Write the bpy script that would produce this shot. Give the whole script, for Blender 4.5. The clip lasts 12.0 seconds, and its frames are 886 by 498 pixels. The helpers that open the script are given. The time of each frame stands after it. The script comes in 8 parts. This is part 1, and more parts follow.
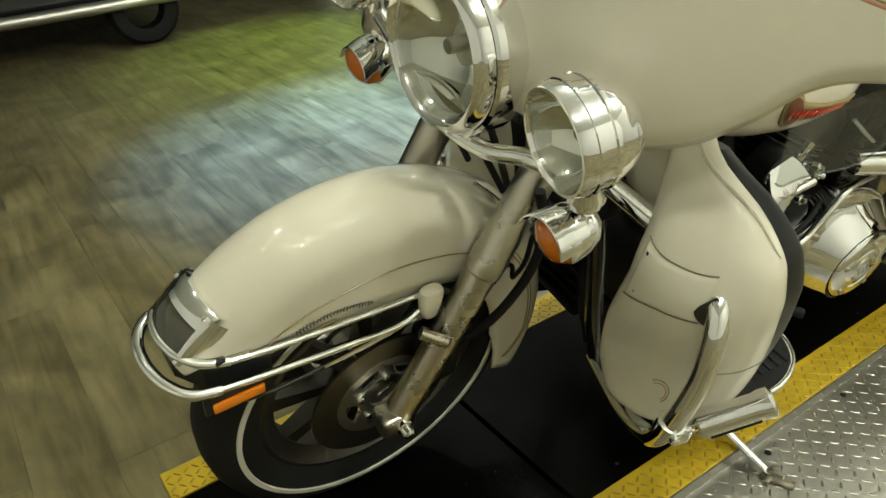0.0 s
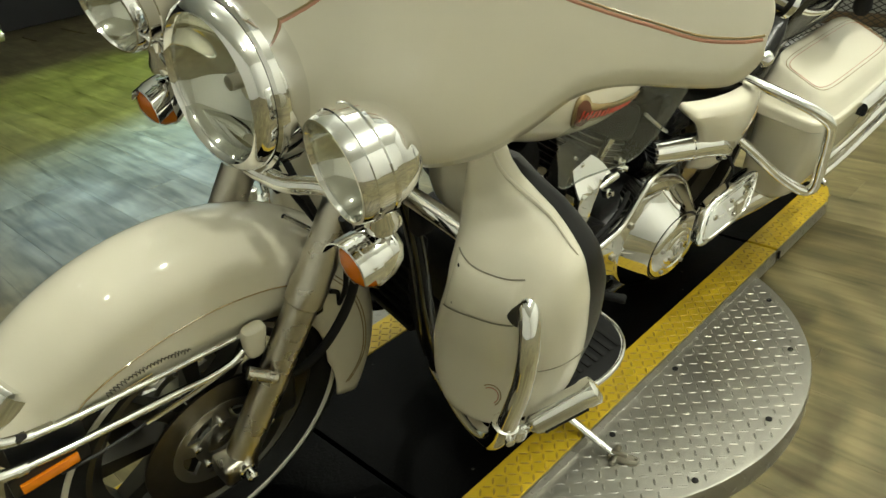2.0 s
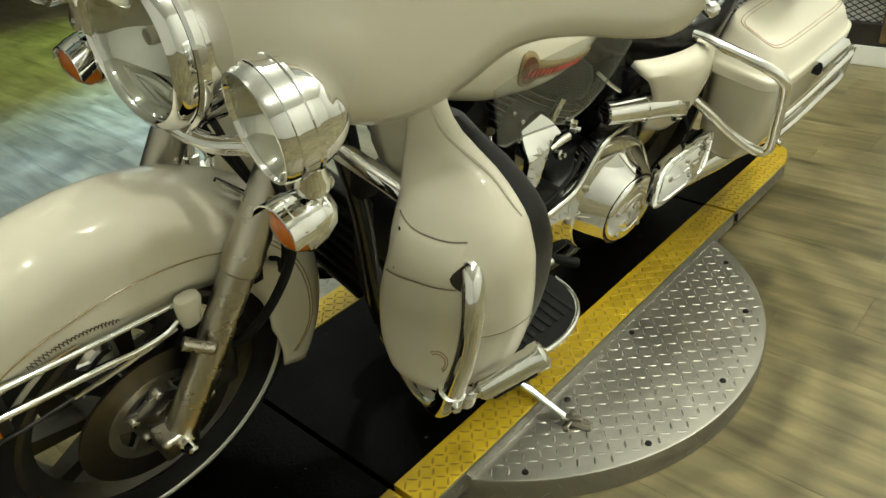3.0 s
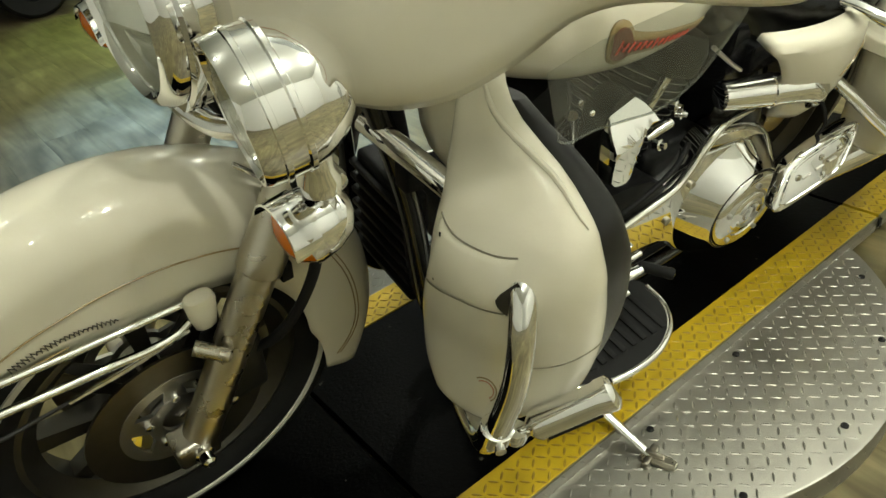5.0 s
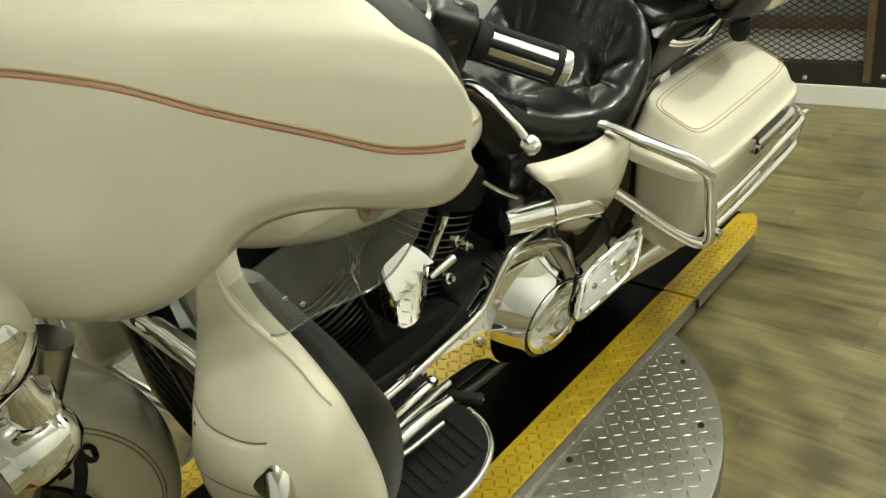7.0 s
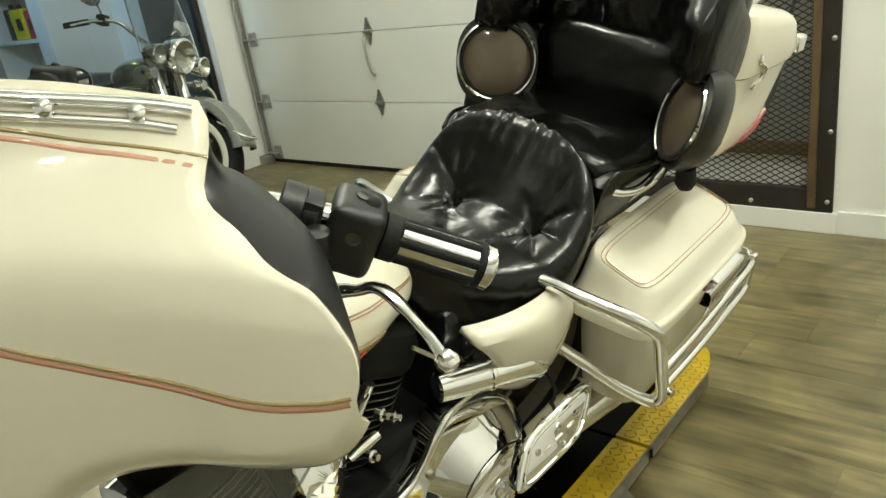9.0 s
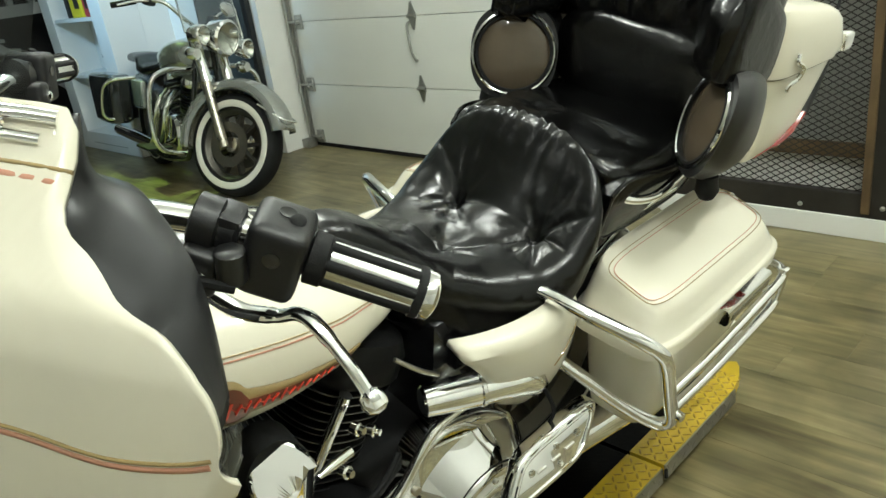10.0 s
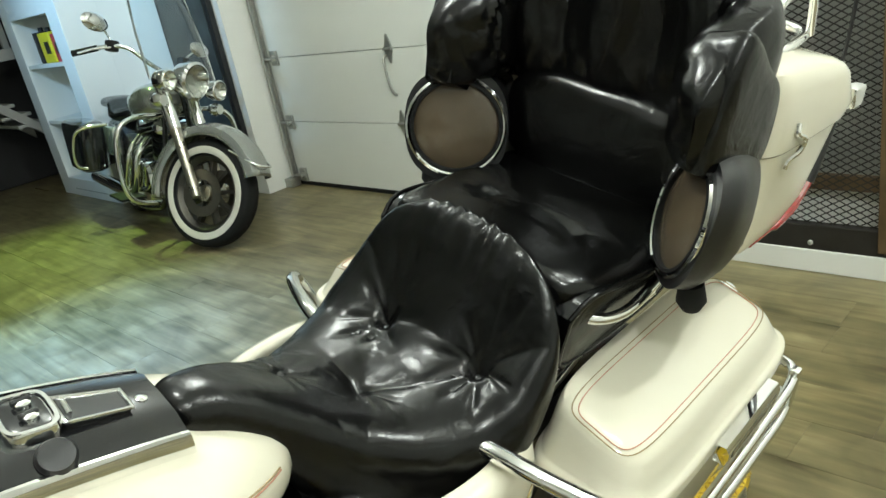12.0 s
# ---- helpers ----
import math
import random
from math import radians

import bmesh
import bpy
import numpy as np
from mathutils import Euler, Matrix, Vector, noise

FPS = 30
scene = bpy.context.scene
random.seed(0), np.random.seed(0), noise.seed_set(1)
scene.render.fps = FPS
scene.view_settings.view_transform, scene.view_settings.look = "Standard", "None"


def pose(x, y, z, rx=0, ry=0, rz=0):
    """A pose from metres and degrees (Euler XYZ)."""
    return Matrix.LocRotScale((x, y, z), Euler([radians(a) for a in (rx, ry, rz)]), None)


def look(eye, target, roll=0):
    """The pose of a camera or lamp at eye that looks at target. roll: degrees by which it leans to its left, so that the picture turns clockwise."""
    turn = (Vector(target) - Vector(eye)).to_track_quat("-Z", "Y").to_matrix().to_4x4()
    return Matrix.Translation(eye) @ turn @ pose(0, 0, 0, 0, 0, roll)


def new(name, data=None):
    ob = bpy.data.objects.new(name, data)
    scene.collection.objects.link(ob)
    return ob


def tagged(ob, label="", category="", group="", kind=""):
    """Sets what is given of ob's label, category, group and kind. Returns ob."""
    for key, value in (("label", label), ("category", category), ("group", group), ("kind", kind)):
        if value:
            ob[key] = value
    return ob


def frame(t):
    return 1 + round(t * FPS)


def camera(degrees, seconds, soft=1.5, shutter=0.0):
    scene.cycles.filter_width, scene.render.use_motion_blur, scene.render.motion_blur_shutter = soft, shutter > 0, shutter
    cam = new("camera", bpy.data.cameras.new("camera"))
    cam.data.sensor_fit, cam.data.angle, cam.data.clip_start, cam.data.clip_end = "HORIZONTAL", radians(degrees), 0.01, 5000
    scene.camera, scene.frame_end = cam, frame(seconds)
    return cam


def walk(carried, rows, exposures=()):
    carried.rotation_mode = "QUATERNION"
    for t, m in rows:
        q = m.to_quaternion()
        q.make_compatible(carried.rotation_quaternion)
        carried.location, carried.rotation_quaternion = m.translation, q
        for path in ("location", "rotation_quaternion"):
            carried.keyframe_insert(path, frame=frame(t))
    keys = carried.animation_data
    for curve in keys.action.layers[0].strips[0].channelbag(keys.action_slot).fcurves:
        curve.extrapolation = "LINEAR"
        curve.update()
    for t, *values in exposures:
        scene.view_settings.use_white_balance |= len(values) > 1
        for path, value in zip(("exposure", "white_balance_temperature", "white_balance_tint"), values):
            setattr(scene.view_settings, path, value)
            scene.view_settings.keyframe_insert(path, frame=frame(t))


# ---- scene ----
cam = camera(61.0, 12.0)
PATH = [
    (0, (-0.4805, -1.0965, 1.2036), (0.4598, 0.3791, 0.2345), -4.49),
    (0.5, (-0.4711, -1.1139, 1.1932), (0.4584, 0.3360, 0.1756), -5.39),
    (1, (-0.4570, -1.1259, 1.2020), (0.5241, 0.3146, 0.2208), -6.26),
    (1.5, (-0.4250, -1.1431, 1.2016), (0.6681, 0.2029, 0.2047), -6.67),
    (2, (-0.3969, -1.1609, 1.2129), (0.7982, 0.1202, 0.2485), -6.48),
    (2.5, (-0.3647, -1.1710, 1.2061), (0.8601, 0.0599, 0.2125), -6.66),
    (3, (-0.3444, -1.1737, 1.1772), (0.8669, 0.0323, 0.1390), -6.19),
    (3.2, (-0.3428, -1.1476, 1.1464), (0.7784, 0.0991, 0.0552), -6.57),
    (4.8, (-0.2053, -1.0835, 1.0954), (0.6583, 0.3201, -0.0370), -7.35),
    (5, (-0.1369, -1.0904, 1.1122), (0.8165, 0.2953, 0.0300), -8.37),
    (5.5, (-0.0789, -1.1214, 1.1263), (0.9426, 0.2358, 0.0698), -7.13),
    (6, (-0.0555, -1.1740, 1.1412), (1.0491, 0.1280, 0.0992), -8.01),
    (6.5, (-0.0274, -1.1927, 1.1757), (1.1227, 0.1269, 0.2087), -10.38),
    (7, (0.0559, -1.2201, 1.1897), (1.2605, 0.0769, 0.2597), -11.26),
    (7.2, (0.0671, -1.2385, 1.2071), (1.3168, 0.0680, 0.3511), -11.40),
    (8.8, (0.2201, -1.1503, 1.2377), (1.5781, 0.1179, 0.4977), -8.96),
    (9, (0.2247, -1.1523, 1.2394), (1.6019, 0.0998, 0.5084), -8.80),
    (9.5, (0.2682, -1.1554, 1.2292), (1.6761, 0.0440, 0.4693), -8.44),
    (10, (0.3587, -1.1708, 1.2288), (1.6302, 0.1783, 0.4799), -8.22),
    (10.5, (0.4363, -1.1838, 1.2526), (1.6458, 0.2583, 0.5772), -8.89),
    (11, (0.5200, -1.1372, 1.2570), (1.8054, 0.2234, 0.5509), -10.33),
    (11.5, (0.6215, -1.0781, 1.2660), (1.8698, 0.2992, 0.5275), -11.47),
    (12, (0.6872, -1.0581, 1.2734), (1.9520, 0.3171, 0.5607), -11.05),
]
walk(cam, [(t, look(eye, target, roll)) for t, eye, target, roll in PATH], [(0, 0.33, 6500, 10), (9.0, 0.33, 6500, 10), (10.5, 0.34, 5850, 10), (12, 0.38, 5950, 10)])

# ---------------------------------------------------------------- light
world = bpy.data.worlds.new("world")
scene.world = world
world.use_nodes = True
world.node_tree.nodes["Background"].inputs[0].default_value = (0.9, 0.95, 1.0, 1)
world.node_tree.nodes["Background"].inputs[1].default_value = 0.02

FLOOR_Z = -0.095
CEIL_Z = 3.05


def spot_lamp(name, eye, target, power, color, angle=60, blend=0.9, size=0.08):
    data = bpy.data.lights.new(name, "SPOT")
    data.energy, data.color, data.spot_size, data.spot_blend, data.shadow_soft_size = power, color, radians(angle), blend, size
    ob = new(name, data)
    ob.matrix_world = look(eye, target)
    return ob


def bulb_lamp(name, x, y, z, power, color, size=0.055):
    data = bpy.data.lights.new(name, "POINT")
    data.energy, data.color, data.shadow_soft_size = power, color, size
    ob = new(name, data)
    ob.location = (x, y, z)
    return ob


LAMPS = [(-0.7, -1.9, 16), (0.6, -2.0, 60), (2.3, -1.70, 60), (-0.7, 0.4, 5), (1.1, 0.4, 53), (2.6, 1.2, 42), (2.0, 2.6, 13)]
for tx, ty, watts in LAMPS:
    bulb_lamp("bulb", tx, ty, CEIL_Z - 0.22, watts, (0.985, 1.0, 0.865))
spot_lamp("led_spot_blue", (0.5, 2.9, 2.85), (1.10, 2.15, FLOOR_Z), 950, (0.22, 0.46, 1.0), 50, 1.0)
spot_lamp("led_spot_blue_low", (0.6, 3.9, 2.85), (1.75, 2.45, FLOOR_Z), 800, (0.30, 0.52, 1.0), 34, 1.0)
spot_lamp("led_spot_green", (2.6, 4.85, 2.85), (1.75, 4.0, FLOOR_Z), 380, (0.58, 1.0, 0.20), 56, 1.0)
spot_lamp("led_spot_blue_wall", (1.2, 4.4, 2.4), (2.95, 4.8, 1.6), 190, (0.42, 0.74, 1.0), 76, 1.0)

# ---------------------------------------------------------------- materials


def material(name, color, rough=0.5, metal=0.0, coat=0.0, spec=0.5, vary=0.0, scale=8.0, grain=0.0, grain_scale=200.0, rough_vary=0.0, island=0.0, alpha=None, coat_rough=0.03):
    m = bpy.data.materials.new(name)
    m.use_nodes = True
    nt = m.node_tree
    b = nt.nodes["Principled BSDF"]
    b.inputs["Base Color"].default_value = (*color, 1)
    b.inputs["Roughness"].default_value = rough
    b.inputs["Metallic"].default_value = metal
    b.inputs["Coat Weight"].default_value = coat
    b.inputs["Coat Roughness"].default_value = coat_rough
    b.inputs["Specular IOR Level"].default_value = spec
    tc = nt.nodes.new("ShaderNodeTexCoord")
    if vary or rough_vary:
        n1 = nt.nodes.new("ShaderNodeTexNoise")
        n1.inputs["Scale"].default_value, n1.inputs["Detail"].default_value = scale, 6
        nt.links.new(tc.outputs["Object"], n1.inputs["Vector"])
        if vary:
            mix = nt.nodes.new("ShaderNodeMix")
            mix.data_type = "RGBA"
            mix.inputs[6].default_value = (*[c * (1 - vary) for c in color], 1)
            mix.inputs[7].default_value = (*[min(1, c * (1 + vary)) for c in color], 1)
            nt.links.new(n1.outputs["Fac"], mix.inputs[0])
            nt.links.new(mix.outputs[2], b.inputs["Base Color"])
        if rough_vary:
            mr = nt.nodes.new("ShaderNodeMapRange")
            mr.inputs[3].default_value, mr.inputs[4].default_value = max(0, rough - rough_vary), rough + rough_vary
            nt.links.new(n1.outputs["Fac"], mr.inputs[0])
            nt.links.new(mr.outputs[0], b.inputs["Roughness"])
    if grain:
        n2 = nt.nodes.new("ShaderNodeTexNoise")
        n2.inputs["Scale"].default_value, n2.inputs["Detail"].default_value = grain_scale, 3
        nt.links.new(tc.outputs["Object"], n2.inputs["Vector"])
        bump = nt.nodes.new("ShaderNodeBump")
        bump.inputs["Strength"].default_value, bump.inputs["Distance"].default_value = grain, 0.002
        nt.links.new(n2.outputs["Fac"], bump.inputs["Height"])
        nt.links.new(bump.outputs["Normal"], b.inputs["Normal"])
    return m


def glass(name, color=(0.9, 0.95, 0.95), rough=0.0, tint=0.8, haze=0.0):
    """Thin clear sheet: see-through with a glossy coat by Fresnel."""
    m = bpy.data.materials.new(name)
    m.use_nodes = True
    nt = m.node_tree
    nt.nodes.remove(nt.nodes["Principled BSDF"])
    tr = nt.nodes.new("ShaderNodeBsdfTransparent")
    tr.inputs[0].default_value = (*[c * tint for c in color], 1)
    gl = nt.nodes.new("ShaderNodeBsdfGlossy")
    gl.inputs["Roughness"].default_value = rough
    edge = nt.nodes.new("ShaderNodeLayerWeight")
    edge.inputs[0].default_value = 0.5
    steep = nt.nodes.new("ShaderNodeMath")
    steep.operation, steep.inputs[1].default_value = "POWER", 4.0
    nt.links.new(edge.outputs["Facing"], steep.inputs[0])
    fr = nt.nodes.new("ShaderNodeMath")
    fr.operation, fr.inputs[1].default_value, fr.inputs[2].default_value = "MULTIPLY_ADD", 0.6, 0.045
    nt.links.new(steep.outputs[0], fr.inputs[0])
    mx = nt.nodes.new("ShaderNodeMixShader")
    nt.links.new(fr.outputs[0], mx.inputs[0])
    nt.links.new(tr.outputs[0], mx.inputs[1])
    nt.links.new(gl.outputs[0], mx.inputs[2])
    if haze:
        df = nt.nodes.new("ShaderNodeBsdfDiffuse")
        df.inputs[0].default_value = (0.5, 0.52, 0.48, 1)
        noise_t = nt.nodes.new("ShaderNodeTexNoise")
        noise_t.inputs["Scale"].default_value, noise_t.inputs["Detail"].default_value = 5, 3
        amount = nt.nodes.new("ShaderNodeMapRange")
        amount.inputs[3].default_value, amount.inputs[4].default_value = haze * 0.5, haze * 1.5
        nt.links.new(noise_t.outputs["Fac"], amount.inputs[0])
        dust = nt.nodes.new("ShaderNodeMixShader")
        nt.links.new(amount.outputs[0], dust.inputs[0])
        nt.links.new(mx.outputs[0], dust.inputs[1])
        nt.links.new(df.outputs[0], dust.inputs[2])
        mx = dust
    nt.links.new(mx.outputs[0], nt.nodes["Material Output"].inputs[0])
    return m


def wood_floor():
    """Grey-brown vinyl plank: streaks along the length, a tone of its own for each plank."""
    m = bpy.data.materials.new("vinyl_plank")
    m.use_nodes = True
    nt = m.node_tree
    b = nt.nodes["Principled BSDF"]
    b.inputs["Roughness"].default_value = 0.36
    tc = nt.nodes.new("ShaderNodeTexCoord")
    info = nt.nodes.new("ShaderNodeObjectInfo")
    add = nt.nodes.new("ShaderNodeVectorMath")
    add.operation = "ADD"
    comb = nt.nodes.new("ShaderNodeCombineXYZ")
    mul = nt.nodes.new("ShaderNodeMath")
    mul.operation, mul.inputs[1].default_value = "MULTIPLY", 37.0
    nt.links.new(info.outputs["Random"], mul.inputs[0])
    nt.links.new(mul.outputs[0], comb.inputs[0])
    nt.links.new(mul.outputs[0], comb.inputs[1])
    nt.links.new(tc.outputs["Object"], add.inputs[0])
    nt.links.new(comb.outputs[0], add.inputs[1])
    mp = nt.nodes.new("ShaderNodeMapping")
    mp.inputs["Scale"].default_value = (24, 2.6, 1)
    nt.links.new(add.outputs[0], mp.inputs[0])
    n1 = nt.nodes.new("ShaderNodeTexNoise")
    n1.inputs["Scale"].default_value, n1.inputs["Detail"].default_value, n1.inputs["Distortion"].default_value = 1.0, 7, 0.6
    nt.links.new(mp.outputs[0], n1.inputs["Vector"])
    n2 = nt.nodes.new("ShaderNodeTexNoise")
    n2.inputs["Scale"].default_value, n2.inputs["Detail"].default_value = 3.2, 4
    mp2 = nt.nodes.new("ShaderNodeMapping")
    mp2.inputs["Scale"].default_value = (1.6, 0.7, 1)
    nt.links.new(add.outputs[0], mp2.inputs[0])
    nt.links.new(mp2.outputs[0], n2.inputs["Vector"])
    ramp = nt.nodes.new("ShaderNodeValToRGB")
    e = ramp.color_ramp.elements
    e[0].position, e[0].color = 0.30, (0.074, 0.060, 0.026, 1)
    e[1].position, e[1].color = 0.70, (0.285, 0.244, 0.128, 1)
    mid = e.new(0.48)
    mid.color = (0.176, 0.148, 0.070, 1)
    mixf = nt.nodes.new("ShaderNodeMath")
    mixf.operation = "MULTIPLY_ADD"
    mixf.inputs[1].default_value = 0.62
    half = nt.nodes.new("ShaderNodeMath")
    half.operation, half.inputs[1].default_value = "MULTIPLY", 0.38
    nt.links.new(n2.outputs["Fac"], half.inputs[0])
    nt.links.new(n1.outputs["Fac"], mixf.inputs[0])
    nt.links.new(half.outputs[0], mixf.inputs[2])
    tone = nt.nodes.new("ShaderNodeMapRange")
    tone.inputs[3].default_value, tone.inputs[4].default_value = -0.03, 0.03
    nt.links.new(info.outputs["Random"], tone.inputs[0])
    plus = nt.nodes.new("ShaderNodeMath")
    nt.links.new(mixf.outputs[0], plus.inputs[0])
    nt.links.new(tone.outputs[0], plus.inputs[1])
    nt.links.new(plus.outputs[0], ramp.inputs[0])
    geo = nt.nodes.new("ShaderNodeNewGeometry")
    n3 = nt.nodes.new("ShaderNodeTexNoise")
    n3.inputs["Scale"].default_value, n3.inputs["Detail"].default_value, n3.inputs["Distortion"].default_value = 2.4, 6, 1.4
    nt.links.new(geo.outputs["Position"], n3.inputs["Vector"])
    # worn rings where wheels swing round the turntable
    dist = nt.nodes.new("ShaderNodeVectorMath")
    dist.operation = "DISTANCE"
    dist.inputs[1].default_value = (0.985, -0.095, -0.095)
    nt.links.new(geo.outputs["Position"], dist.inputs[0])
    wob = nt.nodes.new("ShaderNodeMath")
    wob.operation, wob.inputs[1].default_value = "MULTIPLY_ADD", 0.16
    nt.links.new(n3.outputs["Fac"], wob.inputs[0])
    nt.links.new(dist.outputs["Value"], wob.inputs[2])
    wave = nt.nodes.new("ShaderNodeMath")
    wave.operation, wave.inputs[1].default_value = "MULTIPLY", 46.0
    nt.links.new(wob.outputs[0], wave.inputs[0])
    sine = nt.nodes.new("ShaderNodeMath")
    sine.operation = "SINE"
    nt.links.new(wave.outputs[0], sine.inputs[0])
    near = nt.nodes.new("ShaderNodeMapRange")
    near.inputs[1].default_value, near.inputs[2].default_value, near.inputs[3].default_value, near.inputs[4].default_value = 0.72, 1.30, 0.24, 0.0
    nt.links.new(dist.outputs["Value"], near.inputs[0])
    ringm = nt.nodes.new("ShaderNodeMath")
    ringm.operation = "MULTIPLY"
    nt.links.new(sine.outputs[0], ringm.inputs[0])
    nt.links.new(near.outputs[0], ringm.inputs[1])
    stain = nt.nodes.new("ShaderNodeMapRange")
    stain.inputs[1].default_value, stain.inputs[2].default_value, stain.inputs[3].default_value, stain.inputs[4].default_value = 0.32, 0.68, 0.60, 1.16
    nt.links.new(n3.outputs["Fac"], stain.inputs[0])
    worn = nt.nodes.new("ShaderNodeMath")
    nt.links.new(stain.outputs[0], worn.inputs[0])
    nt.links.new(ringm.outputs[0], worn.inputs[1])
    toned = nt.nodes.new("ShaderNodeVectorMath")
    toned.operation = "SCALE"
    nt.links.new(ramp.outputs[0], toned.inputs[0])
    nt.links.new(worn.outputs[0], toned.inputs["Scale"])
    nt.links.new(toned.outputs[0], b.inputs["Base Color"])
    bump = nt.nodes.new("ShaderNodeBump")
    bump.inputs["Strength"].default_value, bump.inputs["Distance"].default_value = 0.25, 0.002
    nt.links.new(n1.outputs["Fac"], bump.inputs["Height"])
    nt.links.new(bump.outputs["Normal"], b.inputs["Normal"])
    return m


CREAM = material("cream_paint", (0.70, 0.665, 0.54), 0.4, coat=1.0, spec=0.15, vary=0.03, scale=3)
CHROME = material("chrome", (0.88, 0.88, 0.87), 0.035, 1.0, rough_vary=0.02, scale=14)
SATIN = material("satin_alloy", (0.52, 0.49, 0.42), 0.28, 1.0, rough_vary=0.03, scale=20)
RIMGREY = material("rim_grey_cast", (0.10, 0.094, 0.08), 0.42, 0.9, vary=0.15, scale=30)
ALLOY = material("brushed_alloy", (0.52, 0.51, 0.48), 0.38, 1.0, vary=0.12, scale=30)
LEATHER = material("black_leather", (0.0024, 0.0024, 0.0023), 0.23, grain=0.09, grain_scale=300, rough_vary=0.07, scale=11, spec=0.40)
BLACK = material("black_plastic", (0.0095, 0.0095, 0.010), 0.40, vary=0.2, scale=40, grain=0.12, grain_scale=900)
INNER = material("satin_black_panel", (0.006, 0.006, 0.0065), 0.33, spec=0.35, vary=0.2, scale=6, grain=0.06, grain_scale=900)
GLOSSBLACK = material("gloss_black_paint", (0.010, 0.010, 0.011), 0.16, coat=0.6, vary=0.1, scale=10)
RUBBER = material("black_rubber", (0.008, 0.008, 0.008), 0.7, spec=0.25, grain=0.2, grain_scale=600, vary=0.25, scale=25)
DECKBLACK = material("black_deck_coating", (0.0014, 0.0014, 0.0013), 0.34, spec=0.04, grain=0.35, grain_scale=160, vary=0.3, scale=9, rough_vary=0.12)


def flecks(m, color, scale, cut):
    """Scattered chips and dust over a dark coating."""
    nt = m.node_tree
    b = nt.nodes["Principled BSDF"]
    tc = nt.nodes.new("ShaderNodeTexCoord")
    n = nt.nodes.new("ShaderNodeTexNoise")
    n.inputs["Scale"].default_value, n.inputs["Detail"].default_value = scale, 5
    nt.links.new(tc.outputs["Object"], n.inputs["Vector"])
    lim = nt.nodes.new("ShaderNodeMapRange")
    lim.inputs[1].default_value, lim.inputs[2].default_value = cut, cut + 0.04
    nt.links.new(n.outputs["Fac"], lim.inputs[0])
    mix = nt.nodes.new("ShaderNodeMix")
    mix.data_type = "RGBA"
    old = b.inputs["Base Color"].links[0].from_socket
    nt.links.new(lim.outputs[0], mix.inputs[0])
    nt.links.new(old, mix.inputs[6])
    mix.inputs[7].default_value = (*color, 1)
    nt.links.new(mix.outputs[2], b.inputs["Base Color"])


def wrinkles(m, scale, strength, distance):
    """Broad soft wrinkles under the fine grain."""
    nt = m.node_tree
    fine = next(n for n in nt.nodes if n.bl_idname == "ShaderNodeBump")
    tc = nt.nodes.new("ShaderNodeTexCoord")
    n = nt.nodes.new("ShaderNodeTexNoise")
    n.inputs["Scale"].default_value, n.inputs["Detail"].default_value, n.inputs["Distortion"].default_value = scale, 6, 1.6
    nt.links.new(tc.outputs["Object"], n.inputs["Vector"])
    broad = nt.nodes.new("ShaderNodeBump")
    broad.inputs["Strength"].default_value, broad.inputs["Distance"].default_value = strength, distance
    nt.links.new(n.outputs["Fac"], broad.inputs["Height"])
    nt.links.new(broad.outputs["Normal"], fine.inputs["Normal"])


wrinkles(LEATHER, 24, 0.20, 0.006)
flecks(DECKBLACK, (0.10, 0.10, 0.085), 26, 0.72)
WHITEWALL = material("whitewall_rubber", (0.62, 0.60, 0.52), 0.6, vary=0.06, scale=20)
ROTOR = material("brake_rotor_steel", (0.20, 0.185, 0.155), 0.36, 1.0, vary=0.15, scale=40)
ENGINE = material("wrinkle_black", (0.0035, 0.0035, 0.0035), 0.5, spec=0.2, grain=0.5, grain_scale=700, vary=0.3, scale=30)
FINEDGE = material("machined_fin_edge", (0.26, 0.26, 0.25), 0.3, 1.0)
AMBER = material("amber_lens", (0.60, 0.15, 0.003), 0.12, coat=1.0, vary=0.12, scale=60)
AMBER2 = material("amber_reflector", (0.85, 0.25, 0.008), 0.18, coat=1.0, vary=0.08, scale=200)
RED = material("red_lens", (0.26, 0.016, 0.014), 0.12, coat=1.0, vary=0.1, scale=50)
SMOKE = material("smoked_lens", (0.055, 0.052, 0.032), 0.10, coat=1.0, vary=0.15, scale=30)
BULBGLASS = glass("lamp_glass", (0.96, 0.97, 0.94), 0.02, 0.92)
CLEAR = glass("clear_acrylic", (0.88, 0.90, 0.87), 0.06, 0.82, 0.13)
WINDSHIELD = glass("clear_windshield", (0.90, 0.92, 0.90), 0.06, 0.86, 0.03)
DEFLECT = glass("smoked_acrylic", (0.92, 0.94, 0.92), 0.10, 0.86, 0.13)
SCREEN = glass("tinted_windscreen", (0.70, 0.75, 0.78), 0.02, 0.55)
REFLECTOR = material("lamp_reflector", (0.86, 0.86, 0.82), 0.05, 1.0, rough_vary=0.03, scale=60)
STRIPE_RED = material("pinstripe_red", (0.52, 0.25, 0.16), 0.3, coat=1.0, vary=0.05, scale=40)
STRIPE_GOLD = material("pinstripe_gold", (0.30, 0.215, 0.085), 0.3, coat=1.0, vary=0.05, scale=40)
SEAM = material("seam_shadow_gap", (0.20, 0.185, 0.13), 0.5, vary=0.1, scale=40)
BADGE_RED = material("badge_red", (0.62, 0.055, 0.025), 0.3, coat=0.8, vary=0.08, scale=60)
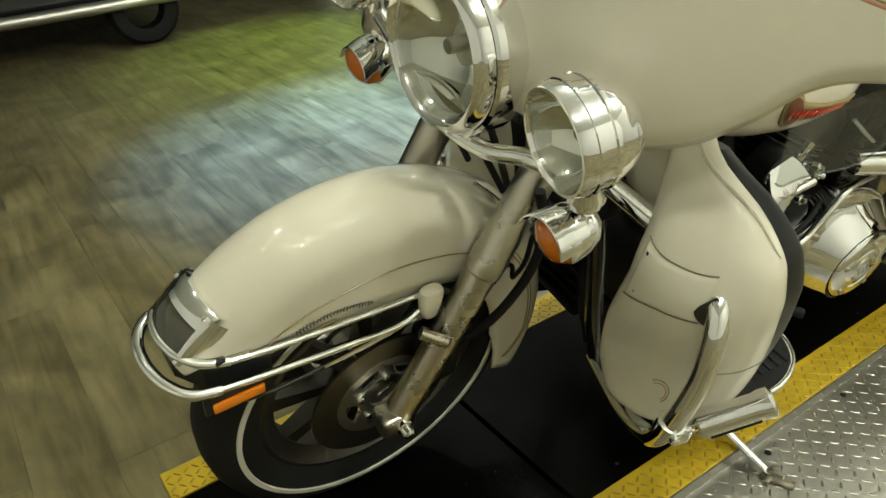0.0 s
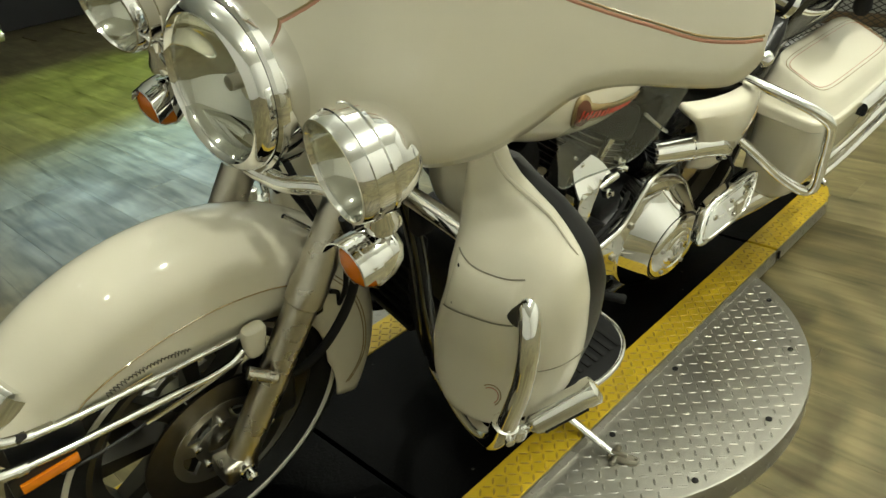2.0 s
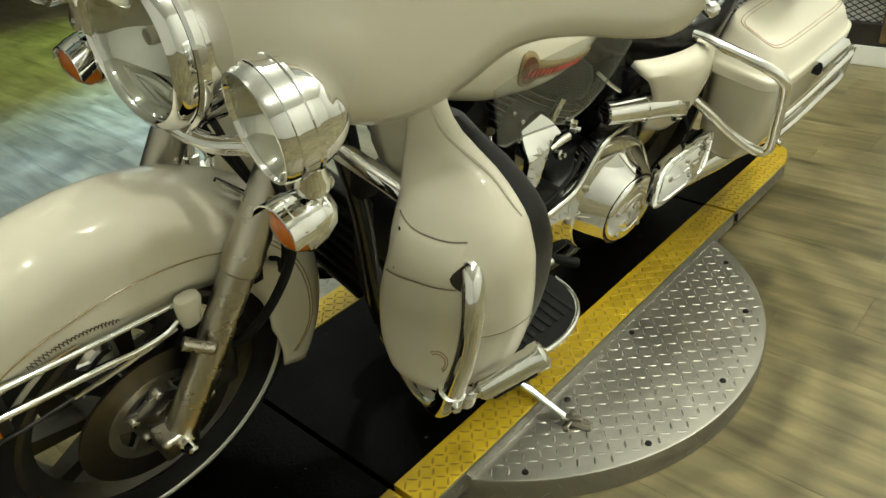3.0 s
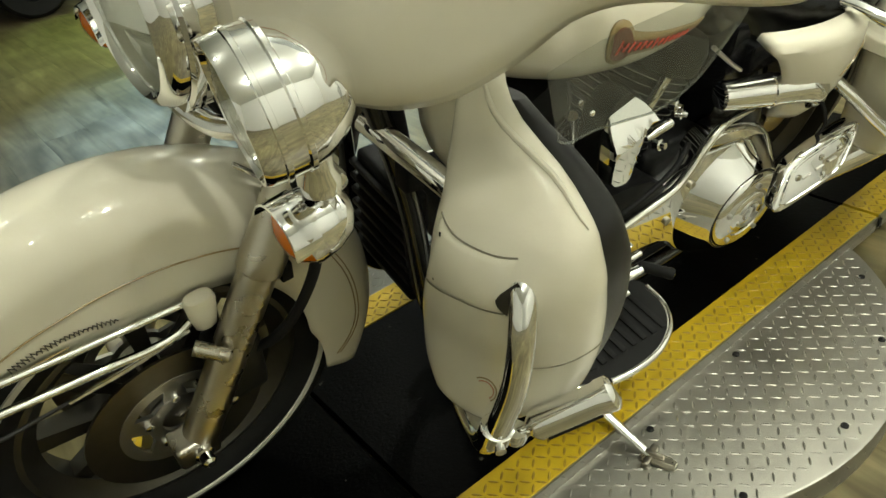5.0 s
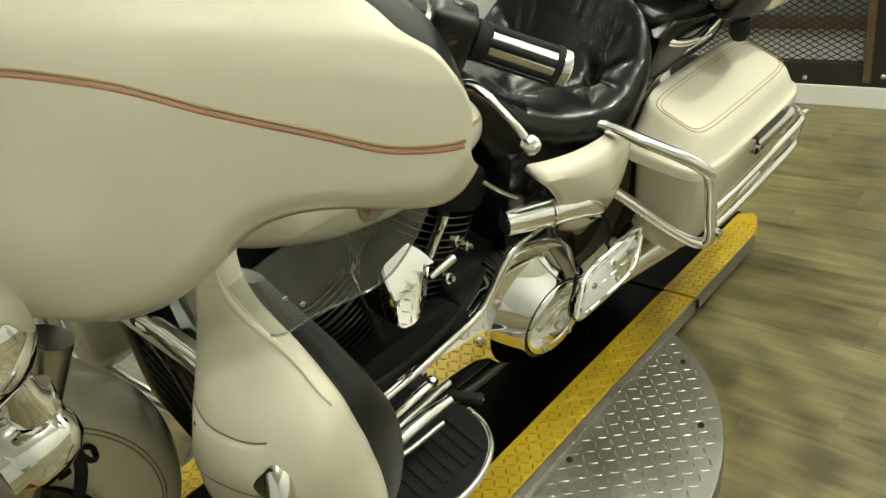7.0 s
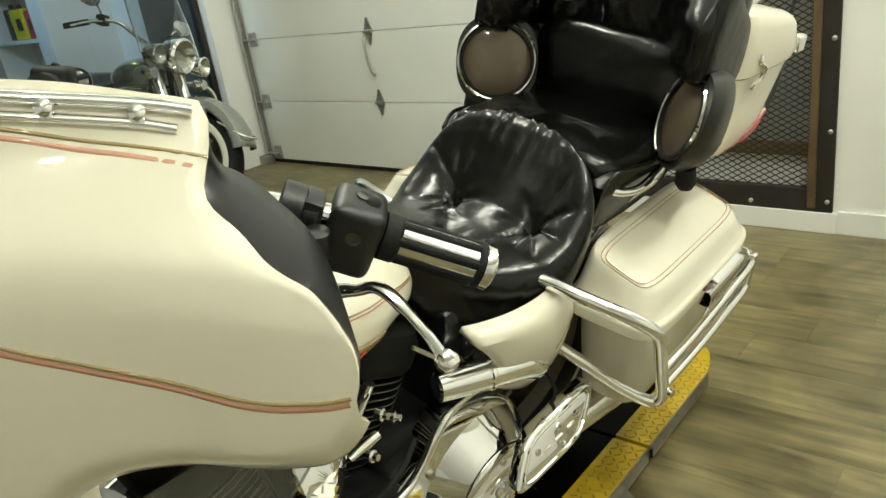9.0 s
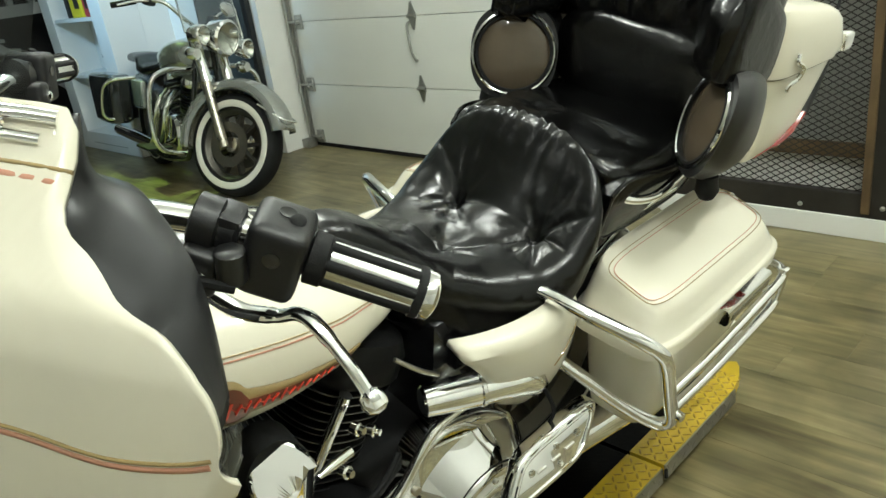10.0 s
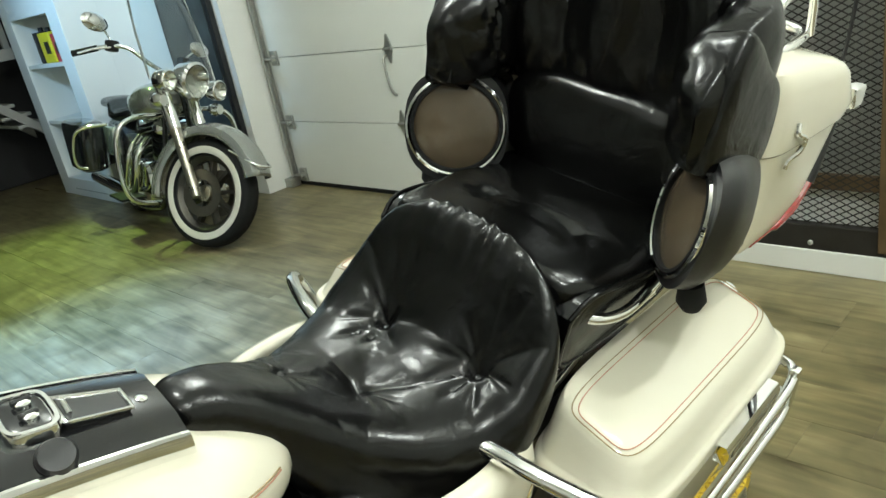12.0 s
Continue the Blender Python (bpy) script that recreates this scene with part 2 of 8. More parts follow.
BADGE_FIELD = material("badge_field_red", (0.14, 0.035, 0.018), 0.35, coat=0.6, vary=0.15, scale=60)
BADGE_GOLD = material("badge_gold", (0.27, 0.195, 0.08), 0.36, 0.0, vary=0.1, scale=60)
SPEAKER = material("speaker_cloth", (0.072, 0.048, 0.022), 0.7, coat=1.0, coat_rough=0.06, grain=0.5, grain_scale=900, vary=0.15, scale=30)
SPEAKER.node_tree.nodes["Principled BSDF"].inputs["Coat IOR"].default_value = 1.6
YELLOW = material("yellow_paint_worn", (0.54, 0.37, 0.012), 0.42, vary=0.34, scale=14, grain=0.2, grain_scale=200, rough_vary=0.1)
PLATE = material("tread_plate_aluminium", (0.33, 0.32, 0.285), 0.38, 0.9, vary=0.22, scale=10, rough_vary=0.12, grain=0.15, grain_scale=300)
LUG = material("tread_lug_worn", (0.32, 0.31, 0.28), 0.42, 0.95, vary=0.15, scale=60)
# strip yellow darkened: the lugs' shadow is put into their colour
LUGY_SHADED = material("yellow_lug_shaded", (0.30, 0.19, 0.010), 0.42, vary=0.3, scale=40)
WALLW = material("white_wall_paint", (0.74, 0.74, 0.70), 0.6, vary=0.035, scale=1.6, grain=0.1, grain_scale=90)
DOORW = material("garage_door_white", (0.70, 0.71, 0.66), 0.42, vary=0.04, scale=2.5, grain=0.08, grain_scale=60)
CEILW = material("ceiling_paint", (0.74, 0.75, 0.70), 0.75, vary=0.03, scale=1.2, grain=0.1, grain_scale=60)
GALV = material("galvanised_steel", (0.42, 0.42, 0.39), 0.42, 0.9, vary=0.2, scale=45)
RUSTY = material("raw_steel_frame", (0.040, 0.036, 0.031), 0.5, 0.6, vary=0.5, scale=9, grain=0.2, grain_scale=200)
RUSTBAR = material("rust_brown_bar", (0.115, 0.075, 0.034), 0.6, 0.3, vary=0.6, scale=14, grain=0.2, grain_scale=200)
# near black paints the shade under the stairs onto the north wall
NORTH_SHADE = material("north_wall_shade", (0.018, 0.018, 0.019), 0.7, vary=0.3, scale=2, grain=0.1, grain_scale=60)
# grey puts the unlit store room's dimness into the wall colour
SHADE_GREY = material("shade_grey", (0.40, 0.40, 0.37), 0.8, vary=0.2, scale=2)
SILVER = material("silver_paint", (0.38, 0.39, 0.375), 0.26, 0.7, coat=1.0, vary=0.05, scale=6)
PICTURE = material("framed_dark_print", (0.05, 0.06, 0.06), 0.25, vary=0.7, scale=5)
STAIRW = material("stair_paint", (0.42, 0.42, 0.40), 0.6, vary=0.1, scale=5)
PLANK = wood_floor()
YELLOWBOX = material("yellow_carton", (0.70, 0.58, 0.02), 0.5, vary=0.08, scale=20)
REDBOX = material("red_carton", (0.50, 0.05, 0.05), 0.5, vary=0.08, scale=20)

# ---------------------------------------------------------------- mesh helpers


def part(name, bm, mat, parent=None, label="", smooth=True, m=None, mat2=None):
    """Link a bmesh as one mesh object, under a thing or a part."""
    if m is not None:
        bmesh.ops.transform(bm, matrix=m, verts=bm.verts)
    me = bpy.data.meshes.new(name)
    bmesh.ops.recalc_face_normals(bm, faces=bm.faces)
    bm.to_mesh(me)
    bm.free()
    me.materials.append(mat)
    if mat2 is not None:
        me.materials.append(mat2)
    if smooth:
        me.shade_smooth()
        me.set_sharp_from_angle(angle=radians(38))
    ob = new(name, me)
    if parent is not None:
        ob.parent = parent
    if label:
        ob["label"] = label
    return ob


def thing(name, m, label, category, group="", kind=""):
    ob = new(name)
    ob.empty_display_size = 0.1
    ob.matrix_world = m
    return tagged(ob, label, category, group, kind)


def spline(pts, n=8):
    """Catmull-Rom through the points."""
    p = [Vector(q) for q in pts]
    if len(p) < 3:
        return p
    out = []
    ext = [2 * p[0] - p[1]] + p + [2 * p[-1] - p[-2]]
    for i in range(1, len(ext) - 2):
        a, b, c, d = ext[i - 1:i + 3]
        for k in range(n):
            t = k / n
            out.append(0.5 * ((2 * b) + (c - a) * t + (2 * a - 5 * b + 4 * c - d) * t * t + (3 * b - a - 3 * c + d) * t ** 3))
    out.append(p[-1])
    return out


def add_tube(bm, pts, r, seg=12, taper=None, flat=1.0, caps=True):
    """A round bar along the points; r may be a list."""
    pts = [Vector(q) for q in pts]
    n = len(pts)
    up = Vector((0, 0, 1))
    rings = []
    prev = None
    for i, q in enumerate(pts):
        d = (pts[min(i + 1, n - 1)] - pts[max(i - 1, 0)]).normalized()
        if prev is None:
            s = d.cross(up if abs(d.z) < 0.9 else Vector((0, 1, 0))).normalized()
        else:
            s = (prev - d * prev.dot(d)).normalized()
        prev = s
        t = d.cross(s)
        rr = r[i] if isinstance(r, (list, tuple)) else r
        rings.append([bm.verts.new(q + (s * math.cos(a) + t * math.sin(a) * flat) * rr) for a in [2 * math.pi * k / seg for k in range(seg)]])
    for a, b in zip(rings, rings[1:]):
        for k in range(seg):
            bm.faces.new((a[k], a[(k + 1) % seg], b[(k + 1) % seg], b[k]))
    if caps:
        bm.faces.new(rings[0][::-1])
        bm.faces.new(rings[-1])
    return bm


def tube(pts, r, seg=12, smooth_n=0, flat=1.0):
    bm = bmesh.new()
    return add_tube(bm, spline(pts, smooth_n) if smooth_n else pts, r, seg, flat=flat)


def add_loft(bm, rings, closed=True, caps=True):
    vs = [[bm.verts.new(q) for q in ring] for ring in rings]
    n = len(vs[0])
    for a, b in zip(vs, vs[1:]):
        for k in range(n if closed else n - 1):
            bm.faces.new((a[k], a[(k + 1) % n], b[(k + 1) % n], b[k]))
    if caps and closed:
        bm.faces.new(vs[0][::-1])
        bm.faces.new(vs[-1])
    return bm


def loft(rings, closed=True, caps=True):
    return add_loft(bmesh.new(), rings, closed, caps)


def add_lathe(bm, profile, origin, axis, seg=40, closed=False, caps=True):
    """Turn a profile of (along the axis, radius) round the axis."""
    axis = Vector(axis).normalized()
    s = axis.cross(Vector((0, 0, 1)) if abs(axis.z) < 0.9 else Vector((1, 0, 0))).normalized()
    t = axis.cross(s)
    o = Vector(origin)
    rings = [[bm.verts.new(o + axis * a + (s * math.cos(w) + t * math.sin(w)) * max(r, 1e-4)) for w in [2 * math.pi * k / seg for k in range(seg)]] for a, r in profile]
    pairs = list(zip(rings, rings[1:])) + ([(rings[-1], rings[0])] if closed else [])
    for a, b in pairs:
        for k in range(seg):
            bm.faces.new((a[k], a[(k + 1) % seg], b[(k + 1) % seg], b[k]))
    if not closed and caps:
        bm.faces.new(rings[0][::-1])
        bm.faces.new(rings[-1])
    return bm


def lathe(profile, origin, axis, seg=40, closed=False, caps=True):
    return add_lathe(bmesh.new(), profile, origin, axis, seg, closed, caps)


def add_box(bm, lo, hi, bevel=0.0, seg=2, m=None):
    lo, hi = Vector(lo), Vector(hi)
    r = bmesh.ops.create_cube(bm, size=1.0)
    vs = r["verts"]
    bmesh.ops.scale(bm, vec=hi - lo, verts=vs)
    bmesh.ops.translate(bm, vec=(lo + hi) / 2, verts=vs)
    if bevel:
        es = list({e for v in vs for e in v.link_edges})
        made = bmesh.ops.bevel(bm, geom=es, offset=bevel, segments=seg, profile=0.6, affect="EDGES")
        vs = list({v for f in made["faces"] for v in f.verts} | {v for v in vs if v.is_valid})
    if m is not None:
        bmesh.ops.transform(bm, matrix=m, verts=vs)
    return bm


def box(lo, hi, bevel=0.0, seg=2, m=None):
    return add_box(bmesh.new(), lo, hi, bevel, seg, m)


def lerp_table(table, z):
    """Smooth monotone values between the rows of a table whose first column is z."""
    if z <= table[0][0]:
        return tuple(table[0][1:])
    if z >= table[-1][0]:
        return tuple(table[-1][1:])
    i = next(k for k in range(len(table) - 1) if z <= table[k + 1][0])
    h = table[i + 1][0] - table[i][0]
    t = (z - table[i][0]) / h
    out = []
    for c in range(1, len(table[0])):
        sl = [(b[c] - a[c]) / (b[0] - a[0]) for a, b in zip(table, table[1:])]

        def tangent(k):
            if k == 0:
                return sl[0]
            if k == len(table) - 1:
                return sl[-1]
            p, q = sl[k - 1], sl[k]
            return 0.0 if p * q <= 0 else 2 * p * q / (p + q)

        y0, y1, m0, m1 = table[i][c], table[i + 1][c], tangent(i) * h, tangent(i + 1) * h
        out.append((2 * t ** 3 - 3 * t * t + 1) * y0 + (t ** 3 - 2 * t * t + t) * m0 + (3 * t * t - 2 * t ** 3) * y1 + (t ** 3 - t * t) * m1)
    return tuple(out)


def supring(n, cx, cy, a, b, e=2.6):
    """A rounded rectangle as n points in the plane."""
    out = []
    for k in range(n):
        w = 2 * math.pi * k / n
        c, s = math.cos(w), math.sin(w)
        out.append((cx + a * math.copysign(abs(c) ** (2 / e), c), cy + b * math.copysign(abs(s) ** (2 / e), s)))
    return out

# ---------------------------------------------------------------- the room
X0, X1, Y0, Y1 = -3.6, 3.47, -4.2, 7.4


def slab(name, lo, hi, mat, label, category="wall", bevel=0.0):
    ob = part(name, box(lo, hi, bevel), mat, None, smooth=False)
    return tagged(ob, label, category, kind="structure")


floor = slab("floor", (X0 - 0.2, Y0 - 0.2, FLOOR_Z - 0.12), (X1 + 3.0, Y1 + 0.2, FLOOR_Z - 0.012), PLANK, "grey-brown wood-look vinyl plank floor", "floor")
slab("ceiling", (X0 - 0.2, Y0 - 0.2, CEIL_Z), (X1 + 0.6, Y1 + 0.2, CEIL_Z + 0.15), CEILW, "plain white painted ceiling", "ceiling")
slab("wall_west", (X0 - 0.15, Y0, FLOOR_Z), (X0, Y1, CEIL_Z), WALLW, "plain white painted wall")
slab("wall_south", (X0, Y0 - 0.15, FLOOR_Z), (X1 + 0.5, Y0, CEIL_Z), WALLW, "plain white painted wall")
slab("wall_north", (X0, Y1, FLOOR_Z), (X1 + 0.5, Y1 + 0.15, CEIL_Z), NORTH_SHADE, "wall under the stairs, its shade painted in near black")
# the east wall, with the garage door's bay and the mesh gate's opening
GY0, GY1, GX = 0.62, 3.66, 3.72
MY0, MY1, MZ1 = -0.415, 0.56, 2.12
slab("wall_east_1", (X1, Y0, FLOOR_Z), (X1 + 0.16, MY0, CEIL_Z), WALLW, "white painted wall beside the mesh gate")
slab("wall_east_2", (X1, MY0, MZ1), (X1 + 0.16, MY1, CEIL_Z), WALLW, "white painted wall above the mesh gate")
slab("wall_east_3", (X1, MY1, FLOOR_Z), (GX + 0.02, GY0, CEIL_Z), WALLW, "white painted pier between gate and garage door")
slab("wall_east_4", (X1, GY0, 2.35), (GX, GY1, CEIL_Z), WALLW, "white painted wall above the garage door")
slab("wall_east_5", (X1, GY1 + 0.03, FLOOR_Z), (GX + 0.1, 5.0, CEIL_Z), WALLW, "white painted wall behind the second motorcycle")
slab("store_back_wall", (X1 + 0.80, -1.6, FLOOR_Z), (X1 + 0.9, 1.7, CEIL_Z), SHADE_GREY, "store room wall behind the mesh, dimness put into its grey")
slab("store_side_wall_1", (X1 + 0.16, -1.7, FLOOR_Z), (X1 + 2.3, -1.6, CEIL_Z), SHADE_GREY, "store room side wall, dimness put into its grey")
slab("store_side_wall_2", (GX + 0.1, GY0 - 0.05, FLOOR_Z), (X1 + 2.3, GY0 + 0.05, CEIL_Z), SHADE_GREY, "store room side wall, dimness put into its grey")
slab("store_ceiling", (X1 + 0.16, -1.7, CEIL_Z), (X1 + 2.4, 1.7, CEIL_Z + 0.1), SHADE_GREY, "store room ceiling, dimness put into its grey", "ceiling")
slab("store_plinth", (X1 + 0.075, MY0 + 0.01, FLOOR_Z + 0.09), (X1 + 0.155, MY1 - 0.01, FLOOR_Z + 0.315), WALLW, "low white painted wall behind the mesh")
slab("baseboard", (X1 - 0.014, Y0, FLOOR_Z), (X1, MY0 - 0.02, FLOOR_Z + 0.10), WALLW, "low white painted baseboard", "baseboard", 0.003)
slab("gate_kerb", (X1 - 0.02, MY0 - 0.02, FLOOR_Z), (X1 + 0.16, MY1, FLOOR_Z + 0.09), WALLW, "white painted kerb under the mesh gate", "kerb", 0.004)

# shelf block that stands in front of the wall, with two open niches
SX, SY0, SY1 = 2.92, 5.0, 6.25


def shelf_block():
    top = thing("built_in_shelf", pose(0, 0, 0), "white built-in shelf unit with open niches", "shelf", kind="structure")
    part("body", box((SX + 0.3, SY0, FLOOR_Z), (X1 + 0.2, SY1, CEIL_Z)), WALLW, top, smooth=False)
    part("side_panel", box((SX, SY0, FLOOR_Z), (SX + 0.3, SY0 + 0.22, CEIL_Z), 0.004), WALLW, top, smooth=False)
    part("side_panel", box((SX, SY1 - 0.2, FLOOR_Z), (SX + 0.3, SY1, CEIL_Z), 0.004), WALLW, top, smooth=False)
    part("plinth", box((SX, SY0 + 0.22, FLOOR_Z), (SX + 0.3, SY1 - 0.2, FLOOR_Z + 0.16), 0.004), WALLW, top, smooth=False)
    part("header", box((SX, SY0 + 0.22, 1.42), (SX + 0.3, SY1 - 0.2, CEIL_Z), 0.004), WALLW, top, smooth=False)
    for z in (0.55, 1.02):
        part("shelf_board", box((SX + 0.01, SY0 + 0.22, z), (SX + 0.3, SY1 - 0.2, z + 0.03), 0.003), WALLW, top, smooth=False)
    # no groove is cut: a grey strip paints its shade on the plinth
    part("kick_shade_strip", box((SX - 0.002, SY0 + 0.25, FLOOR_Z + 0.06), (SX + 0.01, SY1 - 0.3, FLOOR_Z + 0.068)), SHADE_GREY, top, smooth=False)


shelf_block()


def carton(y, z, w, h, mat, label, category="box"):
    top = thing("carton" if category == "box" else "bottle", pose(SX + 0.13, y, z), label, category)
    part("body", box((-0.07, -w / 2, 0), (0.07, w / 2, h), 0.012, 3), mat, top)
    part("cap", lathe([(0, 0.02), (0.03, 0.02), (0.034, 0.016)], (0, w * 0.2, h), (0, 0, 1), 16), BLACK, top)
    part("label_panel", box((-0.0715, -w * 0.3, h * 0.3), (-0.068, w * 0.1, h * 0.7)), BLACK, top, "dark printed panel", smooth=False)


carton(5.62, 1.05, 0.24, 0.24, YELLOWBOX, "yellow plastic container with dark print on the shelf")
carton(5.41, 1.05, 0.12, 0.22, REDBOX, "red plastic container on the shelf")
carton(5.80, 1.05, 0.09, 0.25, BLACK, "black plastic bottle on the shelf", "bottle")


def cable_coil():
    top = thing("cable_coil", pose(SX + 0.14, 5.45, 0.58), "dark coiled cable lying on the lower shelf", "cable")
    for k in range(3):
        bm = tube([(0.05 * math.cos(a), 0.12 * math.cos(a), 0.02 + 0.10 * (1 + math.sin(a)) + 0.01 * k) for a in [2 * math.pi * j / 24 for j in range(25)]], 0.006, 8)
        part("loop", bm, RUBBER, top, m=pose(0.02 * k, 0.04 * k, 0, 8 * k, 0, 20 * k))


cable_coil()


def garage_door():
    top = thing("garage_door", pose(0, 0, 0), "white sectional garage door, closed", "garage door", kind="structure")
    sec = 0.455
    z = FLOOR_Z + 0.02
    for k in range(6):
        bm = bmesh.new()
        add_box(bm, (GX, GY0, z + 0.002), (GX + 0.05, GY1, z + sec - 0.002), 0.004, 2)
        part("panel", bm, DOORW, top, smooth=False)
        z += sec
    part("bottom_seal", box((GX - 0.006, GY0, FLOOR_Z), (GX + 0.05, GY1, FLOOR_Z + 0.028), 0.004), RUBBER, top, smooth=False)

    def hinge(y, z):
        bm = bmesh.new()
        add_box(bm, (GX - 0.006, y - 0.035, z - 0.02), (GX - 0.001, y + 0.035, z + 0.02), 0.002)
        for s in (-1, 1):
            add_loft(bm, [[(GX - 0.006, y - 0.03, z + s * 0.018), (GX - 0.006, y + 0.03, z + s * 0.018), (GX - 0.001, y + 0.03, z + s * 0.018), (GX - 0.001, y - 0.03, z + s * 0.018)],
                          [(GX - 0.005, y - 0.008, z + s * 0.085), (GX - 0.005, y + 0.008, z + s * 0.085), (GX - 0.001, y + 0.008, z + s * 0.085), (GX - 0.001, y - 0.008, z + s * 0.085)]])
        add_tube(bm, [(GX - 0.012, y - 0.035, z), (GX - 0.012, y + 0.035, z)], 0.010, 10)
        part("strap_hinge", bm, GALV, top, "galvanised strap hinge")

    for k in range(1, 6):
        zz = FLOOR_Z + 0.02 + sec * k
        for y in (2.37, 1.15):
            hinge(y, zz)
    # roller brackets by the track
    for k in range(0, 6):
        zz = FLOOR_Z + 0.02 + sec * k + (0.06 if k == 0 else 0)
        bm = bmesh.new()
        add_box(bm, (GX - 0.02, GY1 - 0.14, zz - 0.05), (GX - 0.001, GY1 - 0.07, zz + 0.05), 0.004)
        add_tube(bm, [(GX - 0.035, GY1 - 0.16, zz), (GX - 0.035, GY1 - 0.02, zz)], 0.011, 10)
        add_box(bm, (GX - 0.05, GY1 - 0.125, zz - 0.02), (GX - 0.015, GY1 - 0.10, zz + 0.02), 0.003)
        part("roller_bracket", bm, GALV, top, "galvanised roller bracket")
    # pull handle and its lower bracket
    bm = tube([(GX - 0.004, 2.40, 0.80), (GX - 0.03, 2.40, 0.78), (GX - 0.035, 2.395, 0.70), (GX - 0.035, 2.385, 0.62), (GX - 0.02, 2.375, 0.57), (GX - 0.004, 2.372, 0.56)], 0.008, 10, 6)
    part("handle", bm, GALV, top, "galvanised pull handle")
    # vertical track
    bm = bmesh.new()
    ty = GY1 - 0.02
    add_loft(bm, [[(GX - 0.055, ty - 0.015, zz), (GX - 0.055, ty + 0.012, zz), (GX - 0.012, ty + 0.012, zz), (GX - 0.012, ty - 0.015, zz), (GX - 0.016, ty - 0.015, zz), (GX - 0.016, ty + 0.008, zz), (GX - 0.051, ty + 0.008, zz), (GX - 0.051, ty - 0.015, zz)] for zz in (FLOOR_Z + 0.01, 2.3)])
    part("track", bm, GALV, top, "galvanised roller track", smooth=False)
    bm = box((GX - 0.11, GY1 - 0.06, FLOOR_Z + 0.001), (GX - 0.02, GY1 + 0.02, FLOOR_Z + 0.07), 0.008)
    part("track_foot", bm, GALV, top)


garage_door()


def mesh_gate():
    """Steel frame with expanded metal, set in the opening."""
    top = thing("mesh_gate", pose(0, 0, 0), "dark steel framed gate of expanded metal mesh, closed", "gate", kind="structure")
    z0, z1 = FLOOR_Z + 0.09, MZ1
    w = 0.085
    x0, x1 = X1 - 0.012, X1 + 0.03
    for lo, hi in (((x0, MY0, z0), (x1, MY0 + w, z1)), ((x0, MY1 - w, z0), (x1, MY1, z1)), ((x0, MY0 + w, z0), (x1, MY1 - w, z0 + 0.10)), ((x0, MY0 + w, z1 - w), (x1, MY1 - w, z1))):
        part("frame_bar", box(lo, hi, 0.004), RUSTY, top, smooth=False)
    part("angle_bar", box((x0 - 0.014, MY0 + 0.066, z0 + 0.02), (x0 + 0.012, MY0 + 0.098, z1), 0.004), RUSTBAR, top, "rust-brown angle bar", smooth=False)
    part("cross_bar", box((x0 + 0.032, MY0 + w, z0 + 0.232), (x1 + 0.02, MY1 - w, z0 + 0.290), 0.004), RUSTBAR, top, "brown cross bar", smooth=False)
    # expanded metal: diamonds of flat strand
    bm = bmesh.new()
    dy, dz = 0.046, 0.0130
    y_a, y_b, z_a, z_b = MY0 + w - 0.01, MY1 - w + 0.01, z0 + 0.08, z1 - w
    rows = int((z_b - z_a) / dz)
    cols = int((y_b - y_a) / dy)
    for r in range(rows):
        for c in range(cols):
            yc, zc = y_a + (c + 0.5 * (r % 2)) * dy, z_a + r * dz
            for s in (-1, 1):
                p, q = Vector((x0 + 0.02, yc, zc)), Vector((x0 + 0.02, yc + s * dy / 2, zc + dz))
                d = Vector((0, -(q - p).z, (q - p).y)).normalized() * 0.0024
                vs = [bm.verts.new(p + d), bm.verts.new(p - d), bm.verts.new(q - d + Vector((0.003, 0, 0))), bm.verts.new(q + d + Vector((0.003, 0, 0)))]
                bm.faces.new(vs)
    part("expanded_metal", bm, RUSTY, top, "expanded metal mesh", smooth=False)["kind"] = "stuff"
    for z in [z0 + 0.05, z0 + 0.05 + 0.3, z0 + 0.72, z0 + 1.1, z0 + 1.5]:
        part("bolt", lathe([(0, 0.010), (0.006, 0.010), (0.010, 0.005)], (x0 - 0.001, MY0 + 0.02, z), (-1, 0, 0), 12), GALV, top)
    for y in (MY0 + 0.33, MY0 + 0.62):
        part("bolt", lathe([(0, 0.010), (0.006, 0.010), (0.010, 0.005)], (x0 - 0.001, y, z0 + 0.03), (-1, 0, 0), 12), GALV, top)


mesh_gate()


def framed_picture():
    top = thing("framed_print", pose(X1, 4.12, 0.70, 0, 0, 0), "large dark framed print leaning on the white wall", "picture")
    part("frame", box((-0.045, -0.36, -0.5), (-0.003, 0.36, 0.78), 0.008), BLACK, top, smooth=False)
    part("print", box((-0.049, -0.31, -0.45), (-0.044, 0.31, 0.73)), PICTURE, top, smooth=False)


framed_picture()


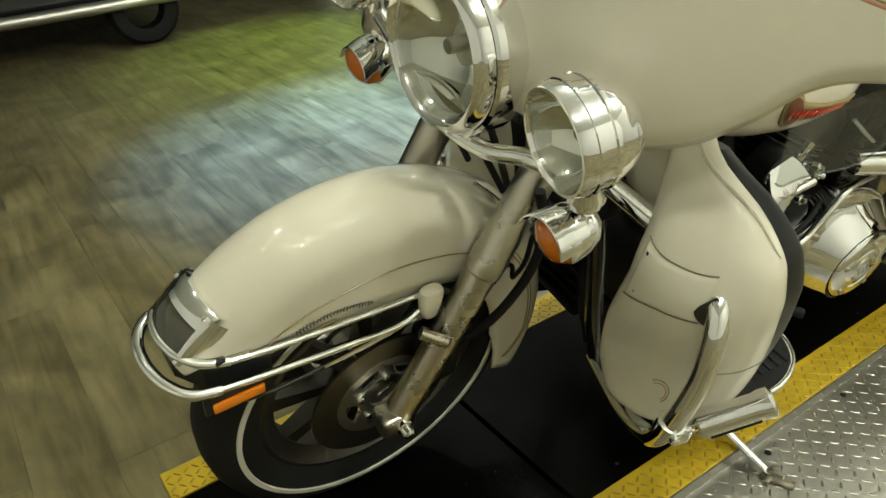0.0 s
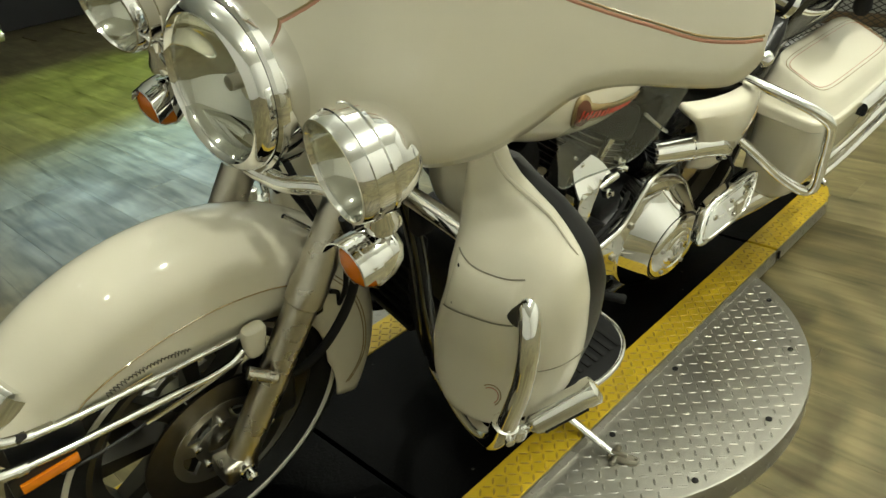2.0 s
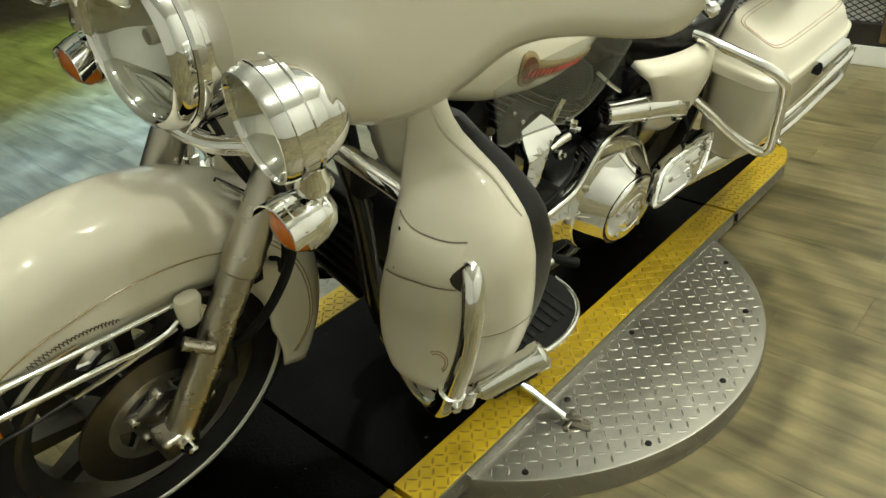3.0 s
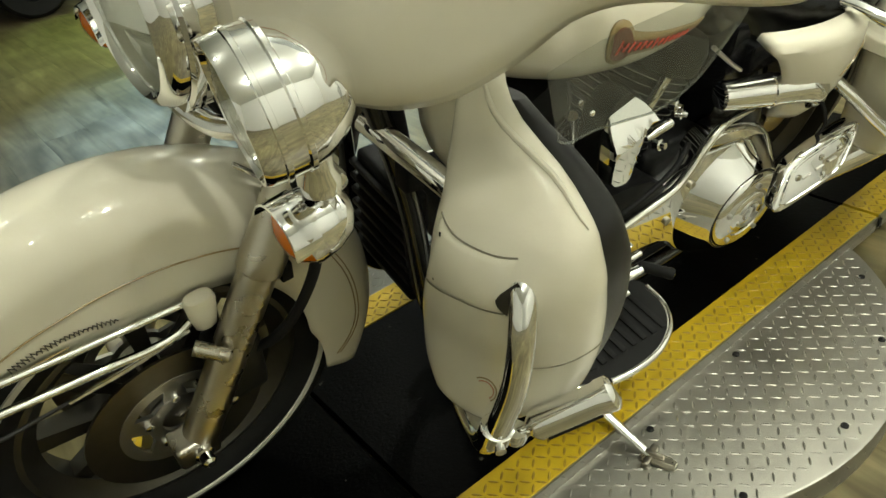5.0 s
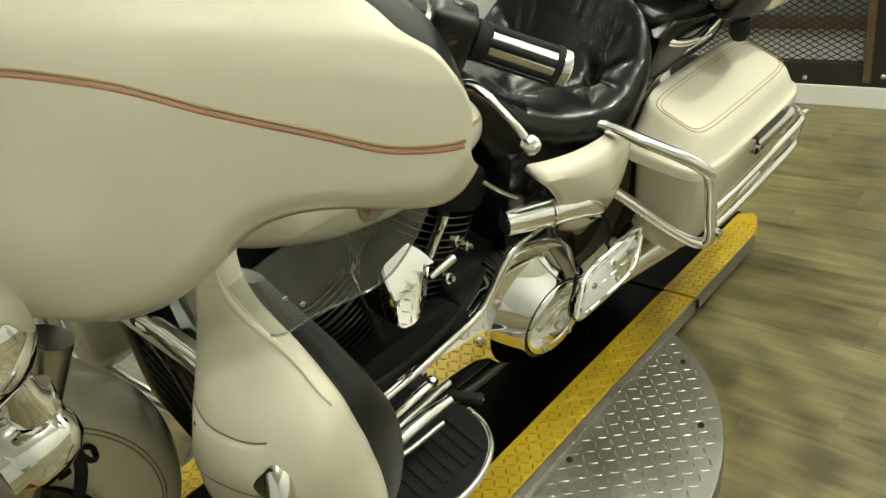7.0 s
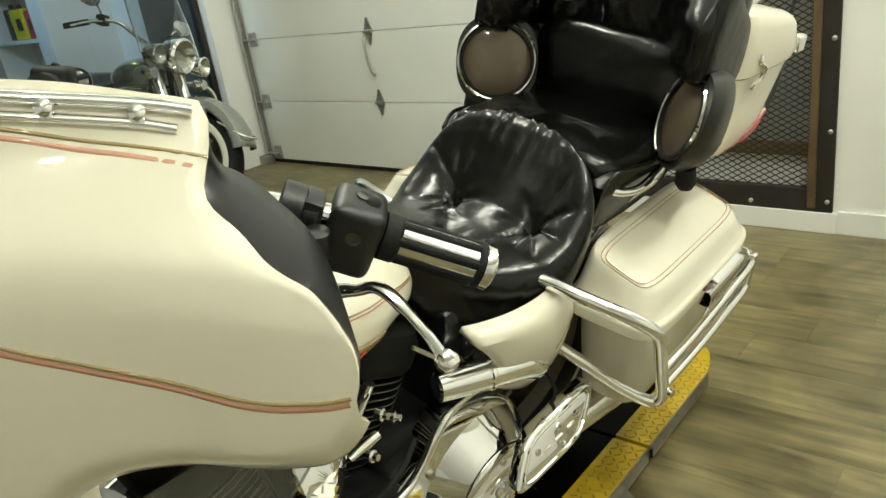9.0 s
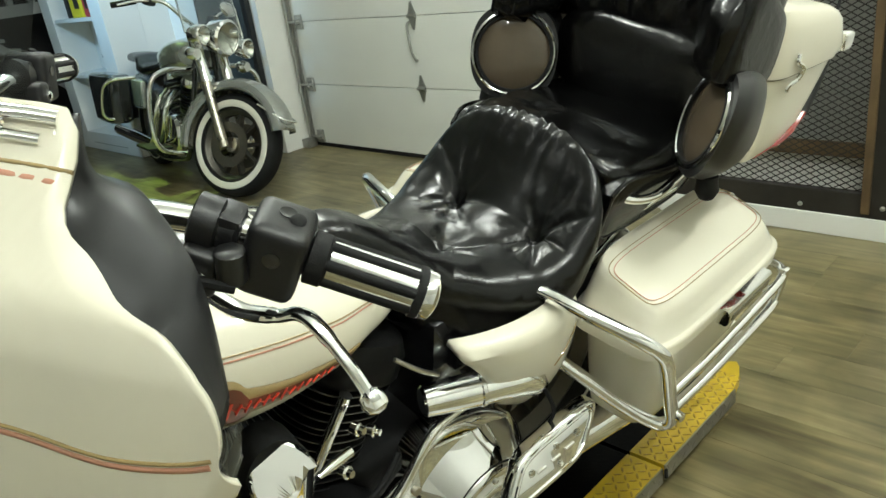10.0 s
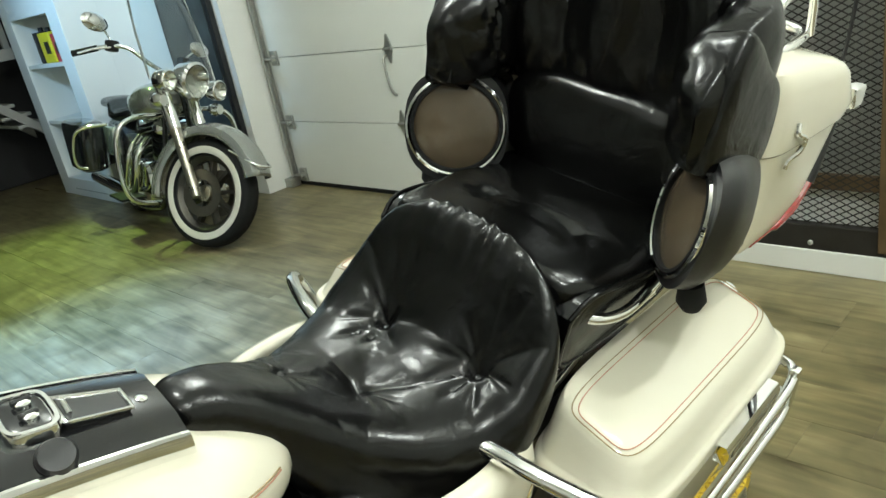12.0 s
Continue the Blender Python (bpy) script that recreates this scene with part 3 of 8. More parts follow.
def stairs():
    top = thing("staircase", pose(2.30, 6.55, 0), "white painted wooden stairs and landing rail over shade", "stairs", kind="structure")
    # flight that rises away from the shelf block, open between the treads
    for k in range(8):
        z, x = 0.52 + 0.10 * k, 0.68 - 0.11 * k
        part("tread", box((x - 0.16, 0.0, z), (x + 0.10, 0.55, z + 0.03), 0.004), STAIRW, top, smooth=False)
    for y in (0.0, 0.55):
        rows = [[(0.80 - 0.88 * u, y + dy, 0.40 + 0.80 * u + dz) for dy, dz in ((-0.02, -0.05), (0.02, -0.05), (0.02, 0.05), (-0.02, 0.05))] for u in (0, 0.5, 1)]
        part("stringer", loft(rows), STAIRW, top, smooth=False)
    part("landing_beam", box((-0.75, -0.03, 1.12), (0.72, 0.05, 1.22), 0.004), STAIRW, top, smooth=False)
    part("rail", box((-0.75, -0.02, 1.66), (0.72, 0.04, 1.72), 0.004), STAIRW, top, smooth=False)
    for k in range(8):
        x = -0.66 + 0.19 * k
        part("baluster", box((x - 0.025, -0.015, 1.22), (x + 0.025, 0.035, 1.66), 0.003), STAIRW, top, smooth=False)


stairs()

for tx, ty, watts in LAMPS:
    fx = thing("ceiling_light", pose(tx, ty, CEIL_Z), "small white light fixture on the ceiling", "ceiling light", "ceiling lights")
    part("housing", lathe([(0, 0.055), (0.02, 0.055), (0.03, 0.02), (0.12, 0.018), (0.13, 0.024), (0.15, 0.024)], (0, 0, 0), (0, 0, -1), 20), CEILW, fx)

# ---------------------------------------------------------------- turntable and deck
DZ = -0.030
CX, CY, CR = 0.985, -0.095, 0.655


def add_lug(bm, x, y, z, ang, n=None, l=0.0112, w=0.0026, h=0.0015):
    """One raised lug of tread plate."""
    c, s = math.cos(ang), math.sin(ang)

    def p(a, b, d):
        if n is None:
            return bm.verts.new((x + a * c - b * s, y + a * s + b * c, z + d))
        t = Vector((-n.y, n.x, 0))
        return bm.verts.new(Vector((x, y, z)) + t * (a * c - b * s) + Vector((0, 0, 1)) * (a * s + b * c) + n * d)

    e0, e1 = p(-l, 0, 0), p(l, 0, 0)
    a0, a1, b0, b1 = p(-l * 0.45, -w, 0), p(l * 0.45, -w, 0), p(-l * 0.45, w, 0), p(l * 0.45, w, 0)
    r0, r1 = p(-l * 0.6, 0, h), p(l * 0.6, 0, h)
    for f in ((e0, a0, r0), (a0, a1, r1, r0), (a1, e1, r1), (e1, b1, r1), (b1, b0, r0, r1), (b0, e0, r0)):
        bm.faces.new(f)


def lug_field(inside, x0, x1, y0, y1, z, step=0.0255, ang0=0.0):
    bm = bmesh.new()
    i = 0
    x = x0
    while x < x1:
        j = 0
        y = y0
        while y < y1:
            if inside(x, y):
                add_lug(bm, x, y, z, ang0 + (radians(38) if (i + j) % 2 else radians(-52)))
            y += step
            j += 1
        x += step
        i += 1
    return bm


DECK_Y = (-0.418, -0.325, 0.215, 0.310)
DX0, DX1 = -0.375, 2.21


def turntable():
    top = thing("turntable", pose(0, 0, 0), "round aluminium tread plate turntable on the floor", "turntable")
    bm = lathe([(FLOOR_Z, CR - 0.004), (DZ - 0.006, CR), (DZ - 0.0015, CR - 0.002), (DZ, CR - 0.006), (DZ, 0.02)], (CX, CY, 0), (0, 0, 1), 128)
    part("disc", bm, PLATE, top)
    bm = lug_field(lambda x, y: (x - CX) ** 2 + (y - CY) ** 2 < (CR - 0.018) ** 2 and not (DECK_Y[0] < y < DECK_Y[3]), CX - CR, CX + CR, CY - CR, CY + CR, DZ)
    part("tread_lug", bm, LUG, top, "worn raised lugs")["kind"] = "stuff"
    bm = bmesh.new()
    for k in range(150):
        a = 2 * math.pi * k / 150
        n = Vector((math.cos(a), math.sin(a), 0))
        add_lug(bm, CX + n.x * (CR - 0.001), CY + n.y * (CR - 0.001), FLOOR_Z + (0.018 if k % 2 else 0.043), radians(38 if k % 2 else -52), n)
    part("tread_lug", bm, LUG, top)["kind"] = "stuff"
    for sx, sy in ((1.024, -0.445), (0.717, -0.66), (0.729, -0.45), (1.264, -0.635), (0.986, -0.70), (1.45, -0.50), (0.50, -0.50)):
        part("screw", lathe([(0, 0.0075), (0.003, 0.007), (0.0045, 0.004)], (sx, sy, DZ), (0, 0, 1), 12), RUBBER, top, "dark screw head")


turntable()


def deck():
    top = thing("lift_deck", pose(0, 0, 0), "black platform deck with worn yellow tread plate edges", "platform")
    cuts = (DX0, 0.290, 1.685, DX1)
    z0 = DZ + 0.0005
    for k in range(3):
        xa, xb = cuts[k] + (0.006 if k else 0), cuts[k + 1] - (0.006 if k < 2 else 0)
        part("deck_plate", box((xa, DECK_Y[1] + 0.001, z0), (xb, DECK_Y[2] - 0.001, -0.003), 0.001), DECKBLACK, top, "black coated plate", smooth=False)
        for ya, yb in ((DECK_Y[0], DECK_Y[1]), (DECK_Y[2], DECK_Y[3])):
            bm = bmesh.new()
            if k == 2:
                # tapered end
                inner, outer = (yb, ya) if ya < 0 else (ya, yb)
                ring = [(xa, inner), (xb - 0.022, inner), (xb, inner + (outer - inner) * 0.45), (xb - 0.022, inner + (outer - inner) * 0.64), (xb - 0.07, inner + (outer - inner) * 0.86), (xb - 0.13, outer), (xa, outer)]
                if ya > 0:
                    ring = ring[::-1]
                add_loft(bm, [[(x, y, z0) for x, y in ring], [(x, y, 0.0) for x, y in ring]])
            else:
                add_box(bm, (xa, ya, z0), (xb, yb, 0.0), 0.0012)
            part("edge_strip", bm, YELLOW, top, "worn yellow painted strip", smooth=False)
            part("tread_lug", lug_field(lambda x, y: True, xa + 0.012, xb - (0.06 if k == 2 else 0.008), ya + 0.010, yb - 0.004, 0.0, 0.0205), LUGY_SHADED, top)["kind"] = "stuff"
            side = ya if ya < 0 else yb
            s = -1 if ya < 0 else 1
            xe = xb - (0.13 if k == 2 else 0)
            part("side_plate", box((xa, min(side, side + s * 0.004), DZ - 0.014), (xe, max(side, side + s * 0.004), -0.002)), PLATE, top, "aluminium tread side plate", smooth=False)
            bm = bmesh.new()
            x = xa + 0.015
            i = 0
            while x < xe - 0.01:
                add_lug(bm, x, side + s * 0.004, -0.013 - (0.016 if i % 2 else 0), radians(38 if i % 2 else -52), Vector((0, s, 0)))
                x += 0.0255
                i += 1
            part("tread_lug", bm, LUG, top)["kind"] = "stuff"
    for x in cuts[1:3]:
        part("joint_clip", box((x - 0.004, DECK_Y[0] - 0.012, DZ), (x + 0.004, DECK_Y[0] - 0.006, -0.006)), RUBBER, top, smooth=False)


deck()

# ---------------------------------------------------------------- the touring motorcycle
BIKE_M = Matrix.Translation((0, 0.045, 0)) @ Matrix.Rotation(radians(-5.0), 4, "Z") @ Matrix.Rotation(radians(14.0), 4, "X")
bike = thing("touring_motorcycle", BIKE_M, "cream touring motorcycle with chrome trim leaning on its side stand", "motorcycle")
HUB = Vector((0.005, 0.012, 0.325))
RAKE = radians(27)
STEER = Matrix.Translation(HUB) @ Matrix.Rotation(radians(5.5), 4, Vector((math.sin(RAKE), 0, math.cos(RAKE)))) @ Matrix.Translation(-HUB)
CYF = HUB.y


def wheel(parent, hub, r_out, half_w, m=None, name="front_wheel", ww=0.276):
    x, y, z = hub
    ax = (0, 1, 0)
    rim = r_out - 0.105
    wh = part(name, lathe([(-half_w * 0.62, rim + 0.004), (-half_w * 0.86, rim + 0.022), (-half_w, rim + 0.052), (-half_w * 0.97, rim + 0.072), (-half_w * 0.80, r_out - 0.014), (-half_w * 0.45, r_out - 0.003), (0, r_out), (half_w * 0.45, r_out - 0.003), (half_w * 0.80, r_out - 0.014), (half_w * 0.97, rim + 0.072), (half_w, rim + 0.052), (half_w * 0.86, rim + 0.022), (half_w * 0.62, rim + 0.004)], hub, ax, 96, True), RUBBER, parent, "black tyre with narrow whitewall", m=m)
    for s in (-1, 1):
        part("whitewall", lathe([(s * half_w * 0.985, ww - 0.006), (s * (half_w + 0.0025), ww - 0.005), (s * (half_w + 0.0022), ww + 0.004), (s * half_w * 0.97, ww + 0.005)], hub, ax, 96, True), WHITEWALL, wh, m=m)
    part("rim", lathe([(-half_w * 0.66, rim + 0.010), (-half_w * 0.70, rim - 0.002), (-half_w * 0.50, rim - 0.014), (-0.02, rim - 0.03), (0.02, rim - 0.03), (half_w * 0.50, rim - 0.014), (half_w * 0.70, rim - 0.002), (half_w * 0.66, rim + 0.010)], hub, ax, 96, True), RIMGREY, wh, "cast alloy rim", m=m)
    for k in range(9):
        a = 2 * math.pi * (k + 0.3) / 9
        d, t = Vector((math.cos(a), 0, math.sin(a))), Vector((-math.sin(a), 0, math.cos(a)))
        h = Vector(hub)
        rings = []
        for rr, ww2, dd in ((0.035, 0.020, 0.030), (0.10, 0.011, 0.022), (rim - 0.022, 0.018, 0.016)):
            c = h + d * rr
            rings.append([c + t * ww2 + Vector((0, -dd, 0)), c - t * ww2 + Vector((0, -dd, 0)), c - t * ww2 * 0.7 + Vector((0, dd, 0)), c + t * ww2 * 0.7 + Vector((0, dd, 0))])
        part("spoke", loft(rings), RIMGREY, wh, m=m)
    part("hub", lathe([(-0.065, 0.022), (-0.062, 0.046), (-0.03, 0.05), (0.03, 0.05), (0.062, 0.046), (0.065, 0.022)], hub, ax, 40), SATIN, wh, m=m)
    return wh


def rotor(parent, hub, y, m=None):
    bm = bmesh.new()
    h = Vector(hub)
    add_lathe(bm, [(y - 0.0025, 0.146), (y + 0.0025, 0.146), (y + 0.0025, 0.088), (y - 0.0025, 0.088)], hub, (0, 1, 0), 72, True)
    rt = part("brake_rotor", bm, ROTOR, parent, "dark bronze-grey brake disc", m=m)
    bm = bmesh.new()
    add_lathe(bm, [(y - 0.004, 0.096), (y + 0.003, 0.096), (y + 0.003, 0.078), (y - 0.004, 0.078)], hub, (0, 1, 0), 56, True)
    add_lathe(bm, [(y - 0.005, 0.052), (y + 0.003, 0.052), (y + 0.003, 0.03), (y - 0.005, 0.03)], hub, (0, 1, 0), 40, True)
    for k in range(5):
        a = 2 * math.pi * (k + 0.2) / 5
        d, t = Vector((math.cos(a), 0, math.sin(a))), Vector((-math.sin(a), 0, math.cos(a)))
        add_loft(bm, [[h + d * rr + t * w + Vector((0, y - 0.004, 0)), h + d * rr - t * w + Vector((0, y - 0.004, 0)), h + d * rr - t * w + Vector((0, y + 0.003, 0)), h + d * rr + t * w + Vector((0, y + 0.003, 0))] for rr, w in ((0.045, 0.02), (0.083, 0.014))])
    part("carrier", bm, ALLOY, rt, m=m)
    for k in range(5):
        a = 2 * math.pi * (k + 0.2) / 5
        part("rotor_bolt", lathe([(y - 0.011, 0.005), (y - 0.010, 0.007), (y - 0.004, 0.0075)], h + Vector((0.052 * math.cos(a), 0, 0.052 * math.sin(a))), (0, 1, 0), 10), CHROME, rt, m=m)


wheel(bike, HUB, 0.328, 0.062, STEER)
rotor(bike, HUB, -0.074, STEER)
rotor(bike, HUB, 0.074, STEER)

# caliper behind the leg
bm = box((0.07, CYF - 0.115, 0.33), (0.15, CYF - 0.055, 0.47), 0.016, 3, Matrix.Translation((0.0, 0, 0.0)))
part("brake_caliper", bm, BLACK, bike, m=STEER)

# fork legs
LEG_A, LEG_B = Vector((-0.002, 0, 0.285)), Vector((0.262, 0, 0.80))
for s in (-1, 1):
    y = CYF + s * 0.122
    d = (LEG_B - LEG_A).normalized()
    at = lambda k: Vector((LEG_A.x + (LEG_B.x - LEG_A.x) * k, y, LEG_A.z + (LEG_B.z - LEG_A.z) * k))
    L = (LEG_B - LEG_A).length
    prof = [(0.0, 0.020), (0.006, 0.027), (0.03, 0.029), (0.10, 0.0285), (0.36, 0.0285), (0.365, 0.033), (0.40, 0.0335), (0.405, 0.0315), (L, 0.0325)]
    leg = part("fork_leg", lathe(prof, at(0), d, 36), SATIN, bike, "satin metal fork leg", m=STEER)
    part("axle_clamp", box((-0.032, y - 0.026, 0.285), (0.036, y + 0.026, 0.335), 0.010, 3), SATIN, leg, m=STEER)
    part("axle_nut", lathe([(0, 0.016), (0.010, 0.016), (0.012, 0.012), (0.026, 0.011), (0.030, 0.006)], (HUB.x, y + s * 0.024, HUB.z - 0.012), (0, s, 0), 16), CHROME, leg, m=STEER)
    # fender mount with its clamp
    q = at(0.42)
    part("fender_mount", loft([[(q.x - 0.030 + dx, CYF + s * (0.099 + dy), z) for dx, dy in supring(18, 0, 0, w, 0.45 * w + 0.004)] for z, w in ((0.590, 0.012), (0.587, 0.020), (0.580, 0.023), (0.552, 0.021), (0.530, 0.017), (0.525, 0.012))]), CREAM, leg, m=STEER)
    part("mount_bolt", lathe([(0, 0.012), (0.05, 0.011), (0.054, 0.007)], (q.x - 0.062, CYF + s * 0.122, 0.520), (0.72, s * 0.55, -0.36), 14), SATIN, leg, m=STEER)
    part("clamp_bolt", lathe([(0, 0.008), (0.008, 0.008), (0.010, 0.004)], at(0.14) + Vector((0.045, -0.004 * s, 0.0)), (0, s, 0), 12), CHROME, leg, m=STEER)

# front fender
FC, FR = Vector((-0.010, CYF, 0.352)), 0.418


def fender_edge(th):
    """Radius of the skirt's lower edge at an angle."""
    deg = math.degrees(th)
    px, pz = math.cos(th), math.sin(th)
    line = 10.0
    # straight front edge, z = 0.595 - 0.09 * (x + 0.2)
    den = pz + 0.09 * px
    if den > 0.05:
        line = (0.595 - 0.09 * (FC.x + 0.2) - FC.z) / den
    if deg > 78:
        return min(FR - 0.018, max(line, 0.205))
    k = min(1.0, (78 - deg) / 26)
    front = min(FR - 0.02, (0.595 - 0.09 * (FC.x + 0.2) - FC.z) / (math.sin(radians(78)) + 0.09 * math.cos(radians(78))))
    return front + (0.258 + 0.05 * max(0.0, -deg / 24) - front) * k


def fender():
    rows = []
    n = 64
    for i in range(n + 1):
        th = radians(-24 + (141.5 + 24) * i / n)
        re = fender_edge(th)
        w = 0.083 - 0.010 * max(0, (i / n - 0.75) / 0.25) ** 2
        c, s_ = math.cos(th), math.sin(th)
        ring = []
        m2 = 12
        depth = FR - re
        rt = min(0.072, depth * 0.85)
        prof = [(-w * 0.985, re), (-w, re + 0.25 * (depth - rt))]
        prof += [(-w * math.cos(a), FR - rt + rt * math.sin(a)) for a in [math.pi * 0.5 * k / m2 for k in range(m2 + 1)]]
        full = prof + [(-y, r) for y, r in prof[-2::-1]]
        for y, r in full:
            ring.append((FC.x + r * c, FC.y + y, FC.z + r * s_))
        rows.append(ring)
    return rows


frows = fender()
bm = loft(frows, closed=False)
fend = part("front_fender", bm, CREAM, bike, "glossy cream front fender with pinstripes", m=STEER)
mod = fend.modifiers.new("thickness", "SOLIDIFY")
mod.thickness, mod.offset = 0.004, -1


# chrome spear along the lower edge, a rail below it that runs round the front, and the brace to the leg
for s in (-1, 1):
    pts = [(0.105, CYF + s * 0.086, 0.570), (0.085, CYF + s * 0.087, 0.571), (0.0, CYF + s * 0.0875, 0.578), (-0.10, CYF + s * 0.0875, 0.587), (-0.20, CYF + s * 0.0865, 0.597), (-0.262, CYF + s * 0.083, 0.604)]
    part("side_trim", tube(spline(pts, 8), [0.0015, 0.003, 0.004] + [0.0055] * 38, 10), CHROME, fend, "chrome spear-shaped trim strip", m=STEER)
    rail = [(0.060, CYF + s * 0.093, 0.540), (0.035, CYF + s * 0.096, 0.531), (-0.01, CYF + s * 0.097, 0.531), (-0.06, CYF + s * 0.098, 0.540), (-0.14, CYF + s * 0.098, 0.549), (-0.23, CYF + s * 0.097, 0.560), (-0.285, CYF + s * 0.095, 0.567)]
    part("lower_rail", tube(rail, 0.0062, 10, 8), CHROME, fend, "chrome rail", m=STEER)
    part("strut", tube([(0.055, CYF + s * 0.094, 0.528), (-0.04, CYF + s * 0.094, 0.514), (-0.12, CYF + s * 0.093, 0.507)], [0.006, 0.0055, 0.004], 8), CHROME, fend, m=STEER)
    part("stay", tube([(-0.118, CYF + s * 0.092, 0.506), (-0.20, CYF + s * 0.090, 0.500), (-0.25, CYF + s * 0.088, 0.506)], 0.003, 8), BLACK, fend, m=STEER)
    part("reflector_bracket", box((-0.315, CYF + s * 0.090 - 0.005, 0.516), (-0.205, CYF + s * 0.090 + 0.005, 0.556), 0.003, 2), BLACK, fend, m=STEER)
    part("reflector", box((-0.304, CYF + s * 0.098 - 0.003, 0.522), (-0.222, CYF + s * 0.098 + 0.003, 0.542), 0.003, 2), AMBER2, fend, "orange side reflector", m=STEER)
    part("corner_plate", loft([[(x, CYF + s * y, z + dz) for x, y, z in ((-0.235, 0.0855, 0.604), (-0.268, 0.0825, 0.607), (-0.292, 0.076, 0.610), (-0.310, 0.066, 0.612))] for dz in (-0.010, 0.0, 0.012)], closed=False), CHROME, fend, "chrome corner plate", m=STEER)
    part("corner_clip", box((-0.285, CYF + s * 0.080 - 0.006, 0.600), (-0.268, CYF + s * 0.080 + 0.008, 0.614), 0.004, 2), BLACK, fend, m=STEER)
    part("rail_screw", lathe([(0, 0.006), (0.004, 0.005), (0.005, 0.002)], (-0.296, CYF + s * 0.099, 0.568), (-0.2, s, 0), 12), CHROME, fend, m=STEER)
tip = [(-0.285, -0.095, 0.567), (-0.325, -0.088, 0.573), (-0.350, -0.062, 0.580), (-0.362, -0.030, 0.585), (-0.365, 0.0, 0.587), (-0.362, 0.030, 0.585), (-0.350, 0.062, 0.580), (-0.325, 0.088, 0.573), (-0.285, 0.095, 0.567)]
part("front_bumper_bar", tube([(x, CYF + y, z) for x, y, z in tip], 0.0095, 14, 8), CHROME, fend, "chrome fender tip bar", m=STEER)
tip2 = [(-0.262, -0.083, 0.604), (-0.302, -0.072, 0.611), (-0.328, -0.045, 0.620), (-0.338, 0, 0.626), (-0.328, 0.045, 0.620), (-0.302, 0.072, 0.611), (-0.262, 0.083, 0.604)]
part("tip_trim", tube([(x, CYF + y, z) for x, y, z in tip2], 0.0070, 12, 8), CHROME, fend, "chrome trim strip", m=STEER)
bm = loft([[(-0.20, CYF + y, z) for y, z in ((-0.080, 0.590), (0.080, 0.590), (0.080, 0.530), (-0.080, 0.530))], [(-0.30, CYF + y, z) for y, z in ((-0.070, 0.606), (0.070, 0.606), (0.074, 0.552), (-0.074, 0.552))], [(-0.334, CYF + y, z) for y, z in ((-0.035, 0.618), (0.035, 0.618), (0.038, 0.568), (-0.038, 0.568))]])
part("tip_filler", bm, BLACK, fend, m=STEER)
# fender tip lamp: a smoked lens on the nose with a metal surround
def on_nose(deg, y, lift):
    th = radians(deg)
    drop = 0.072 - math.sqrt(max(0, 0.083 ** 2 - y * y)) * 0.072 / 0.083
    r = FR - drop + lift
    return (FC.x + r * math.cos(th), FC.y + y, FC.z + r * math.sin(th))


ys = [-0.052 + 0.104 * k / 12 for k in range(13)]
rows = [[on_nose(132, y, -0.004) for y in ys]] + [[on_nose(d, y, l) for y in ys] for d, l in ((132.3, 0.013), (133.5, 0.016), (136, 0.0165), (138.5, 0.014), (140.5, 0.009), (141, -0.004))]
part("tip_lamp", loft(rows, closed=False), SMOKE, fend, "smoked fender tip lamp", m=STEER)
rows = [[on_nose(d, y * 1.16, l) for y in ys] for d, l in ((127.8, -0.003), (128, 0.012), (129, 0.016), (131.5, 0.018), (132.6, 0.0175), (132.7, 0.011))]
tl = part("tip_lamp_bezel", loft(rows, closed=False), CHROME, fend, "bright metal lamp surround", m=STEER)
for s in (-1, 1):
    rows = [[on_nose(d, s * yy, l) for d in (129, 131.5, 134, 136.5, 139, 141)] for yy, l in ((0.0660, -0.012), (0.0650, 0.010), (0.0580, 0.0175), (0.0520, 0.0165))]
    part("bezel_side", loft(rows, closed=False), CHROME, tl, m=STEER)
    part("lamp_screw", lathe([(0, 0.004), (0.003, 0.004), (0.004, 0.002)], on_nose(130, s * 0.048, 0.016), (-0.6, 0, 0.8), 10), CHROME, tl, m=STEER)

# pinstripes on the fender flank: a long drop shape, and a short one behind the leg
def flank(deg, r, lift=0.0012):
    th = radians(deg)
    over = max(0.0, r - 0.346) / 0.072
    a = math.asin(min(1, over))
    return (FC.x + r * math.cos(th), FC.y - 0.083 * math.cos(a) - lift, FC.z + r * math.sin(th))


UPPER = [(129.5, 0.302), (127.5, 0.315), (122.5, 0.316), (113.4, 0.309), (104, 0.303), (94.8, 0.301), (85, 0.302), (75, 0.305), (64, 0.312), (54.6, 0.320)]
part("pinstripe", tube(spline([Vector(flank(d, r)) for d, r in UPPER], 6), 0.0014, 6), STRIPE_GOLD, fend, m=STEER)
part("pinstripe", tube(spline([Vector(flank(d, r)) for d, r in ((129.5, 0.302), (127, 0.295), (122, 0.283), (115, 0.267), (108, 0.255))], 6), 0.0014, 6), STRIPE_GOLD, fend, m=STEER)
for r0 in (0.356, 0.349):
    pts = [Vector(flank(46 - 64 * k / 20, r0 - 0.030 * max(0, (k - 15) / 5) ** 2)) for k in range(21)]
    part("pinstripe", tube(pts, 0.0012, 6), STRIPE_GOLD, fend, m=STEER)
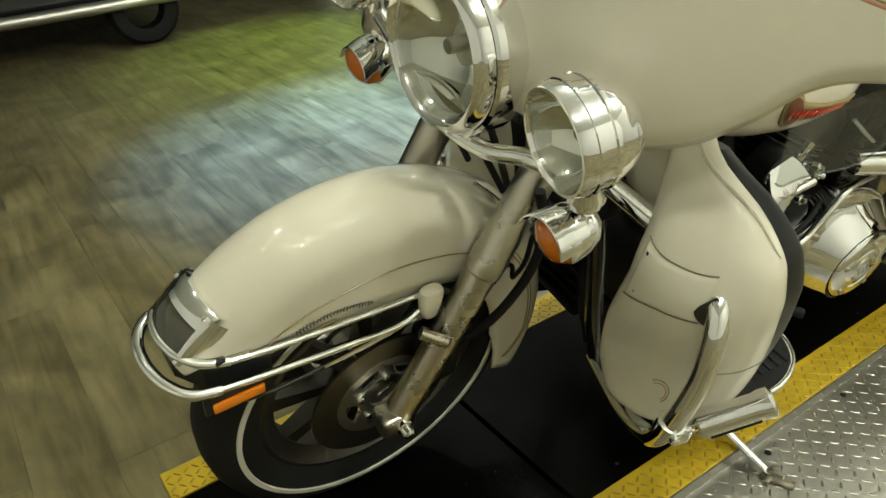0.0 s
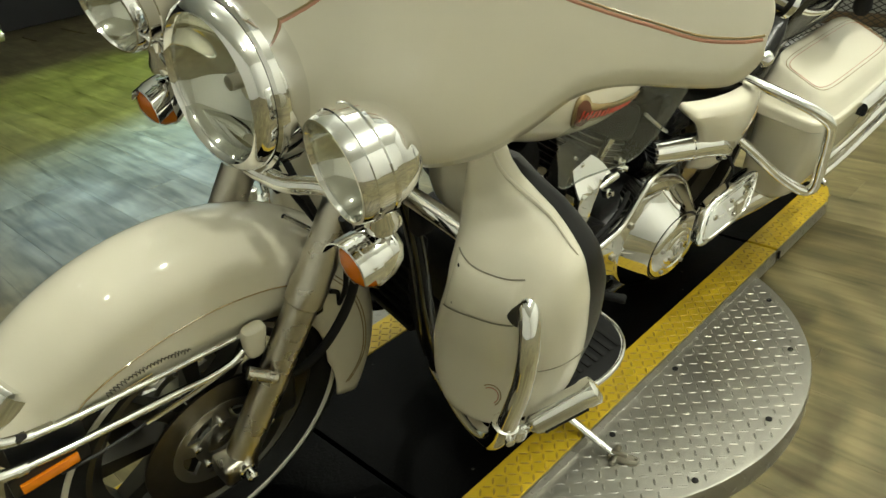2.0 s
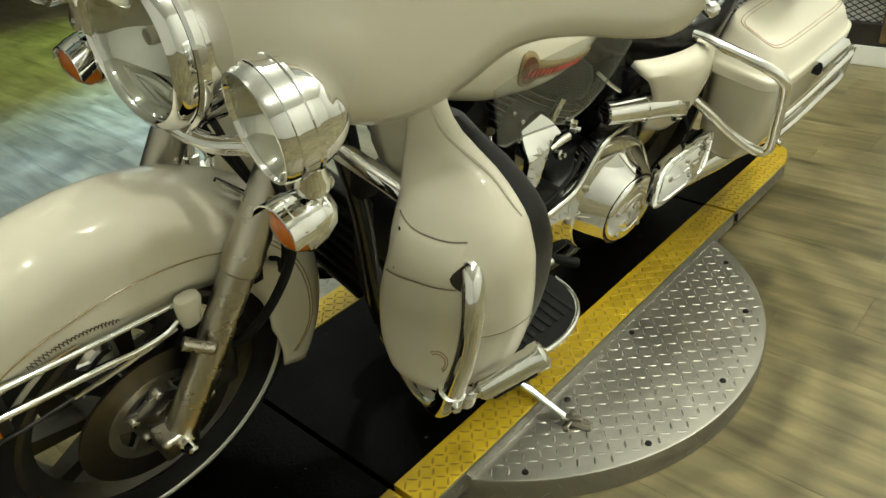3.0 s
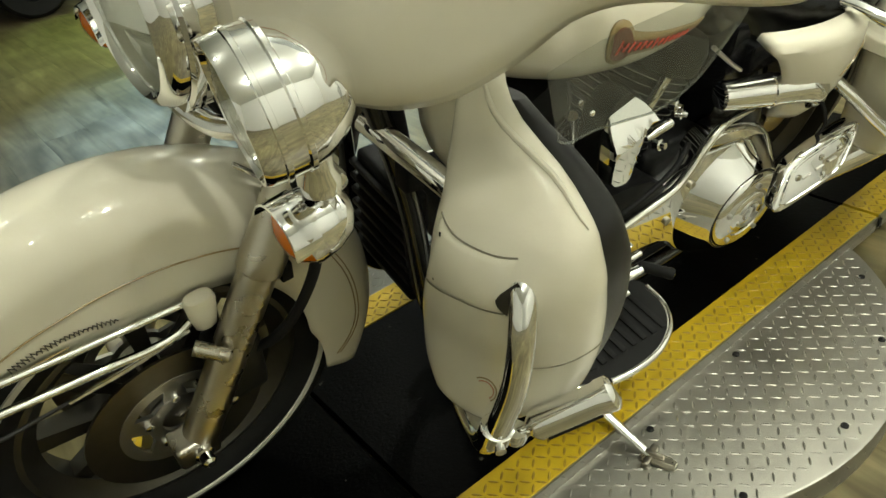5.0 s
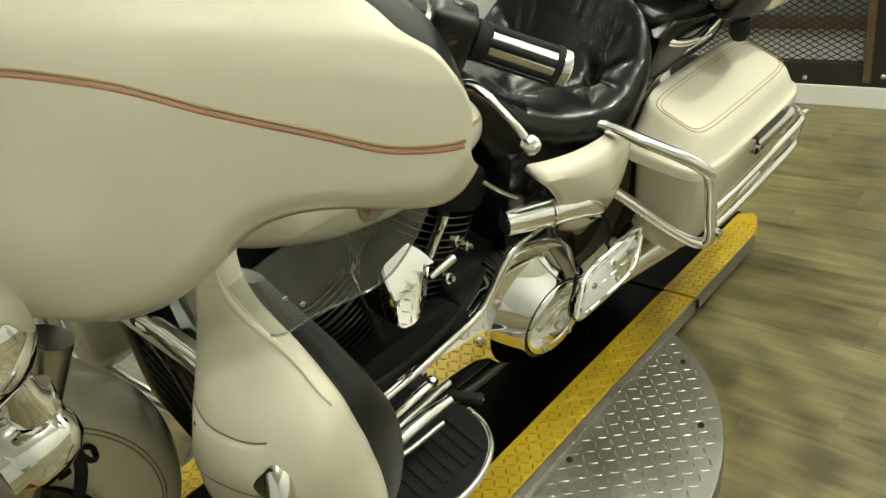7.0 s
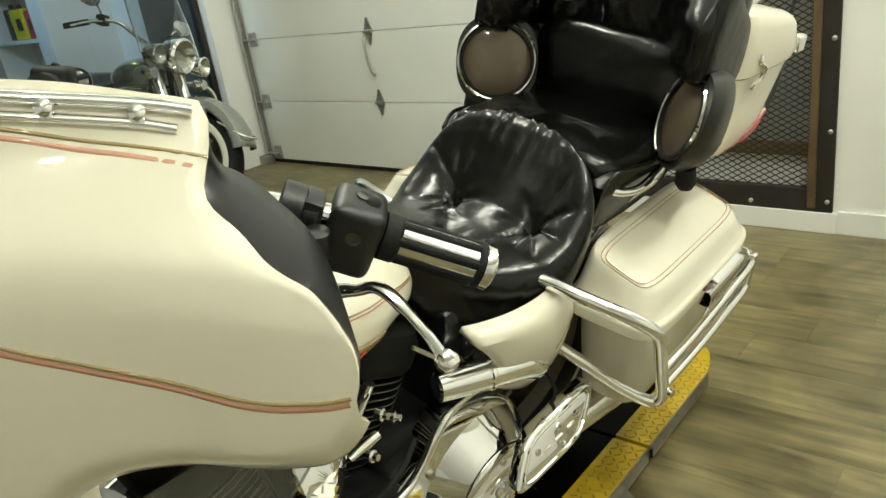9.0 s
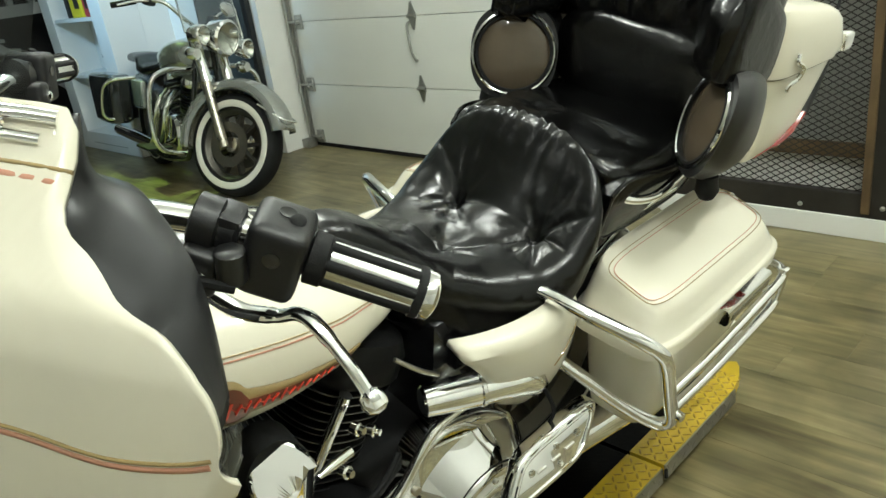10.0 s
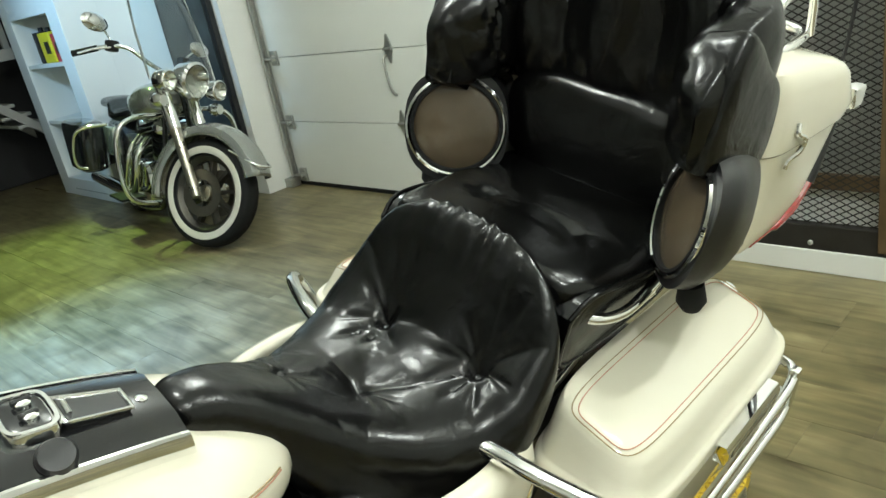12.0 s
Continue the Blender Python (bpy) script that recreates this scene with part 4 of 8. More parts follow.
# thin unreadable script as short strokes
rng = random.Random(5)
for k in range(24):
    u = (k + 0.3) / 24
    d, r = 120.5 - 27.5 * u, 0.293 - 0.045 * u + 0.012 * u * (1 - u)
    h = 0.0022 + 0.0040 * rng.random()
    part("script_stroke", tube([flank(d + 0.6, r - h, 0.0018), flank(d - 0.1, r + h * 0.9, 0.0018), flank(d - 0.7, r - h * 0.7, 0.0018)], 0.0010, 6), RIMGREY, fend, m=STEER)
part("rear_clip", tube([(0.185, CYF - 0.05, 0.735), (0.21, CYF - 0.062, 0.712), (0.245, CYF - 0.066, 0.675)], 0.0045, 10, 6), CHROME, fend, "chrome fender strap", m=STEER)

# ------------------------------------------------ batwing fairing
ZB = [(0, 0.885), (0.10, 0.888), (0.20, 0.895), (0.25, 0.899), (0.307, 0.926), (0.352, 0.974), (0.392, 1.034), (0.421, 1.052), (0.46, 1.063), (0.50, 1.070), (0.538, 1.081), (0.551, 1.094), (0.558, 1.112), (0.560, 1.122)]
ZT = [(0, 1.335), (0.30, 1.318), (0.345, 1.306), (0.368, 1.299), (0.380, 1.282), (0.396, 1.263), (0.420, 1.247), (0.440, 1.240), (0.477, 1.231), (0.513, 1.223), (0.536, 1.208), (0.550, 1.192), (0.558, 1.172), (0.560, 1.160)]
XC = [(0.86, 0.190), (0.95, 0.172), (1.0, 0.175), (1.1, 0.190), (1.2, 0.215), (1.28, 0.250), (1.33, 0.275)]
# sweep of the wings, and how much more the upper edge is swept
SWEEP = [(0, 0), (0.1, 0.0146), (0.2, 0.058), (0.3, 0.131), (0.36, 0.19), (0.40, 0.225), (0.45, 0.262), (0.50, 0.29), (0.54, 0.315), (0.58, 0.345), (0.62, 0.38)]
RAKE = [(1.2, 1.0), (1.225, 1.03), (1.24, 1.16), (1.253, 1.26), (1.265, 1.37), (1.282, 1.48), (1.33, 1.65)]


def fair_x(y, z):
    return lerp_table(XC, z)[0] + lerp_table(SWEEP, abs(y))[0] * lerp_table(RAKE, z)[0]


def fair_out(y, z, lift):
    """A point on the shell, lifted off it squarely."""
    e = 0.002
    gy, gz = (fair_x(y + e, z) - fair_x(y - e, z)) / (2 * e), (fair_x(y, z + e) - fair_x(y, z - e)) / (2 * e)
    k = lift / math.sqrt(1 + gy * gy + gz * gz)
    return Vector((fair_x(y, z) - k, CYF + y + k * gy, z + k * gz))


def fairing():
    cols = []
    n = 128
    for i in range(n + 1):
        u = -1 + 2 * i / n
        y = 0.560 * math.sin(math.pi / 2 * u)
        zb, zt = lerp_table(ZB, abs(y))[0], lerp_table(ZT, abs(y))[0]
        col = []
        m2 = 30
        for k in range(m2 + 1):
            z = zb + (zt - zb) * k / m2
            # rounded lip at the lower and outer edge
            lip = 0.018 * max(0, 1 - (z - zb) / 0.03) ** 2
            col.append((fair_x(y, z) + lip, CYF + y, z))
        cols.append(col)
    return loft(cols, closed=False)


fair = part("fairing", fairing(), CREAM, bike, "glossy cream batwing fairing", m=STEER)
mod = fair.modifiers.new("thickness", "SOLIDIFY")
mod.thickness, mod.offset = 0.006, 0


# pinstripes: a gold and a red line
def fair_stripe(zf, dz, mat, ys, r=0.0017, lift=0.0026):
    for s in (-1, 1):
        pts = [fair_out(s * y, zf(y) + dz, lift) for y in ys]
        part("pinstripe", tube(pts, r, 10), mat, fair, m=STEER)


LOW_LINE = [(0.0, 1.055), (0.05, 1.066), (0.096, 1.098), (0.172, 1.168), (0.237, 1.192), (0.300, 1.186), (0.37, 1.161), (0.44, 1.146), (0.50, 1.140), (0.54, 1.146), (0.568, 1.157)]
TOP_LINE = [(0.0, 1.303), (0.2, 1.299), (0.295, 1.290), (0.34, 1.278), (0.40, 1.266)]
for line, y_end in ((LOW_LINE, 0.557), (TOP_LINE, 0.392)):
    ys = [y_end * k / 60 for k in range(61)]
    fair_stripe(lambda y: lerp_table(line, y)[0], 0.0, STRIPE_GOLD, ys)
    fair_stripe(lambda y: lerp_table(line, y)[0], -0.0046, STRIPE_RED, ys, 0.0045, -0.0007)

# inner fairing, matt black: a rim panel that runs back from the shell's edge, and the dash between
RIM = [(y - 0.0015, lerp_table(ZT, y)[0] - 0.001) for y in [0.5585 - 0.1865 * k / 60 for k in range(61)]]
DEEP = [(0.36, 0.03), (0.38, 0.12), (0.40, 0.42), (0.43, 0.85), (0.46, 1.0), (0.49, 0.97), (0.52, 0.75), (0.545, 0.45), (0.57, 0.12)]
for s in (-1, 1):
    rows = []
    for y, z in RIM:
        x = fair_x(y, z)
        g = lerp_table(DEEP, y)[0]
        rows.append([(x - 0.002, CYF + s * (y - 0.003), z), (x + 0.003, CYF + s * y, z), (x + 0.004 + 0.018 * g, CYF + s * (y - 0.003 - 0.008 * g), z - 0.001), (x + 0.005 + 0.042 * g, CYF + s * (y - 0.005 - 0.028 * g), z), (x + 0.006 + 0.064 * g, CYF + s * (y - 0.008 - 0.054 * g), z - 0.003), (x + 0.006 + 0.076 * g, CYF + s * (y - 0.014 - 0.082 * g), z - 0.012), (x + 0.004 + 0.07 * g, CYF + s * (y - 0.03 - 0.105 * g), z - 0.03), (x + 0.02, CYF + s * (y - 0.18), z - 0.05)])
    for _ in range(45):
        for c in range(2, 8):
            line = [Vector(r[c]) for r in rows]
            for k in range(1, len(rows) - 1):
                rows[k][c] = tuple((line[k - 1] + 2 * line[k] + line[k + 1]) / 4)
    ob = part("inner_fairing", loft(rows, closed=False), INNER, bike, "satin black inner fairing panel", m=STEER)
    mod = ob.modifiers.new("thickness", "SOLIDIFY")
    mod.thickness = 0.004
rows = []
for k in range(9):
    z = 1.05 + 0.195 * k / 8
    w = 0.36 - 0.10 * (k / 8) ** 1.5
    rows.append([(0.545 - 0.05 * (1 - (y / w) ** 2) - 0.02 * k / 8, CYF + y, z) for y in [-w + 2 * w * i / 20 for i in range(21)]])
dash = part("dash_panel", loft(rows, closed=False), BLACK, bike, "matt black dash panel with gauges", m=STEER)
mod = dash.modifiers.new("thickness", "SOLIDIFY")
mod.thickness = 0.006
for y, r in ((-0.055, 0.042), (0.055, 0.042), (-0.14, 0.024), (0.14, 0.024)):
    part("gauge", lathe([(0, r), (0.008, r), (0.010, r * 0.93), (0.006, r * 0.88), (0.006, 0.004)], (0.497, CYF + y, 1.225), (1, 0, 0.25), 28), GLOSSBLACK, dash, m=STEER)

# windscreen with its chrome strip
TOPZ = [(0.0, 1.316), (0.20, 1.312), (0.30, 1.304), (0.345, 1.296), (0.372, 1.289)]
rows = []
for k in range(9):
    row = []
    for i in range(41):
        y = (-0.350 + 0.70 * i / 40) * (1 - 0.10 * (k / 8) ** 2)
        base = Vector((fair_x(y, lerp_table(TOPZ, abs(y))[0]) + 0.006, CYF + y, lerp_table(TOPZ, abs(y))[0]))
        row.append(base + Vector((0.42, 0, 1.0)) * (0.31 * k / 8 * (1 - 0.25 * (y / 0.35) ** 4)))
    rows.append(row)
ws = part("windscreen", loft(rows, closed=False), SCREEN, bike, "lightly tinted acrylic windscreen", m=STEER)
ws.visible_shadow = False
for dz, r in ((0.004, 0.0065), (-0.007, 0.005)):
    pts = [fair_out(y, lerp_table(TOPZ, abs(y))[0] + dz, 0.003) for y in [-0.366 + 0.732 * k / 60 for k in range(61)]]
    part("trim_strip", tube(pts, r, 10, flat=0.8), CHROME, ws, "chrome windscreen strip", m=STEER)
for s in (-1, 1):
    for y in (0.20, 0.31, 0.345):
        q = fair_out(s * y, lerp_table(TOPZ, y)[0] - 0.002, 0.007)
        part("trim_screw", lathe([(0, 0.007), (0.004, 0.006), (0.006, 0.003)], q, fair_out(s * y, lerp_table(TOPZ, y)[0] - 0.002, 0.02) - q, 12), CHROME, ws, m=STEER)

# headlamp
HL = Vector((0.122, CYF - 0.004, 0.968))
hl = part("headlamp", lathe([(0.10, 0.110), (0.06, 0.120), (0.02, 0.124), (0.0, 0.123), (-0.012, 0.116), (-0.016, 0.107), (-0.010, 0.101), (0.0, 0.099)], HL, (1, 0, 0), 64, False, False), CHROME, bike, "round headlamp in a chrome shell", m=STEER)
part("reflector", lathe([(-0.004, 0.100), (0.012, 0.092), (0.032, 0.072), (0.046, 0.048), (0.054, 0.022), (0.056, 0.002)], HL, (1, 0, 0), 48, False, False), REFLECTOR, hl, m=STEER)
part("bulb_shield", lathe([(0.016, 0.003), (0.018, 0.011), (0.022, 0.012), (0.05, 0.012)], HL, (1, 0, 0), 20), SATIN, hl, m=STEER)
part("lens", lathe([(-0.017, 0.002), (-0.0165, 0.03), (-0.013, 0.066), (-0.008, 0.101)], HL, (1, 0, 0), 48, False, False), BULBGLASS, hl, "clear glass lens", m=STEER).visible_shadow = False
part("visor_ring", lathe([(0.030, 0.124), (0.026, 0.130), (0.014, 0.130), (0.010, 0.125)], HL, (1, 0, 0), 64, True), CHROME, hl, m=STEER)

# passing lamps
for s in (-1, 1):
    P = Vector((0.142, CYF + s * 0.275, 0.984))
    ax = Vector((1, s * 0.16, 0.16)).normalized()
    body = [(0.080 * math.sin(a), 0.0725 * math.cos(a) ** 0.9) for a in [math.pi / 2 * 0.985 * (1 - k / 10) for k in range(10)]]
    pl = part("passing_lamp", lathe(body + [(0.014, 0.0722), (0.013, 0.0742), (0.008, 0.0745), (0.006, 0.0728), (-0.010, 0.0728), (-0.011, 0.0750), (-0.016, 0.0750), (-0.017, 0.0730), (-0.030, 0.0715), (-0.036, 0.0690), (-0.036, 0.065), (-0.030, 0.063)], P, ax, 56, False, False), CHROME, bike, "chrome passing lamp", m=STEER)
    part("reflector", lathe([(-0.030, 0.064), (-0.010, 0.059), (0.010, 0.043), (0.022, 0.024), (0.026, 0.002)], P, ax, 40, False, False), REFLECTOR, pl, m=STEER)
    part("bulb_shield", lathe([(-0.004, 0.003), (-0.002, 0.008), (0.02, 0.009)], P, ax, 14), RIMGREY, pl, m=STEER)
    part("lens", lathe([(-0.039, 0.002), (-0.038, 0.025), (-0.034, 0.05), (-0.030, 0.064)], P, ax, 40, False, False), BULBGLASS, pl, "clear glass lens", m=STEER).visible_shadow = False
    part("mount_stem", lathe([(0, 0.020), (0.03, 0.018), (0.045, 0.024), (0.06, 0.024)], P + Vector((0.040, 0, -0.068)), (0.12, -s * 0.05, -1), 20), CHROME, pl, m=STEER)
    # turn signal below
    T = Vector((0.166, CYF + s * 0.265, 0.800))
    TX = Vector((1, s * 0.20, 0.36)).normalized()
    ts = part("turn_signal", lathe([(0.060, 0.004), (0.057, 0.018), (0.045, 0.032), (0.024, 0.041), (0.0, 0.044), (-0.006, 0.043), (-0.006, 0.04)], T, TX, 40), CHROME, bike, "chrome bullet turn signal with amber lens", m=STEER)
    part("lens", lathe([(-0.032, 0.003), (-0.030, 0.018), (-0.022, 0.032), (-0.008, 0.040), (-0.004, 0.041)], T, TX, 36), AMBER, ts, "amber lens", m=STEER)
    bm = bmesh.new()
    rings = []
    for k in range(13):
        a = math.pi * (0.06 + 0.88 * k / 12)
        rings.append([T + TX * xx + Vector((0, rr * math.cos(a), rr * math.sin(a))) for xx, rr in ((0.0, 0.0455), (-0.034, 0.0475), (-0.035, 0.0455), (0.0, 0.0435))])
    part("visor", loft(rings), CHROME, ts, "chrome visor", m=STEER)
    part("stem", tube([T + Vector((0.035, 0, 0.03)), T + Vector((0.038, -s * 0.004, 0.075))], [0.017, 0.014], 16), CHROME, ts, m=STEER)
    part("stem_bolt", lathe([(0, 0.014), (0.008, 0.014), (0.012, 0.008)], T + Vector((0.036, s * 0.012, 0.062)), (-0.4, s, 0), 16), CHROME, ts, m=STEER)
# lamp bar
pts = [(0.190, -0.272, 0.890), (0.175, -0.17, 0.868), (0.150, -0.10, 0.848), (0.140, 0, 0.845), (0.150, 0.10, 0.848), (0.175, 0.17, 0.868), (0.190, 0.272, 0.890)]
part("lamp_bar", tube([(x, CYF + y, z) for x, y, z in pts], 0.014, 14, 8), CHROME, bike, "chrome lamp bar", m=STEER)
bm = loft([[(x, CYF + y * 0.5, z) for y, z in ((-0.16, 0.86), (-0.19, 0.88), (-0.2, 0.90), (0.2, 0.90), (0.19, 0.88), (0.16, 0.86))] for x in (0.13, 0.20)])
part("lamp_bracket", bm, CHROME, bike, "chrome nacelle under the headlamp", m=STEER)
# brake hoses and loom behind the left leg
part("brake_hose", tube([(0.205, CYF - 0.175, 0.80), (0.222, CYF - 0.185, 0.72), (0.225, CYF - 0.172, 0.62), (0.20, CYF - 0.150, 0.52), (0.165, CYF - 0.125, 0.45), (0.13, CYF - 0.10, 0.42)], 0.0085, 10, 8), RUBBER, bike, "black rubber brake hose", m=STEER)
part("brake_hose", tube([(0.215, CYF - 0.17, 0.70), (0.232, CYF - 0.150, 0.62), (0.250, CYF - 0.115, 0.545), (0.262, CYF - 0.098, 0.525), (0.262, CYF - 0.094, 0.545), (0.245, CYF - 0.095, 0.56)], 0.0045, 8, 8), RUBBER, bike, m=STEER)
part("hose_bracket", box((0.205, CYF - 0.100, 0.525), (0.225, CYF - 0.088, 0.560), 0.003), RUBBER, bike, m=STEER)
for y0, y1 in ((-0.03, -0.055), (-0.085, -0.075), (0.06, 0.045)):
    part("brake_hose", tube([(0.17, CYF + y0, 0.87), (0.195, CYF + y0 - 0.01, 0.80), (0.245, CYF + y1, 0.70)], 0.006, 8, 8), RUBBER, bike, m=STEER)

# handlebar
for s in (-1, 1):
    HM = STEER if s < 0 else STEER @ Matrix.Translation((0.078, -0.075, -0.090))
    hb = part("handlebar", tube([(0.40, CYF + s * 0.06, 1.02), (0.45, CYF + s * 0.16, 1.13), (0.57, CYF + s * 0.27, 1.172), (0.655, CYF + s * 0.350, 1.166), (0.735, CYF + s * 0.447, 1.132)], 0.0125, 14, 8), CHROME, bike, "chrome handlebar", m=HM)
    g0, g1 = Vector((0.712, CYF + s * 0.418, 1.140)), Vector((0.782, CYF + s * 0.500, 1.106))
    d = (g1 - g0).normalized()
    gl = (g1 - g0).length
    part("grip", lathe([(0, 0.016), (0.004, 0.0200), (gl - 0.016, 0.0205), (gl - 0.012, 0.0225), (gl - 0.003, 0.0225), (gl, 0.018), (gl + 0.003, 0.01)], g0, d, 32), CHROME, hb, "chrome grip with black rubber bands", m=HM)
    sd = d.cross(Vector((0, 0, 1))).normalized()
    ud = sd.cross(d)
    part("grip_collar", lathe([(-0.003, 0.016), (-0.001, 0.0235), (0.013, 0.0235), (0.016, 0.0205)], g0, d, 28), RUBBER, hb, m=HM)
    part("grip_end", lathe([(gl - 0.020, 0.0205), (gl - 0.019, 0.0235), (gl - 0.012, 0.0235), (gl - 0.011, 0.021)], g0, d, 28), RUBBER, hb, m=HM)
    for k in range(7):
        a = 2 * math.pi * k / 7 + 0.5
        o = (sd * math.cos(a) + ud * math.sin(a)) * 0.0182
        part("rubber_band", tube([g0 + d * 0.014 + o, g0 + d * (gl - 0.018) + o], 0.0052, 10), RUBBER, hb, m=HM)
    c = g0 - d * 0.035
    frame_m = Matrix.Translation(c) @ d.to_track_quat("X", "Z").to_matrix().to_4x4()
    part("switch_housing", box((-0.020, -0.028, -0.042), (0.032, 0.030, 0.031), 0.013, 4), BLACK, hb, "black switch housing", m=HM @ frame_m)
    part("switch_recess", lathe([(0, 0.0075), (0.0015, 0.0075), (0.001, 0.005)], (0.006, -0.0275, 0.004), (0, -1, 0), 18), GLOSSBLACK, hb, m=HM @ frame_m)
    part("switch_recess", lathe([(0, 0.0075), (0.0015, 0.0075), (0.001, 0.005)], (0.006, 0.006, 0.0305), (0, 0, 1), 18), GLOSSBLACK, hb, m=HM @ frame_m)
    part("perch", lathe([(-0.062, 0.012), (-0.058, 0.019), (-0.030, 0.020), (-0.026, 0.017)], (0, 0, 0), (1, 0, 0), 22), BLACK, hb, "black lever perch", m=HM @ frame_m)
    part("perch_arm", box((-0.066, -0.036, -0.052), (-0.030, 0.012, -0.008), 0.009, 3), BLACK, hb, m=HM @ frame_m)
    part("perch_bolt", lathe([(0, 0.007), (0.004, 0.007), (0.006, 0.004)], (-0.045, -0.037, -0.028), (0, -1, 0.1), 14), CHROME, hb, m=HM @ frame_m)
    part("cable", tube([c + Vector((-0.045, s * 0.01, -0.02)), c + Vector((-0.10, -s * 0.03, 0.0)), c + Vector((-0.16, -s * 0.10, -0.02)), c + Vector((-0.22, -s * 0.16, -0.06))], 0.0045, 8, 6), RUBBER, hb, m=HM)
    part("switch_button", lathe([(0, 0.007), (0.005, 0.007), (0.007, 0.004)], (0.016, 0.0, 0.028), (0, -0.3, 1), 14), RUBBER, hb, m=HM @ frame_m)
    part("switch_rocker", box((-0.012, 0.024, -0.012), (0.012, 0.034, 0.006), 0.003, 2), RUBBER, hb, m=HM @ frame_m)
    part("lever_pivot", lathe([(-0.016, 0.010), (-0.014, 0.013), (0.014, 0.013), (0.016, 0.010)], c + Vector((-0.040, 0, -0.004)), (0, 0, 1), 16), BLACK, hb, m=HM)
    part("clamp_block", box((-0.050, -0.016, -0.018), (-0.026, 0.018, 0.020), 0.006, 2), BLACK, hb, m=HM @ frame_m)
    part("clamp", lathe([(-0.012, 0.020), (-0.010, 0.024), (0.010, 0.024), (0.012, 0.020)], c - d * 0.055, d, 20), BLACK, hb, m=HM)
    # lever, forward of the grip
    le = Vector((0.693, CYF + s * 0.519, 1.055))
    lb = Vector((0.692, CYF + s * 0.486, 1.078))
    pts = [Vector((0.655, CYF + s * 0.335, 1.085)), Vector((0.664, CYF + s * 0.372, 1.080)), Vector((0.677, CYF + s * 0.412, 1.090)), Vector((0.688, CYF + s * 0.440, 1.100)), lb, le]
    part("lever", tube(spline(pts, 6), [0.0095] * 12 + [0.0080] * 10 + [0.0065] * 9, 12, flat=0.7), CHROME, hb, "polished hand lever", m=HM)
    part("lever_ball", lathe([(-0.011, 0.004), (-0.007, 0.010), (0, 0.012), (0.007, 0.010), (0.011, 0.004)], le, (le - lb).normalized(), 18), CHROME, hb, m=HM)

# ------------------------------------------------ leg shields (lower fairings)
# z, inner y, outer y, front x, rear x
LOW = [(0.33, 0.293, 0.343, 0.395, 0.449), (0.345, 0.275, 0.368, 0.372, 0.462), (0.38, 0.245, 0.402, 0.341, 0.486), (0.43, 0.213, 0.430, 0.335, 0.507), (0.50, 0.206, 0.438, 0.333, 0.512), (0.58, 0.222, 0.442, 0.326, 0.506),
       (0.66, 0.236, 0.442, 0.331, 0.488), (0.73, 0.234, 0.429, 0.358, 0.466), (0.79, 0.212, 0.369, 0.400, 0.458), (0.84, 0.198, 0.266, 0.425, 0.468), (0.88, 0.188, 0.228, 0.444, 0.484), (0.92, 0.184, 0.218, 0.461, 0.505)]


def low_pt(s, z, w, lift=0.0):
    yi, yo, xf, xr = lerp_table(LOW, z)
    cx, cy, a, b = (xf + xr) / 2, (yi + yo) / 2, (xr - xf) / 2 + lift, (yo - yi) / 2 + lift
    c, sn = math.cos(w), math.sin(w)
    e = 2.5
    x = cx + a * math.copysign(abs(c) ** (2 / e), c)
    y = cy + b * math.copysign(abs(sn) ** (2 / e), sn)
    return (x + 0.30 * (y - yi), s * y, z)


